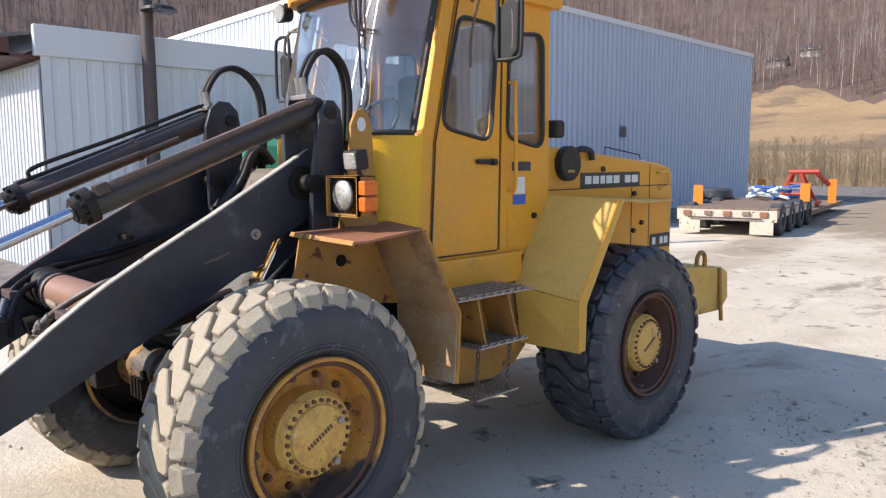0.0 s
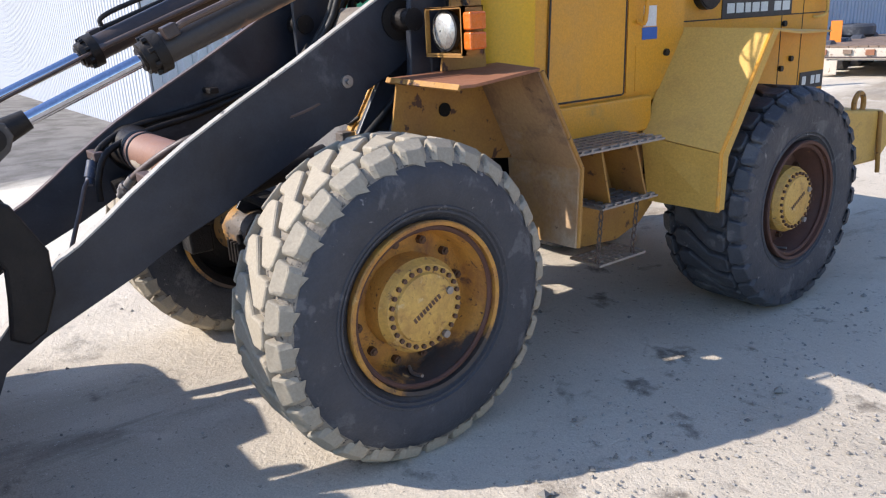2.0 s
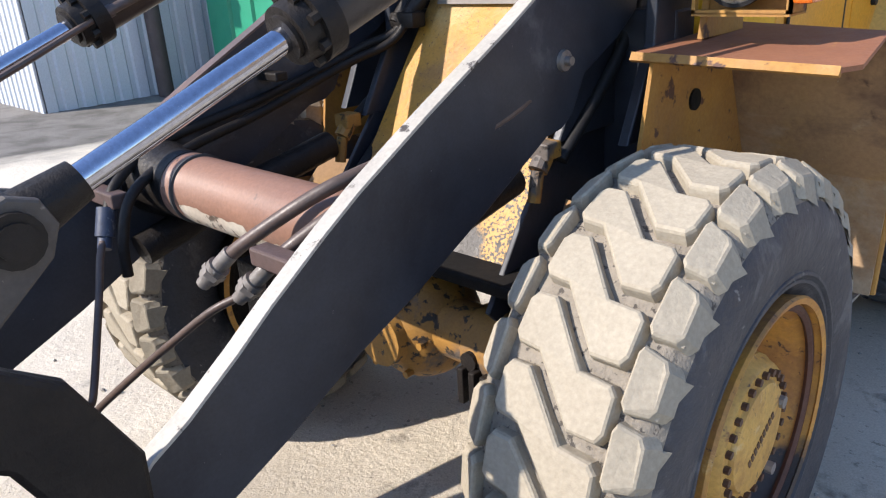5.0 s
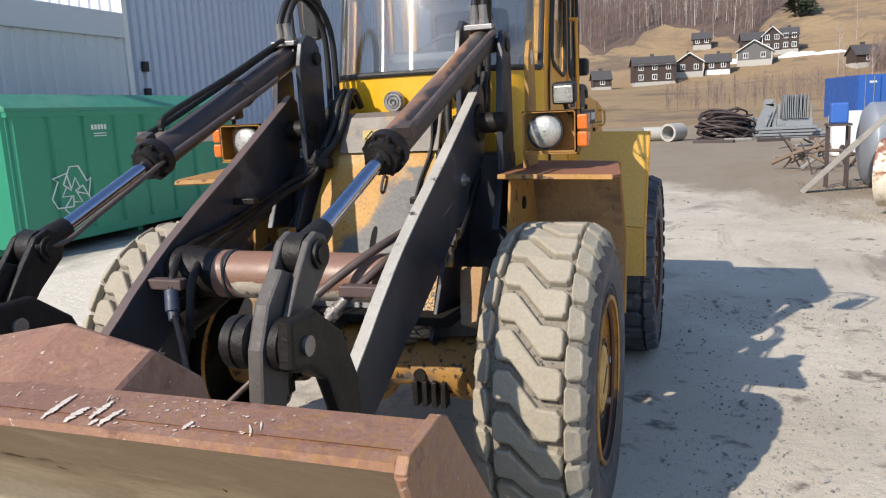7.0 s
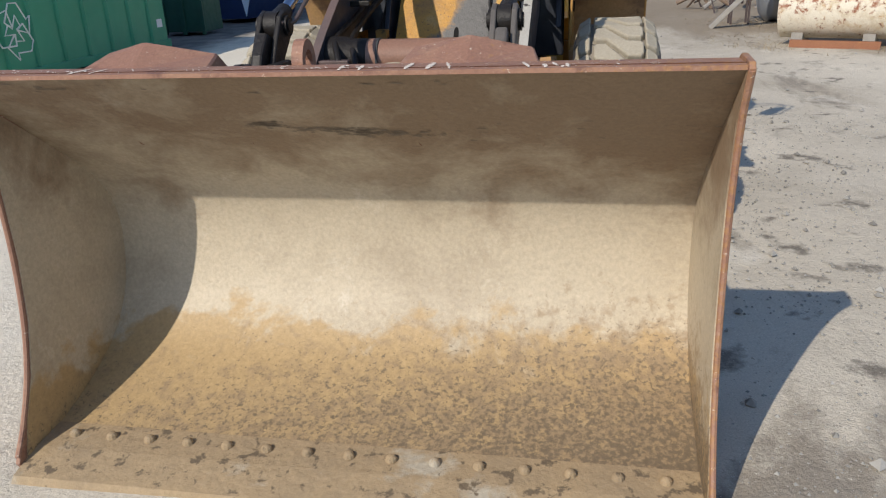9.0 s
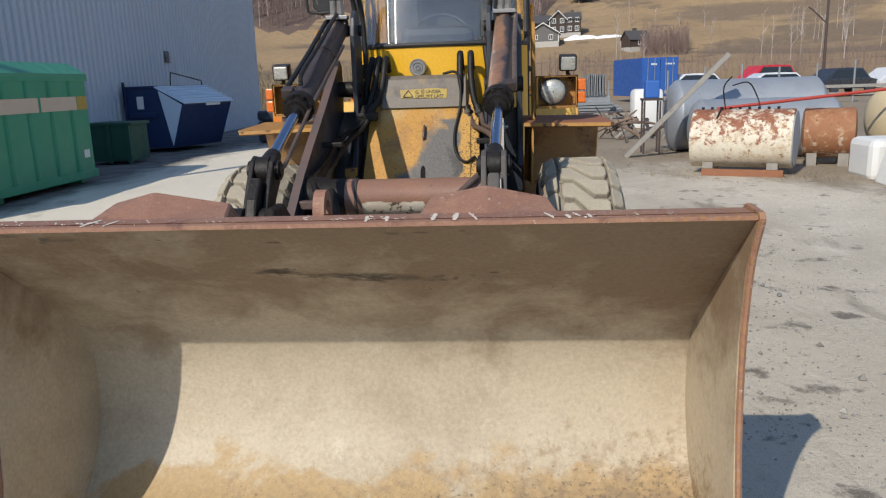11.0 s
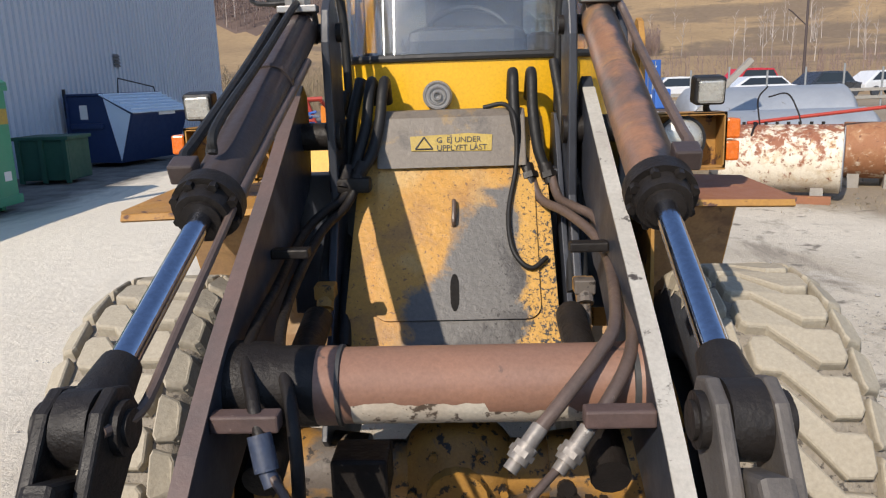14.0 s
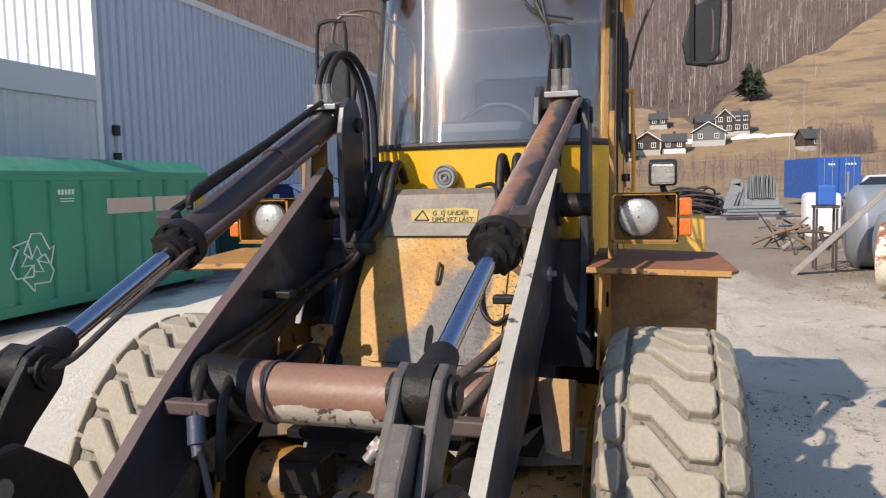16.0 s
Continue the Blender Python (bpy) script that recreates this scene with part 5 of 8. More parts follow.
for cx, wide, count in ((-1.02, 0.05, 22), (-0.86, 0.035, 14), (-0.77, 0.05, 22), (-0.60, 0.03, 10), (-0.37, 0.03, 10), (-0.24, 0.012, 6), (-0.10, 0.035, 16), (0.02, 0.04, 18), (0.14, 0.05, 26), (0.21, 0.02, 10), (0.30, 0.015, 7), (0.52, 0.02, 8), (0.70, 0.012, 6), (0.98, 0.02, 6)):
    scrape(cx, -2.315 + rnd.uniform(-0.02, 0.02), wide, 0.055, -0.55, count, lambda x, y: 1.3885 + 0.002 * min(1.0, (y + 2.38) / 0.02))
for x0, y0, y1, lean, w in ((0.295, -2.376, -2.264, 0.02, 0.011), (0.360, -2.376, -2.264, 0.0, 0.012), (0.425, -2.376, -2.264, -0.25, 0.007), (0.645, -2.376, -2.285, -0.25, 0.008), (0.690, -2.378, -2.325, -0.1, 0.010),
                            (0.722, -2.362, -2.296, -0.25, 0.008), (0.736, -2.378, -2.36, 0, 0.006), (0.752, -2.378, -2.32, -0.1, 0.008), (0.886, -2.362, -2.335, -0.1, 0.006), (-0.77, -2.376, -2.27, 0.1, 0.012), (-0.70, -2.376, -2.29, 0.1, 0.008), (0.10, -2.376, -2.29, -0.1, 0.009), (0.16, -2.376, -2.30, -0.1, 0.010)):
    bm = B()
    prev = None
    for i in range(19):
        k = i / 18
        y = y0 + (y1 - y0) * k
        half = w * (0.25 + 0.75 * math.sin(math.pi * (0.08 + 0.84 * k))) * rnd.uniform(0.45, 1.0)
        x = x0 + lean * (y - y0) + rnd.gauss(0, 0.12) * w
        row = [bm.verts.new((x + e * half, y, 1.3895 + 0.002 * min(1.0, (y + 2.38) / 0.02))) for e in (-1, 1)]
        if prev:
            bm.faces.new((prev[0], prev[1], row[1], row[0]))
        prev = row
    part("paint_scrape", bm, "paint_chip", bk, "pale scraped paint")["kind"] = "stuff"
bm = B()
for i in range(420):
    x, y = rnd.uniform(-1.15, 1.15), rnd.uniform(-2.372, -2.265)
    if rnd.random() > 0.35 + noise.noise((x * 3, 1, 2)):
        continue
    r = rnd.uniform(0.0012, 0.0038)
    bm.faces.new([bm.verts.new((x + r * math.cos(a) * rnd.uniform(0.6, 1.4), y + r * math.sin(a) * rnd.uniform(0.6, 1.4), 1.3886 + 0.002 * min(1.0, (y + 2.38) / 0.02))) for a in (0, 1.26, 2.51, 3.77, 5.03)])
part("paint_fleck", bm, "paint_chip", bk, "pale paint flecks")["kind"] = "stuff"
rnd = random.Random(19)


def on_shell(s):
    """A point of the inner shell at arc length s from the top edge, and its inward normal."""
    for (y0, z0), (y1, z1) in zip(inner, inner[1:]):
        d = Vector((y1 - y0, z1 - z0))
        if s <= d.length:
            d.normalize()
            return y0 + d.x * s + d.y * 0.002, z0 + d.y * s - d.x * 0.002
        s -= (Vector((y1 - y0, z1 - z0))).length
    return inner[-1]


bm = B()
for cx0, cs, wx, ws, count in ((-0.24, 0.315, 0.035, 0.010, 60), (0.0, 0.355, 0.08, 0.012, 70), (0.17, 0.385, 0.08, 0.012, 60), (0.6, 0.35, 0.3, 0.05, 14), (-0.9, 0.05, 0.1, 0.01, 8), (0.2, 0.06, 0.9, 0.012, 10)):
    for i in range(count):
        x, s = rnd.gauss(cx0, wx), max(0.02, rnd.gauss(cs, ws))
        l, w = rnd.uniform(0.006, 0.030), rnd.uniform(0.0015, 0.006)
        ring = []
        for k in range(6):
            a = k * math.pi / 3
            y, z = on_shell(s + w * math.sin(a) * rnd.uniform(0.6, 1.3) + 0.1 * l * math.cos(a))
            ring.append(bm.verts.new((x + l * math.cos(a) * rnd.uniform(0.5, 1.2), y, z)))
        bm.faces.new(ring)
part("steel_stain", bm, "bucket_stain", bk, "dark scratched stains on the steel")["kind"] = "stuff"

# yard side: front mudguards
for s in (1, -1):
    bm = B()
    P = lambda x, y, z: (s * x, y, z)
    sheet(bm, [P(0.64, 0.255, 1.508), P(1.17, 0.245, 1.498), P(1.20, 0.30, 1.50), P(1.145, 0.70, 1.53), P(0.64, 0.90, 1.53)], 0.012)
    fend = part("front_mudguard", bm, "rust_sheet" if s > 0 else "yellow_rust", loader, "front mudguard with rust-brown top plate")
    bm = B()
    sheet(bm, [P(0.64, 0.244, 1.492), P(1.17, 0.234, 1.482), P(1.17, 0.246, 1.502), P(0.64, 0.256, 1.512)], 0.014)
    part("front_lip", bm, "yellow_rust", fend)
    bm = B()
    quad = [[P(0.66, 0.72, 1.515), P(1.143, 0.70, 1.515)], [P(0.66, 0.95, 1.06), P(1.15, 0.945, 1.06)], [P(0.68, 0.955, 0.66), P(1.143, 0.93, 0.68)]]
    for a, b in zip(quad, quad[1:]):
        sheet(bm, [a[0], a[1], b[1], b[0]], 0.01 * s)
    part("guard_wall", bm, "fender_under", fend, "dusty brown rear wall of the mudguard")
    bm = B()
    sheet(bm, [P(0.69, 0.27, 1.505), P(0.69, 0.72, 1.515), P(0.68, 0.95, 1.06), P(0.68, 0.42, 1.12), P(0.68, 0.20, 1.12)], 0.012 * s)
    part("inner_wall", bm, "yellow_rust", fend, "grimy yellow inner wall of the mudguard")
    # dark disc laid on the wall for the shade in its hole
    bm = B()
    cyl(bm, P(0.695, 0.52, 1.345), P(0.706, 0.52, 1.345), 0.032, n=20)
    part("guard_hole", bm, "dark_gap", fend)
    bm = B()
    tube(bm, [P(1.146, 0.71, 1.515), P(1.152, 0.955, 1.06), P(1.146, 0.94, 0.68)], 0.011, 8, steps=1)
    part("guard_edge", bm, "yellow_rust", fend)
    # bracket plate with a lifting eye
    bm = B()
    out = [(0.50, 1.52), (0.545, 1.75), (0.565, 1.80), (0.585, 2.06), (0.62, 2.13), (0.66, 2.145), (0.70, 2.12), (0.72, 2.05), (0.745, 1.72), (0.76, 1.52)]
    hole = [(0.65 + 0.03 * math.cos(a), 2.06 + 0.038 * math.sin(a)) for a in [i * math.pi / 6 for i in range(12)]]
    slab(bm, out, "x", s * 0.705, s * 0.727, 0.003)
    br = part("lamp_bracket", bm, "yellow_rust", loader, "yellow bracket plate with a round lifting eye")
    # flat fill of the eye: white for brightness behind it, dark for shade
    bm = B()
    for xx in (0.7035, 0.7285):
        bm.faces.new([bm.verts.new((s * xx, y, z)) for y, z in hole])
    part("eye_fill", bm, "car_white" if s > 0 else "dark_gap", br)
    # headlamp box
    bm = B()
    fr = 0.010
    x0, x1, z0, z1, y0, y1 = 0.725, 0.985, 1.595, 1.795, 0.415, 0.53
    lampbox = None
    for a in ((x0, x1, y0, y0 + 0.02, z0, z0 + fr), (x0, x1, y0, y0 + 0.02, z1 - fr, z1), (x0, x0 + fr, y0, y0 + 0.02, z0, z1), (x1 - fr, x1, y0, y0 + 0.02, z0, z1),
              (x0, x1, y0, y1, z0 - 0.006, z0 + 0.002), (x0, x1, y1 - 0.006, y1, z0, z1), (x1 - 0.005, x1, y0, y1, z0, z1), (x0, x1, y0, y1, z1 - 0.006, z1 - 0.001)):
        pl = part("guard_plate" if lampbox else "headlamp_box", box(B(), min(s * a[0], s * a[1]), max(s * a[0], s * a[1]), *a[2:]), "yellow_rust", lampbox or loader, "" if lampbox else "rusty yellow headlamp guard frame")
        lampbox = lampbox or pl
    bm = B()
    c = Vector((s * 0.832, 0.44, 1.697))
    prev = None
    for k, (dy, r) in enumerate(((-0.024, 0.004), (-0.022, 0.04), (-0.014, 0.064), (0.0, 0.078), (0.03, 0.06), (0.06, 0.03))):
        row = [bm.verts.new(c + Vector((r * math.cos(a), dy, r * math.sin(a)))) for a in [i * math.pi / 14 for i in range(28)]]
        if prev:
            for i in range(28):
                bm.faces.new((prev[i], prev[(i + 1) % 28], row[(i + 1) % 28], row[i]))
        prev = row
    bmesh.ops.recalc_face_normals(bm, faces=bm.faces[:])
    hl = part("headlamp", bm, "lens", lampbox, "round clear glass headlamp", smooth=True)
    bm = B()
    ringp = [(0.078, -0.004), (0.088, -0.002), (0.088, 0.02), (0.078, 0.02)]
    prev = None
    for r, dy in ringp + ringp[:1]:
        row = [bm.verts.new(c + Vector((r * math.cos(a), dy, r * math.sin(a)))) for a in [i * math.pi / 14 for i in range(28)]]
        if prev:
            for i in range(28):
                bm.faces.new((prev[i], prev[(i + 1) % 28], row[(i + 1) % 28], row[i]))
        prev = row
    bmesh.ops.recalc_face_normals(bm, faces=bm.faces[:])
    part("lamp_ring", bm, "plastic", lampbox, smooth=True)
    for z in (1.655, 1.735):
        bm = B()
        box(bm, min(s * 0.986, s * 1.036), max(s * 0.986, s * 1.036), 0.418, 0.505, z - 0.035, z + 0.036, 0.008)
        part("indicator", bm, "amber", lampbox, "amber indicator lens")
    # work lamp
    bm = B()
    m = Matrix.Translation((s * 0.925, 0.45, 1.872)) @ Matrix.Rotation(radians(8), 4, "X")
    box(bm, -0.055, 0.055, -0.03, 0.045, -0.05, 0.05, 0.012, m=m)
    wl = part("work_lamp", bm, "plastic", loader, "square black work lamp", smooth=False)
    bm = B()
    box(bm, -0.045, 0.045, -0.036, -0.028, -0.04, 0.04, 0.008, m=m)
    part("lamp_glass", bm, "lens", wl)
    bm = B()
    tube(bm, [(s * 0.925, 0.47, 1.82), (s * 0.93, 0.48, 1.80), (s * 0.95, 0.48, 1.775)], 0.012, 8)
    part("lamp_foot", bm, "plastic", wl)

# ---- cab and rear body ----
CX = 0.075                                   # the middle of the rear frame
# plan of the curved cab front, from the right corner to the left one
FRONT = [(-0.545, 1.16), (-0.535, 1.06), (-0.48, 0.92), (-0.38, 0.83), (-0.20, 0.78), (0.075, 0.765), (0.35, 0.78), (0.53, 0.83), (0.63, 0.92), (0.685, 1.06), (0.695, 1.16)]
cab = part("cab_floor", slab(B(), [(x, y) for x, y in FRONT] + [(0.695, 2.29), (-0.545, 2.29)], "z", 1.24, 1.30), "yellow", loader, "yellow cab base")


def curved(bm, plan, z0, z1, thick, lean=0.0, inset=0.0):
    """A curved upright wall over a plan line; lean moves its top back."""
    pts = spline([(x, y, 0) for x, y in plan], 5)
    n = len(pts)
    rows = []
    for z, k in ((z0, 0.0), (z1, 1.0)):
        for t in (0.0, thick):
            row = []
            for i, p in enumerate(pts):
                d = (pts[min(i + 1, n - 1)] - pts[max(i - 1, 0)]).normalized()
                nrm = Vector((d.y, -d.x, 0))
                q = p - nrm * (t + inset)
                row.append(bm.verts.new((q.x, q.y + lean * k, z)))
            rows.append(row)
    a, b, c, d = rows
    for r0, r1 in ((a, c), (d, b), (c, d), (b, a)):
        for i in range(n - 1):
            bm.faces.new((r0[i], r0[i + 1], r1[i + 1], r1[i]))
    for i in (0, n - 1):
        bm.faces.new((a[i], b[i], d[i], c[i]))
    bmesh.ops.recalc_face_normals(bm, faces=bm.faces[:])
    return bm


part("front_panel", curved(B(), FRONT, 1.28, 2.012, 0.02), "yellow_bright", loader, "bright yellow curved panel under the windscreen", smooth=True)
WIND = FRONT[1:-1]
ws = part("windscreen", curved(B(), WIND, 2.03, 2.86, 0.006, 0.20, 0.012), "windscreen", loader, "large curved windscreen, scratched", smooth=True)
ws.visible_shadow = False
bm = B()
pl = spline([(x, y, 0) for x, y in WIND], 5)
tube(bm, [(p.x, p.y - 0.002, 2.028) for p in pl], 0.016, 8, steps=1)
tube(bm, [(p.x, p.y + 0.198, 2.862) for p in pl], 0.016, 8, steps=1)
for i in (0, -1):
    tube(bm, [(pl[i].x, pl[i].y, 2.03), (pl[i].x, pl[i].y + 0.20, 2.86)], 0.017, 8)
part("screen_seal", bm, "gasket", ws, "black rubber windscreen seal", smooth=True)
# corner pillars, roof, rear wall
for s, x in ((1, 0.66), (-1, -0.51)):
    bm = B()
    slab(bm, [(1.085, 1.30), (1.17, 1.30), (1.21, 1.97), (1.41, 2.90), (1.31, 2.90), (1.115, 2.0)], "x", x - 0.035, x + 0.035, 0.010)
    part("front_pillar", bm, "yellow", loader, "yellow front cab pillar")
    bm = B()
    box(bm, x - 0.035, x + 0.035, 2.22, 2.29, 1.30, 2.90, 0.012)
    part("rear_pillar", bm, "yellow", loader)
    bm = B()
    slab(bm, [(1.755, 1.30), (1.80, 1.30), (1.835, 2.90), (1.785, 2.90)], "x", x - 0.025, x + 0.030, 0.008)
    part("middle_pillar", bm, "yellow", loader)
bm = B()
slab(bm, [(-0.60, 1.28), (-0.50, 1.02), (-0.30, 0.91), (0.075, 0.88), (0.45, 0.91), (0.65, 1.02), (0.75, 1.28), (0.75, 2.36), (-0.60, 2.36)], "z", 2.87, 3.02, 0.02)
part("cab_roof", bm, "yellow", loader, "yellow cab roof")
bm = B()
box(bm, -0.54, 0.69, 2.265, 2.285, 1.28, 2.05)
part("cab_rear_wall", bm, "yellow", loader)
bm = B()
box(bm, -0.48, 0.62, 2.268, 2.276, 2.06, 2.84)
rw = part("rear_window", bm, "glass", loader)
rw.visible_shadow = False


def round_poly(corners, r, n=4):
    """An outline with rounded corners."""
    out = []
    k = len(corners)
    for i in range(k):
        p, q, w = (Vector(corners[j % k]) for j in (i - 1, i, i + 1))
        a, b = (p - q).normalized(), (w - q).normalized()
        t = r / math.tan(max(0.2, a.angle(b) / 2))
        t = min(t, (p - q).length * 0.45, (w - q).length * 0.45)
        for m in range(n + 1):
            f = m / n
            out.append(tuple((q + a * t) * (1 - f) ** 2 + q * 2 * f * (1 - f) + (q + b * t) * f * f))
    return out


def side_panel(x, out, outline, window, name, label):
    """A cab side with a rounded window: frame, glass and rubber seal."""
    bm = B()
    o = round_poly(outline, 0.015)
    w = round_poly(window, 0.085)
    n = len(o)
    for xx, flip in ((x, False), (x - out * 0.03, True)):
        vo = [bm.verts.new((xx, *p)) for p in o]
        vw = [bm.verts.new((xx, *p)) for p in w]
        for i in range(n):
            bm.faces.new((vo[i], vo[(i + 1) % n], vw[(i + 1) % n], vw[i]))
        if not flip:
            keep = (vo, vw)
        else:
            for i in range(n):
                bm.faces.new((keep[0][i], keep[0][(i + 1) % n], vo[(i + 1) % n], vo[i]))
                bm.faces.new((keep[1][i], keep[1][(i + 1) % n], vw[(i + 1) % n], vw[i]))
    bmesh.ops.recalc_face_normals(bm, faces=bm.faces[:])
    p = part(name, bm, "yellow", loader, label)
    bm = B()
    slab(bm, w, "x", x - out * 0.012, x - out * 0.018)
    g = part("side_window", bm, "glass", p, "tinted side window")
    g.visible_shadow = False
    bm = B()
    lp = [(x + out * 0.003, *q) for q in w]
    tube(bm, lp + lp[:1], 0.013, 6, steps=1)
    part("window_seal", bm, "gasket", p, "black rubber window seal", smooth=True)
    return p


DOOR = [(1.175, 1.295), (1.765, 1.295), (1.800, 2.88), (1.425, 2.88), (1.215, 1.97)]
DOOR_WINDOW = [(1.265, 2.065), (1.690, 1.985), (1.755, 2.70), (1.415, 2.72), (1.315, 2.33)]
REAR_SIDE = [(1.785, 1.295), (2.285, 1.295), (2.285, 2.88), (1.820, 2.88)]
REAR_WINDOW = [(1.850, 2.015), (2.220, 1.945), (2.210, 2.70), (1.868, 2.66)]
door = side_panel(0.705, 1, DOOR, DOOR_WINDOW, "cab_door", "yellow cab door with a rounded window")
bm = B()
box(bm, 0.71, 0.735, 1.55, 1.73, 1.845, 1.875, 0.008)
cyl(bm, (0.70, 1.70, 1.858), (0.745, 1.70, 1.858), 0.022, n=12)
part("door_handle", bm, "plastic", door, "black door handle")
bm = B()
tube(bm, [(0.7035, *q) for q in round_poly(DOOR, 0.02)] + [(0.7035, *round_poly(DOOR, 0.02)[0])], 0.006, 6, steps=1)
part("door_gap", bm, "gasket", door)
rear_side = side_panel(0.703, 1, REAR_SIDE, REAR_WINDOW, "cab_side_panel", "yellow cab side behind the door")
side_panel(-0.553, -1, DOOR, DOOR_WINDOW, "cab_door", "yellow cab door with a rounded window")
side_panel(-0.551, -1, REAR_SIDE, REAR_WINDOW, "cab_side_panel", "yellow cab side behind the door")
bm = B()
tube(bm, [(0.71, 1.86, 2.36), (0.755, 1.865, 2.35), (0.755, 1.87, 2.30), (0.755, 1.88, 1.72), (0.71, 1.86, 1.68)], 0.012, 8)
part("grab_handle", bm, "yellow", rear_side, "yellow bent tube grab handle", smooth=True)
bars(rear_side, "sticker", "dark_mark", [(0.7045, 0.7065, 1.90, 2.09, 1.80, 1.86)])
bars(rear_side, "sticker", "house_white", [(0.7045, 0.7065, 1.92, 2.03, 1.65, 1.76)])
bars(rear_side, "sticker", "sticker_blue", [(0.7045, 0.7065, 1.91, 2.04, 1.58, 1.645)])
bm = B()
sheet(bm, [(0.706, 1.86, 1.30), (0.706, 2.27, 1.30), (0.706, 2.27, 1.55), (0.706, 1.86, 1.55)], 0.004)
part("side_hatch", bm, "yellow", rear_side)
bm = B()
cyl(bm, (0.70, 2.12, 1.50), (0.725, 2.12, 1.50), 0.02, n=10)
part("hatch_lock", bm, "plastic", rear_side)
# inside of the cab
bm = B()
box(bm, -0.15, 0.35, 1.65, 1.78, 1.95, 2.45, 0.05)
box(bm, -0.17, 0.37, 1.35, 1.75, 1.75, 1.90, 0.05)
box(bm, -0.05, 0.25, 1.45, 1.65, 1.30, 1.76, 0.02)
part("driver_seat", bm, "seat", loader, "dark worn driver seat")
bm = B()
box(bm, -0.42, 0.20, 0.93, 1.10, 1.60, 2.06, 0.05)
box(bm, -0.20, 0.32, 0.95, 1.12, 1.90, 2.16, 0.06)
part("dashboard", bm, "plastic", loader, "black dashboard")
bm = B()
c = Vector((0.06, 1.28, 2.10))
ringpts = [c + Vector((0.21 * math.cos(a), 0.11 * math.sin(a), 0.17 * math.sin(a))) for a in [i * math.pi / 12 for i in range(25)]]
tube(bm, ringpts, 0.013, 8, steps=1)
cyl(bm, (0.06, 1.12, 1.95), tuple(c), 0.02, n=8)
part("steering_wheel", bm, "plastic", loader, smooth=True)
bm = B()
box(bm, 0.30, 0.55, 1.95, 2.20, 1.32, 2.02, 0.06)
box(bm, 0.35, 0.58, 1.90, 2.10, 2.02, 2.18, 0.07)
part("cab_clutter", bm, "cloth", loader, "pale clothes lying behind the seat")
# horn on the front panel
bm = B()
for a, b, r in ((0.755, 0.735, 0.052), (0.735, 0.715, 0.060), (0.715, 0.705, 0.048)):
    cyl(bm, (-0.06, a, 1.878), (-0.06, b, 1.878), r, r * 0.96, n=28)
for r, y in ((0.05, 0.705), (0.033, 0.702), (0.015, 0.696)):
    lathe_ring = [(r * math.cos(i * math.pi / 12), r * math.sin(i * math.pi / 12)) for i in range(25)]
    tube(bm, [(-0.06 + u, y, 1.878 + v) for u, v in lathe_ring], 0.004, 6, steps=1)
part("horn", bm, "steel", loader, "round grey horn", smooth=True)
# wipers
bm = B()
tube(bm, [(0.28, 0.80, 2.90), (0.30, 0.77, 2.82), (0.38, 0.77, 2.62), (0.42, 0.78, 2.58)], 0.008, 6)
tube(bm, [(0.34, 0.775, 2.86), (0.40, 0.772, 2.58), (0.48, 0.79, 2.28)], 0.007, 6)
tube(bm, [(0.20, 0.78, 2.88), (0.33, 0.765, 2.66), (0.52, 0.80, 2.60)], 0.006, 6)
for v in bm.verts:
    v.co.y += 0.20 * (v.co.z - 2.03) / 0.83
part("wiper", bm, "plastic", ws, "black windscreen wiper arms")
# mirrors
for s in (1, -1):
    X = lambda x: CX + s * x
    bm = B()
    tube(bm, [(X(0.62), 1.14, 2.80), (X(0.80), 1.10, 2.92), (X(0.98), 1.05, 2.88), (X(1.02), 1.04, 2.72), (X(1.02), 1.04, 2.46), (X(0.92), 1.06, 2.44)], 0.010, 8)
    tube(bm, [(X(0.62), 1.13, 2.42), (X(0.68), 1.08, 2.62), (X(0.80), 1.06, 2.86), (X(0.98), 1.05, 2.90)], 0.008, 8)
    mi = part("mirror_arm", bm, "pipe", loader, "bent tube mirror arm", smooth=True)
    bm = B()
    slab(bm, [(X(0.90) , 2.42), (X(1.0), 2.40), (X(1.06), 2.46), (X(1.07), 2.72), (X(1.02), 2.76), (X(0.92), 2.70), (X(0.88), 2.52)], "y", 1.03, 1.065, 0.01)
    part("mirror_shell", bm, "plastic", mi, "cracked black mirror housing")
    bm = B()
    slab(bm, [(X(0.91), 2.45), (X(1.04), 2.46), (X(1.05), 2.70), (X(0.93), 2.68)], "y", 1.0655, 1.068)
    part("mirror_glass", bm, "mirror", mi)
    bm = B()
    tube(bm, [(X(0.93), 1.022, 2.42), (X(1.07), 1.022, 2.42), (X(1.10), 1.022, 2.48), (X(1.10), 1.022, 2.80), (X(1.06), 1.022, 2.86), (X(0.96), 1.022, 2.86), (X(0.93), 1.022, 2.80), (X(0.93), 1.022, 2.42)], 0.011, 8, steps=2)
    part("mirror_frame", bm, "plastic", mi, "black tube guard frame", smooth=True)
    mi.location += Vector((0.06, 0.33, 0.0)) if s > 0 else Vector((0.12, 0.15, -0.12))
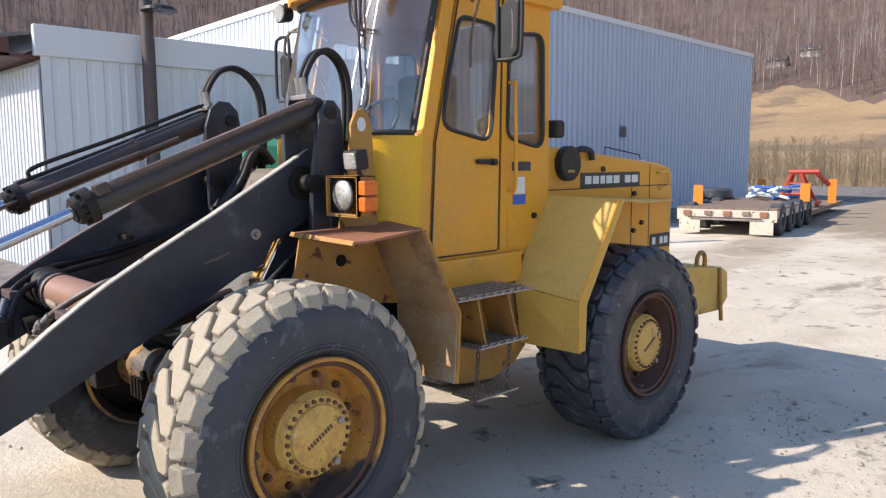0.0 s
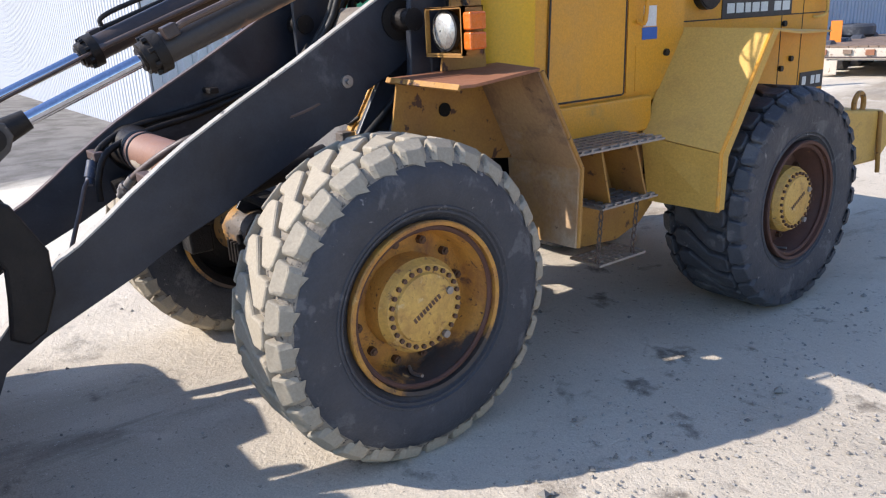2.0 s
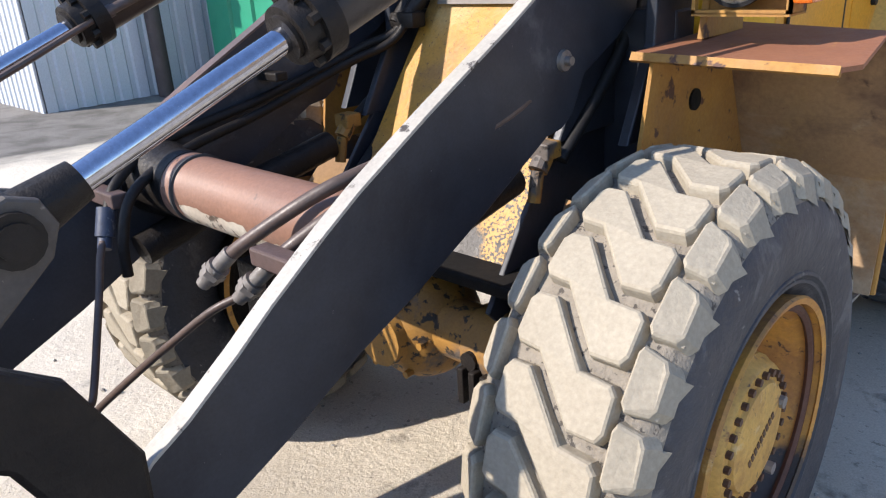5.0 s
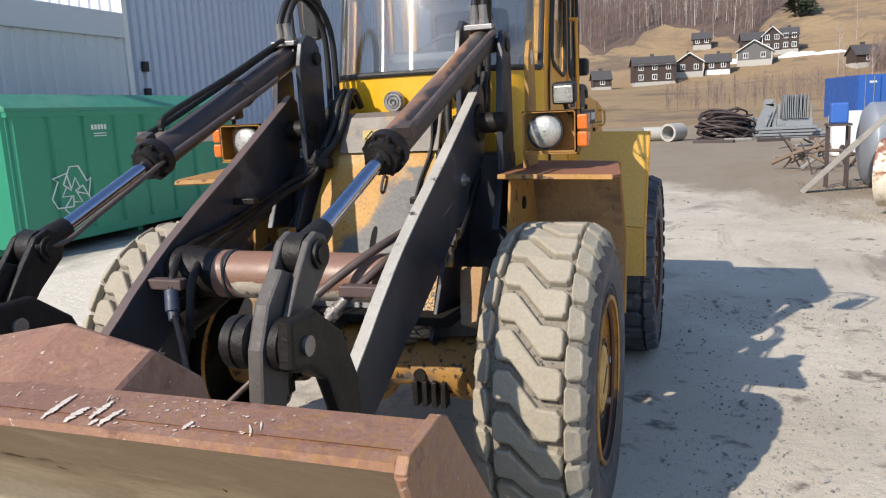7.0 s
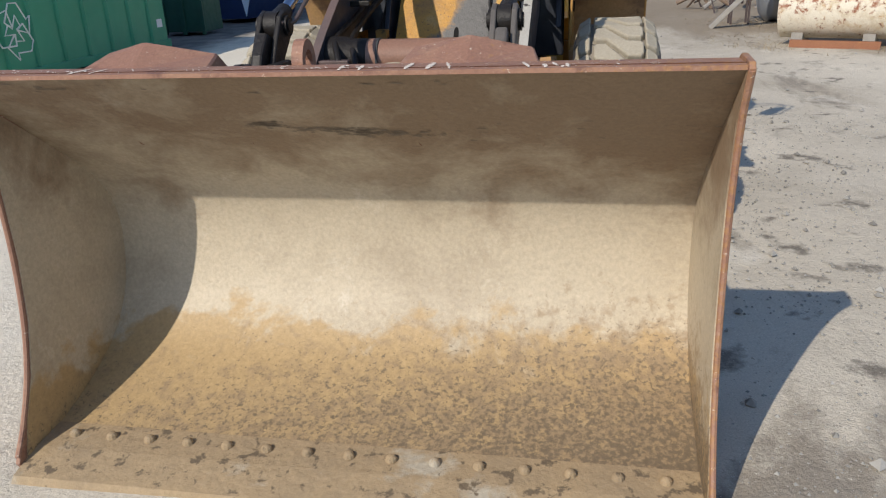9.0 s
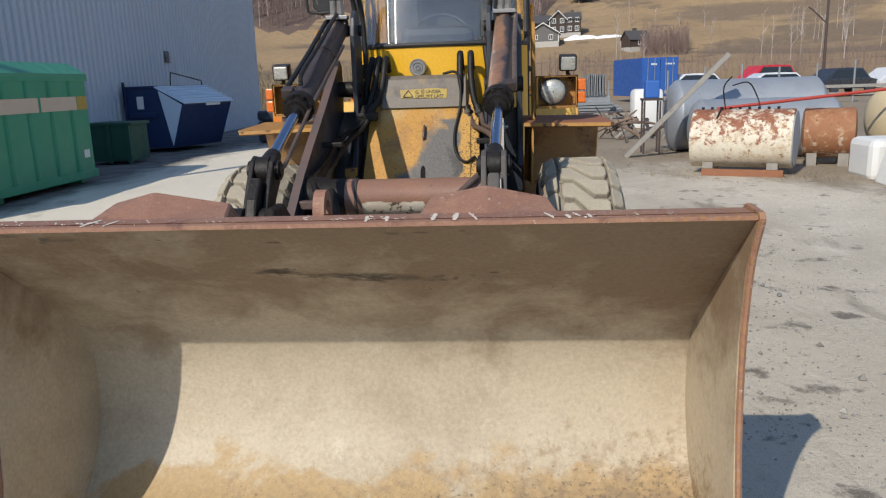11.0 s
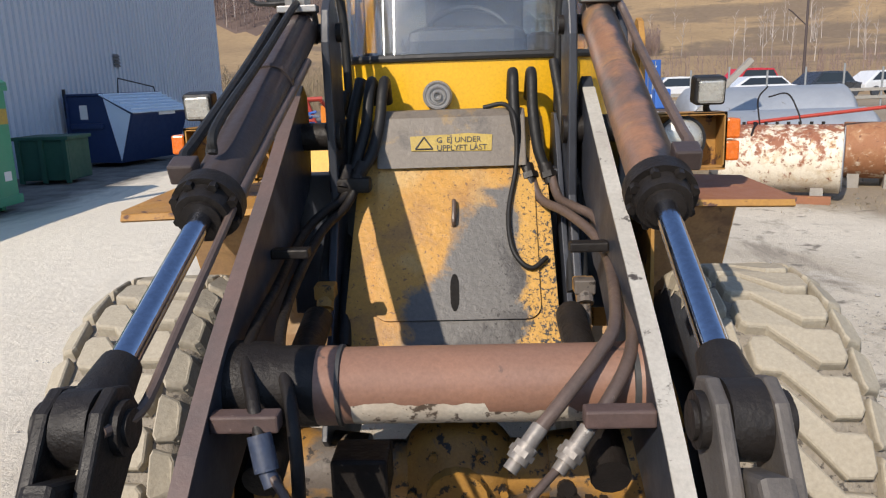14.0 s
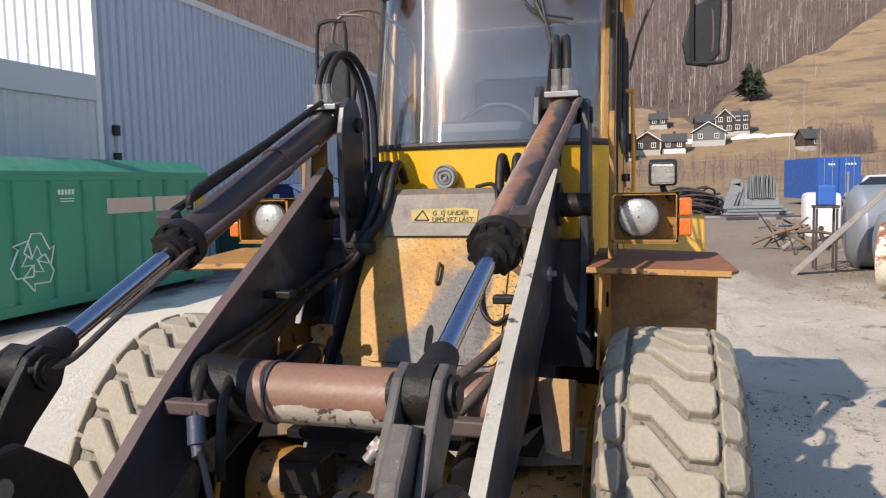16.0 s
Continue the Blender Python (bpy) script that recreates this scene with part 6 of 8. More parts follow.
# roof lamps
for x in (-0.42, 0.57):
    bm = B()
    cyl(bm, (x, 0.90, 2.82), (x, 0.98, 2.82), 0.06, 0.045, n=20)
    cyl(bm, (x, 0.95, 2.84), (x, 0.95, 2.89), 0.014, n=8)
    rl = part("roof_lamp", bm, "plastic", loader, "round roof work lamp", smooth=True)
    bm = B()
    cyl(bm, (x, 0.892, 2.82), (x, 0.902, 2.82), 0.052, 0.056, n=20)
    part("lamp_glass", bm, "lens", rl)
# hood
HX0, HX1 = -0.50, 0.625
bm = B()
slab(bm, [(2.29, 1.05), (2.29, 1.955), (2.45, 1.965), (3.9, 1.84), (4.08, 1.80), (4.12, 1.74), (4.12, 1.02), (2.6, 1.02)], "x", HX0, HX1, 0.02)
hood = part("engine_hood", bm, "yellow", loader, "yellow engine hood with side panels")
bm = B()
for y0, y1, z0, z1 in ((2.30, 4.10, 1.655, 1.663), (3.74, 3.748, 1.05, 1.84), (3.47, 3.478, 1.05, 1.655)):
    box(bm, HX1 + 0.0, HX1 + 0.002, y0, y1, z0, z1)
part("panel_gap", bm, "gasket", hood)
bars(hood, "name_plate", "dark_mark", [(HX1, HX1 + 0.006, 2.77, 3.58, 1.66, 1.775)], "dark grey name plate with pale bars")
bm = B()
for i, (y0, y1) in enumerate(((2.82, 2.90), (2.92, 3.00), (3.02, 3.08), (3.10, 3.18), (3.20, 3.28), (3.36, 3.44), (3.46, 3.55))):
    box(bm, HX1 + 0.006, HX1 + 0.008, y0, y1, 1.69, 1.75)
part("name_mark", bm, "white_mark", hood)
bars(hood, "model_plate", "dark_mark", [(HX1, HX1 + 0.006, 3.77, 4.09, 1.13, 1.25)])
bars(hood, "model_mark", "white_mark", [(HX1 + 0.006, HX1 + 0.008, 3.80, 3.85, 1.16, 1.22), (HX1 + 0.006, HX1 + 0.008, 3.92, 3.97, 1.16, 1.22), (HX1 + 0.006, HX1 + 0.008, 3.99, 4.05, 1.16, 1.22)])
bm = B()
cyl(bm, (HX1, 2.58, 1.845), (HX1 + 0.05, 2.58, 1.845), 0.125, n=28)
cyl(bm, (HX1 + 0.05, 2.58, 1.845), (HX1 + 0.056, 2.58, 1.845), 0.115, n=28)
tube(bm, [(HX1 + 0.02, 2.66, 1.93), (HX1 + 0.03, 2.75, 1.95), (HX1 + 0.03, 2.85, 1.93), (HX1 + 0.03, 2.87, 1.87)], 0.024, 8)
ac = part("air_cleaner_cap", bm, "plastic", hood, "round black air cleaner cap", smooth=True)
bars(hood, "cap_label", "label_yellow", [(HX1 + 0.056, HX1 + 0.058, 2.54, 2.62, 1.78, 1.80)])
bm = B()
tube(bm, [(HX1, 3.86, 1.76), (HX1 + 0.03, 3.86, 1.765), (HX1 + 0.035, 3.98, 1.76), (HX1 + 0.035, 4.0, 1.66), (HX1 + 0.03, 3.9, 1.63), (HX1, 3.88, 1.63)], 0.010, 8)
part("hood_handle", bm, "yellow_pale", hood, smooth=True)
for y, z in ((3.05, 1.80), (3.50, 1.60), (3.62, 1.36), (3.50, 1.30)):
    bm = B()
    cyl(bm, (HX1, y, z), (HX1 + 0.02, y, z), 0.02, n=10)
    part("hood_latch", bm, "plastic", hood)
bm = B()
box(bm, 0.66, 0.76, 2.30, 2.40, 2.02, 2.14, 0.02)
part("rear_lamp", bm, "plastic", loader)
# rear mudguards
for s in (1, -1):
    X = lambda x: CX + s * (x - CX)
    bm = B()
    top = [X(0.66), 2.30, 1.625], [X(1.165), 2.43, 1.605]
    mid = [X(0.72), 1.92, 1.05], [X(1.165), 2.025, 0.975]
    low = [X(0.74), 1.97, 0.66], [X(1.165), 2.02, 0.65]
    sheet(bm, [top[0], top[1], mid[1], mid[0]], 0.012 * s)
    sheet(bm, [mid[0], mid[1], low[1], low[0]], 0.012 * s)
    sheet(bm, [(X(0.63), 2.30, 1.63), (X(1.165), 2.43, 1.612), (X(1.00), 3.05, 1.565), (X(0.66), 4.1, 1.53), (X(0.63), 4.1, 1.53)], 0.012)
    rf = part("rear_mudguard", bm, "yellow_pale", loader, "faded yellow rear mudguard with a scraped edge")
    bm = B()
    tube(bm, [(X(1.168), 2.43, 1.605), (X(1.168), 2.025, 0.975), (X(1.168), 2.02, 0.65)], 0.014, 8, steps=1)
    part("guard_edge", bm, "yellow", rf, smooth=True)
    bm = B()
    sheet(bm, [(X(1.160), 2.43, 1.60), (X(1.160), 2.025, 0.975), (X(1.160), 2.02, 0.65), (X(1.160), 2.10, 0.65), (X(1.160), 2.11, 0.95), (X(1.160), 2.52, 1.595)], 0.008 * s)
    part("guard_flange", bm, "yellow_pale", rf)
# steps
for s in (1, -1):
    X = lambda x: CX + s * (x - CX)
    sp = None
    for (y0, y1, x1, z) in ((1.06, 1.72, 1.03, 1.105), (1.25, 1.69, 1.02, 0.80)):
        b0, b1 = min(X(0.70), X(x1)), max(X(0.70), X(x1))
        st = part("step_plate", box(B(), b0, b1, y0, y1, z - 0.022, z - 0.012), "steel", loader, "grey perforated step plate")
        for i in range(6):
            xx = b0 + (b1 - b0) * (i + 0.5) / 6
            part("tread_bar", box(B(), xx - 0.012, xx + 0.012, y0 + 0.01, y1 - 0.01, z - 0.012, z), "steel", st)
        for i in range(int((y1 - y0) / 0.07)):
            yy = y0 + 0.03 + i * 0.07
            part("cross_bar", box(B(), b0, b1, yy - 0.008, yy + 0.008, z - 0.012, z - 0.002), "steel", st)
    bm = B()
    for y0, y1 in ((1.26, 1.345), (1.52, 1.63)):
        sheet(bm, [(X(0.76), y0, 1.085), (X(1.005), y0, 1.085), (X(0.995), y1, 0.785), (X(0.76), y1, 0.785)], 0.012)
    slab(bm, [(1.30, 1.085), (1.66, 1.085), (1.64, 0.76), (1.36, 0.76)], "x", X(0.755), X(0.767))
    part("step_frame", bm, "yellow_rust", loader, "worn yellow step bracket")
    bm = B()
    box(bm, min(X(0.60), X(0.735)), max(X(0.60), X(0.735)), 1.08, 1.98, 1.075, 1.275, 0.015)
    part("side_skirt", bm, "yellow", loader, "yellow skirt under the cab door")
    bm = B()
    slab(bm, [(1.02, 1.08), (1.98, 1.08), (1.98, 0.78), (1.08, 0.78)], "x", X(0.62), X(0.69), 0.01)
    part("inner_panel", bm, "yellow_rust", loader, "grimy yellow panel behind the steps")
    bm = B()
    slab(bm, [(1.20, 0.79), (2.05, 0.79), (2.05, 0.62), (1.93, 0.52), (1.72, 0.455), (1.45, 0.47), (1.26, 0.58)], "x", X(0.35), X(0.72), 0.03)
    part("belly_tank", bm, "yellow_rust", loader, "dirty yellow belly tank", smooth=True)
    b0, b1 = min(X(0.80), X(1.0)), max(X(0.80), X(1.0))
    ladder = part("hanging_step", box(B(), b0, b1, 1.25, 1.262, 0.470, 0.484), "steel", loader, "grey mesh step hung on chains")
    for k in range(5):
        x = b0 + (b1 - b0) * k / 4
        part("mesh_bar", box(B(), x - 0.006, x + 0.006, 1.25, 1.62, 0.470, 0.482), "steel", ladder)
    for k in range(1, 9):
        y = 1.25 + 0.37 * k / 8
        part("mesh_bar", box(B(), b0, b1, y - 0.006, y + 0.006, 0.472, 0.484), "steel", ladder)
    for y in (1.30, 1.58):
        bm = B()
        for k in range(8):
            z = 0.79 - k * 0.04
            a = 0 if k % 2 else math.pi / 2
            lp = [(X(0.97) + 0.012 * math.cos(t) * math.cos(a), y + (0.012 * math.cos(t) * math.sin(a)) - (0.79 - z) * 0.1, z - 0.02 + 0.026 * math.sin(t)) for t in [i * math.pi / 4 for i in range(9)]]
            tube(bm, lp, 0.0045, 5, steps=1)
        part("step_chain", bm, "pipe", ladder)
# centre joint and rear frame
bm = B()
box(bm, -0.30, 0.42, 0.90, 2.2, 0.55, 1.22, 0.03)
box(bm, -0.22, 0.34, 2.0, 4.1, 0.55, 1.05, 0.03)
part("rear_frame", bm, "black_oily", loader, "dark oily rear frame")
bm = B()
cyl(bm, (-0.62, 2.84, 0.572), (0.72, 2.84, 0.572), 0.13, n=20)
part("rear_axle", bm, "black_oily", loader, smooth=True)
bm = B()
slab(bm, [(3.92, 0.52), (3.92, 0.93), (4.05, 0.965), (4.70, 0.90), (4.82, 0.84), (4.84, 0.60), (4.70, 0.50)], "x", -0.72, 0.83, 0.025)
cw = part("counterweight", bm, "yellow_pale", loader, "faded yellow counterweight")
bm = B()
a0 = [(0.075 * math.cos(t), 0.085 * math.sin(t)) for t in [i * math.pi / 10 for i in range(21)]]
tube(bm, [(0.79, 4.36 + u, 0.975 + v) for u, v in a0], 0.020, 8, steps=1)
cyl(bm, (0.84, 4.62, 0.90), (0.86, 4.64, 0.42), 0.018, n=10)
part("lifting_eye", bm, "yellow_rust", cw, "steel lifting eye", smooth=True)

# ---- hoses and pipes on the front frame ----
def hose(points, r, mat="hose", name="hydraulic_hose", label=""):
    return part(name, tube(B(), points, r, 10), mat, loader, label, smooth=True)


for x in (0.285, 0.355):
    hose([(x - 0.01, 0.50, 1.60), (x - 0.035, 0.52, 1.68), (x - 0.05, 0.56, 1.82), (x - 0.05, 0.60, 1.94), (x - 0.05, 0.66, 1.95), (x - 0.05, 0.76, 1.86)], 0.021)
    bm = B()
    cyl(bm, (x - 0.012, 0.505, 1.615), (x + 0.008, 0.47, 1.545), 0.028, 0.024, n=12)
    cyl(bm, (x - 0.002, 0.49, 1.585), (x + 0.003, 0.48, 1.565), 0.034, n=6)
    part("hose_coupling", bm, "black_oily", loader, smooth=True)
hose([(0.288, 0.49, 1.585), (0.32, 0.42, 1.50), (0.39, 0.28, 1.475), (0.448, 0.12, 1.443), (0.472, 0.02, 1.412), (0.468, -0.20, 1.385), (0.421, -0.53, 1.335), (0.361, -0.64, 1.29), (0.257, -0.74, 1.205), (0.200, -0.78, 1.155)], 0.017, "pipe", "steel_pipe", "brown oily steel pipe")
hose([(0.366, 0.49, 1.585), (0.385, 0.40, 1.505), (0.43, 0.26, 1.49), (0.481, 0.12, 1.469), (0.495, -0.10, 1.39), (0.480, -0.40, 1.33), (0.447, -0.60, 1.28), (0.376, -0.71, 1.205), (0.31, -0.755, 1.137)], 0.017, "pipe", "steel_pipe", "brown oily steel pipe")
hose([(-0.345, 0.41, 1.615), (-0.40, 0.36, 1.53), (-0.455, 0.27, 1.495), (-0.505, 0.13, 1.44), (-0.510, -0.20, 1.36), (-0.505, -0.556, 1.295), (-0.45, -0.73, 1.225), (-0.42, -0.79, 1.148)], 0.016, "black_oily", "steel_pipe", "black oily steel pipe")
hose([(-0.335, 0.40, 1.60), (-0.39, 0.33, 1.50), (-0.45, 0.16, 1.44), (-0.475, -0.20, 1.33), (-0.44, -0.50, 1.275), (-0.365, -0.72, 1.21), (-0.342, -0.79, 1.09), (-0.342, -0.80, 0.98)], 0.016, "black_oily", "steel_pipe", "black oily steel pipe")
for off in (0.0, 0.05):
    hose([(-0.26 - off, 0.72, 1.86), (-0.258 - off, 0.64, 1.94), (-0.262 - off, 0.57, 1.90), (-0.275 - off, 0.52, 1.78), (-0.30 - off, 0.46, 1.68), (-0.335 - off * 0.6, 0.42, 1.62)], 0.021)
bm = B()
for p, q in (((-0.335, 0.44, 1.64), (-0.36, 0.39, 1.58)), ((-0.39, 0.43, 1.63), (-0.40, 0.37, 1.56))):
    cyl(bm, p, q, 0.03, 0.026, n=10)
box(bm, -0.45, -0.30, 0.36, 0.43, 1.545, 1.60, 0.01)
part("hose_coupling", bm, "black_oily", loader, smooth=True)
for p in ((0.200, -0.78, 1.155), (0.31, -0.755, 1.137)):
    bm = B()
    d = Vector((-0.55, -0.35, -0.62)).normalized()
    p = Vector(p)
    cyl(bm, p - d * 0.02, p + d * 0.03, 0.020, n=12)
    cyl(bm, p + d * 0.03, p + d * 0.075, 0.028, 0.026, n=12)
    cyl(bm, p + d * 0.045, p + d * 0.06, 0.031, n=6)
    cyl(bm, p + d * 0.075, p + d * 0.10, 0.018, n=10)
    part("hose_coupling", bm, "coupling", loader, "bare steel quick coupling", smooth=True)
hose([(0.25, -0.79, 1.075), (0.189, -0.84, 1.035), (0.10, -0.90, 0.955), (0.013, -0.95, 0.877), (-0.116, -1.03, 0.75), (-0.16, -1.05, 0.70), (-0.19, -1.04, 0.72), (-0.169, -1.03, 0.745), (-0.20, -1.00, 0.79), (-0.253, -0.95, 0.883), (-0.31, -0.90, 0.97), (-0.356, -0.86, 1.049), (-0.39, -0.83, 1.08)], 0.0105, "pipe", "thin_hose", "thin grey hose looped between the arms")
bm = B()
cyl(bm, (-0.425, -0.785, 1.165), (-0.405, -0.815, 1.09), 0.028, n=12)
cyl(bm, (-0.405, -0.815, 1.09), (-0.39, -0.83, 1.06), 0.020, n=12)
part("hose_coupling", bm, "navy_mark", loader, "blue-marked hose coupling", smooth=True)
hose([(0.12, 0.60, 1.83), (0.20, 0.575, 1.84), (0.235, 0.51, 1.78), (0.235, 0.47, 1.62), (0.20, 0.37, 1.46), (0.21, 0.28, 1.34), (0.27, 0.25, 1.28), (0.33, 0.28, 1.31)], 0.009, "hose", "cable", "thin black cable")
hose([(-0.36, 0.70, 1.95), (-0.40, 0.62, 1.75), (-0.42, 0.55, 1.4), (-0.40, 0.3, 1.2), (-0.38, 0.1, 1.05)], 0.022)
hose([(-0.43, 0.72, 1.90), (-0.46, 0.60, 1.70), (-0.47, 0.50, 1.45), (-0.46, 0.2, 1.25)], 0.02)
hose([(0.46, 0.72, 2.0), (0.47, 0.62, 1.8), (0.47, 0.5, 1.5), (0.45, 0.2, 1.2)], 0.02)
hose([(0.40, 0.72, 2.0), (0.42, 0.62, 1.8), (0.42, 0.5, 1.5), (0.41, 0.2, 1.2)], 0.02)
for s in (1, -1):
    bm = B()
    cyl(bm, (s * 0.44, 0.15, 1.25), (s * 0.44, 0.10, 1.19), 0.03, n=12)
    cyl(bm, (s * 0.44, 0.10, 1.19), (s * 0.44, 0.08, 1.10), 0.02, n=8)
    box(bm, s * 0.44 - 0.035, s * 0.44 + 0.035, 0.1, 0.17, 1.22, 1.27, 0.006)
    part("brake_valve", bm, "yellow_grimy", loader)
    bm = B()
    sheet(bm, [(s * 0.445, 0.25, 1.06), (s * 0.615, 0.14, 1.085), (s * 0.625, -0.10, 0.86), (s * 0.52, 0.00, 0.845)], 0.012)
    part("frame_gusset", bm, "fender_under", loader)
    bm = B()
    tube(bm, [(s * 0.42 - 0.035, 0.05, 1.17), (s * 0.42 - 0.035, -0.40, 1.08), (s * 0.42 - 0.035, -0.70, 1.00)], 0.05, 14, steps=1)
    part("lift_cylinder", bm, "black_oily", loader, "black lifting cylinder", smooth=True)
bm = B()
box(bm, -0.34, -0.18, -0.46, -0.32, 0.80, 0.92, 0.01)
box(bm, -0.33, -0.19, -0.45, -0.33, 0.66, 0.80, 0.01)
part("valve_block", bm, "black_oily", loader, "oily valve block with yellow rests")
# added plate that closes the frame, the shade inside it painted near-black
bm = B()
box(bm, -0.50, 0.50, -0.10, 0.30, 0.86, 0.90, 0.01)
part("frame_shade_floor", bm, "dark_gap", loader)


# ---- buildings ----
def corrugated(bm, a, b, z0, z1, pitch=0.28, depth=0.035, mat=0):
    """A corrugated sheet wall between two plan points, its profile on the right-hand side of a to b."""
    a, b = Vector((*a, 0)), Vector((*b, 0))
    L = (b - a).length
    d = (b - a) / L
    n = Vector((d.y, -d.x, 0))
    us, k = [], 0
    u = 0.0
    while u < L:
        for f, o in ((0.0, 0), (0.55, 0), (0.65, 1), (0.9, 1)):
            if u + f * pitch < L:
                us.append((u + f * pitch, o))
        u += pitch
    us.append((L, 0))
    lo = [bm.verts.new(a + d * u + n * depth * (1 - o) + Vector((0, 0, z0))) for u, o in us]
    hi = [bm.verts.new(a + d * u + n * depth * (1 - o) + Vector((0, 0, z1))) for u, o in us]
    for i in range(len(us) - 1):
        f = bm.faces.new((lo[i], lo[i + 1], hi[i + 1], hi[i]))
        f.material_index = mat


H0, H1 = Vector((-10.75, 10.9)), Vector((-11.6, 33.3))
hall = thing("industrial_hall", (-20, 26, 0), "long pale corrugated metal industrial hall, shaded long side", "building")
bm = B()
corrugated(bm, H0, H1, -0.2, 6.6, 0.30, 0.07)
w = part("long_wall", bm, "grey_sheet", hall, "grey-blue corrugated long wall")
bm = B()
corrugated(bm, (-45, 10.9 + 2.0), H0, -0.2, 6.6, 0.30, 0.04)
part("gable_wall", bm, "white_sheet", hall, "sunlit white corrugated end wall")
bm = B()
slab(bm, [(-45, 13.1), (H0.x - 0.06, H0.y + 0.1), (H1.x - 0.06, H1.y), (-50, 36)], "z", -0.2, 6.5)
part("core_wall", bm, "grey_sheet", hall)
bm = B()
d = (H1 - H0).normalized()
n = Vector((d.y, -d.x))
for a, b, nn in ((H0, H1, n), (Vector((-45, 12.9)), H0, Vector((0.05, -1)))):
    q = [a, b, b + nn * 0.10, a + nn * 0.10]
    lo = [bm.verts.new((*p, 6.56)) for p in q]
    hi = [bm.verts.new((*p, 6.74)) for p in q]
    bm.faces.new(hi)
    bm.faces.new(lo[::-1])
    for i in range(4):
        bm.faces.new((lo[i], lo[(i + 1) % 4], hi[(i + 1) % 4], hi[i]))
bmesh.ops.recalc_face_normals(bm, faces=bm.faces[:])
part("parapet", bm, "house_white", hall, "white edge flashing")
bm = B()
c = H0 + n * 0.06
box(bm, c.x - 0.07, c.x + 0.07, c.y - 0.07, c.y + 0.07, -0.1, 6.56)
part("corner_flashing", bm, "house_white", hall)
for z in (3.05, 2.45):
    bm = B()
    c2 = H0 + d * 0.5 + n * 0.12
    cyl(bm, (c2.x, c2.y, z), (c2.x, c2.y, z + 0.22), 0.09, n=10)
    part("wall_fitting", bm, "plastic", hall)
bm = B()
c = H0 + d * 10.9 + n * 0.08
for k in range(4):
    z = 2.72 + k * 0.10
    sheet(bm, [(c.x + n.x * e - d.x * a, c.y + n.y * e - d.y * a, z + h) for a, e, h in ((0.21, 0.06, 0), (-0.21, 0.06, 0), (-0.21, 0.0, 0.09), (0.21, 0.0, 0.09))], 0.012)
part("wall_vent", bm, "roof_grey", hall, "small dark wall vent")

annex = thing("annex_building", (-14, 6, 0), "low white corrugated annex with a brown eave", "building")
bm = B()
corrugated(bm, (-10.7, 2.55), (-10.7, 10.85), -0.2, 3.75, 0.30, 0.035)
part("side_wall", bm, "white_sheet", annex, "shaded white corrugated side wall")
bm = B()
corrugated(bm, (-30, 2.55), (-10.7, 2.55), -0.2, 3.6, 0.22, 0.035)
part("front_wall", bm, "white_sheet", annex, "sunlit white corrugated front wall")
bm = B()
slab(bm, [(-30, 2.6), (-10.74, 2.6), (-10.74, 10.8), (-30, 12)], "z", -0.2, 3.9)
part("core_wall", bm, "white_sheet", annex)
bm = B()
box(bm, -10.74, -10.60, 2.45, 10.83, 3.74, 4.28, 0.02)
part("fascia", bm, "white_sheet", annex, "plain white fascia band")
bm = B()
box(bm, -30, -10.78, 1.9, 2.1, 3.72, 4.05)
box(bm, -30, -10.78, 1.9, 2.6, 3.70, 3.76)
part("eave", bm, "brown", annex, "dark red-brown timber eave")
bm = B()
sheet(bm, [(-30, 1.85, 4.05), (-10.76, 1.85, 4.05), (-10.76, 3.4, 4.36), (-30, 3.4, 4.36)], 0.06)
part("eave_roof", bm, "roof_grey", annex, "grey corrugated eave roof")

bm = B()
cyl(bm, (-10.35, 4.35, -0.1), (-10.35, 4.35, 9.5), 0.13, 0.11, n=14)
p = part("yard_pole", bm, "pole", smooth=True)
tagged(p, "dark brown steel pole in front of the annex", "pole")
bm = B()
lathe(bm, [(0, 0.02), (0.05, 0.14), (0.10, 0.30), (0.16, 0.33), (0.17, 0.05)], n=20)
for v in bm.verts:
    v.co = Vector((v.co.z, v.co.y, -v.co.x)) + Vector((-10.05, 4.46, 4.82))
cyl(bm, (-10.05, 4.46, 4.80), (-10.05, 4.46, 5.02), 0.02, n=8)
cyl(bm, (-10.05, 4.46, 5.0), (-10.33, 4.36, 5.0), 0.022, n=8)
l = part("yard_lamp", bm, "plastic")
tagged(l, "dark metal yard lamp on the brown pole", "lamp")

# ---- skips and containers ----
GX, GY0, GY1, MY = -7.95, 5.16, 10.68, 6.2
skip = thing("green_container", (GX - 1.05, 8.8, 0), "closed green steel waste container with ribbed sides", "container")
bm = B()
box(bm, GX - 2.1, GX - 0.03, GY0, GY1, 0.10, 2.12, 0.03)
part("container_body", bm, "green", skip)
bm = B()
slab(bm, [(GX + 0.02, 2.10), (GX + 0.02, 2.16), (GX - 0.35, 2.38), (GX - 1.75, 2.38), (GX - 2.12, 2.16), (GX - 2.12, 2.10)], "y", GY0 - 0.03, GY1 + 0.03, 0.01)
part("container_lid", bm, "green_light", skip, "light green bevelled lid")
me = bpy.data.meshes.new("side_rib")
one = B()
slab(one, [(0.0, -0.30), (0.05, -0.27), (0.05, 0.27), (0.0, 0.30)], "z", 0.10, 2.08)
one.to_mesh(me)
one.free()
me.materials.append(M["green"])
for i in range(8):
    o = new("side_rib", me)
    o.location = (GX - 0.032, GY0 + 0.36 + i * 0.686, 0)
    o.parent = skip
    o.matrix_parent_inverse = world_of(skip).inverted()
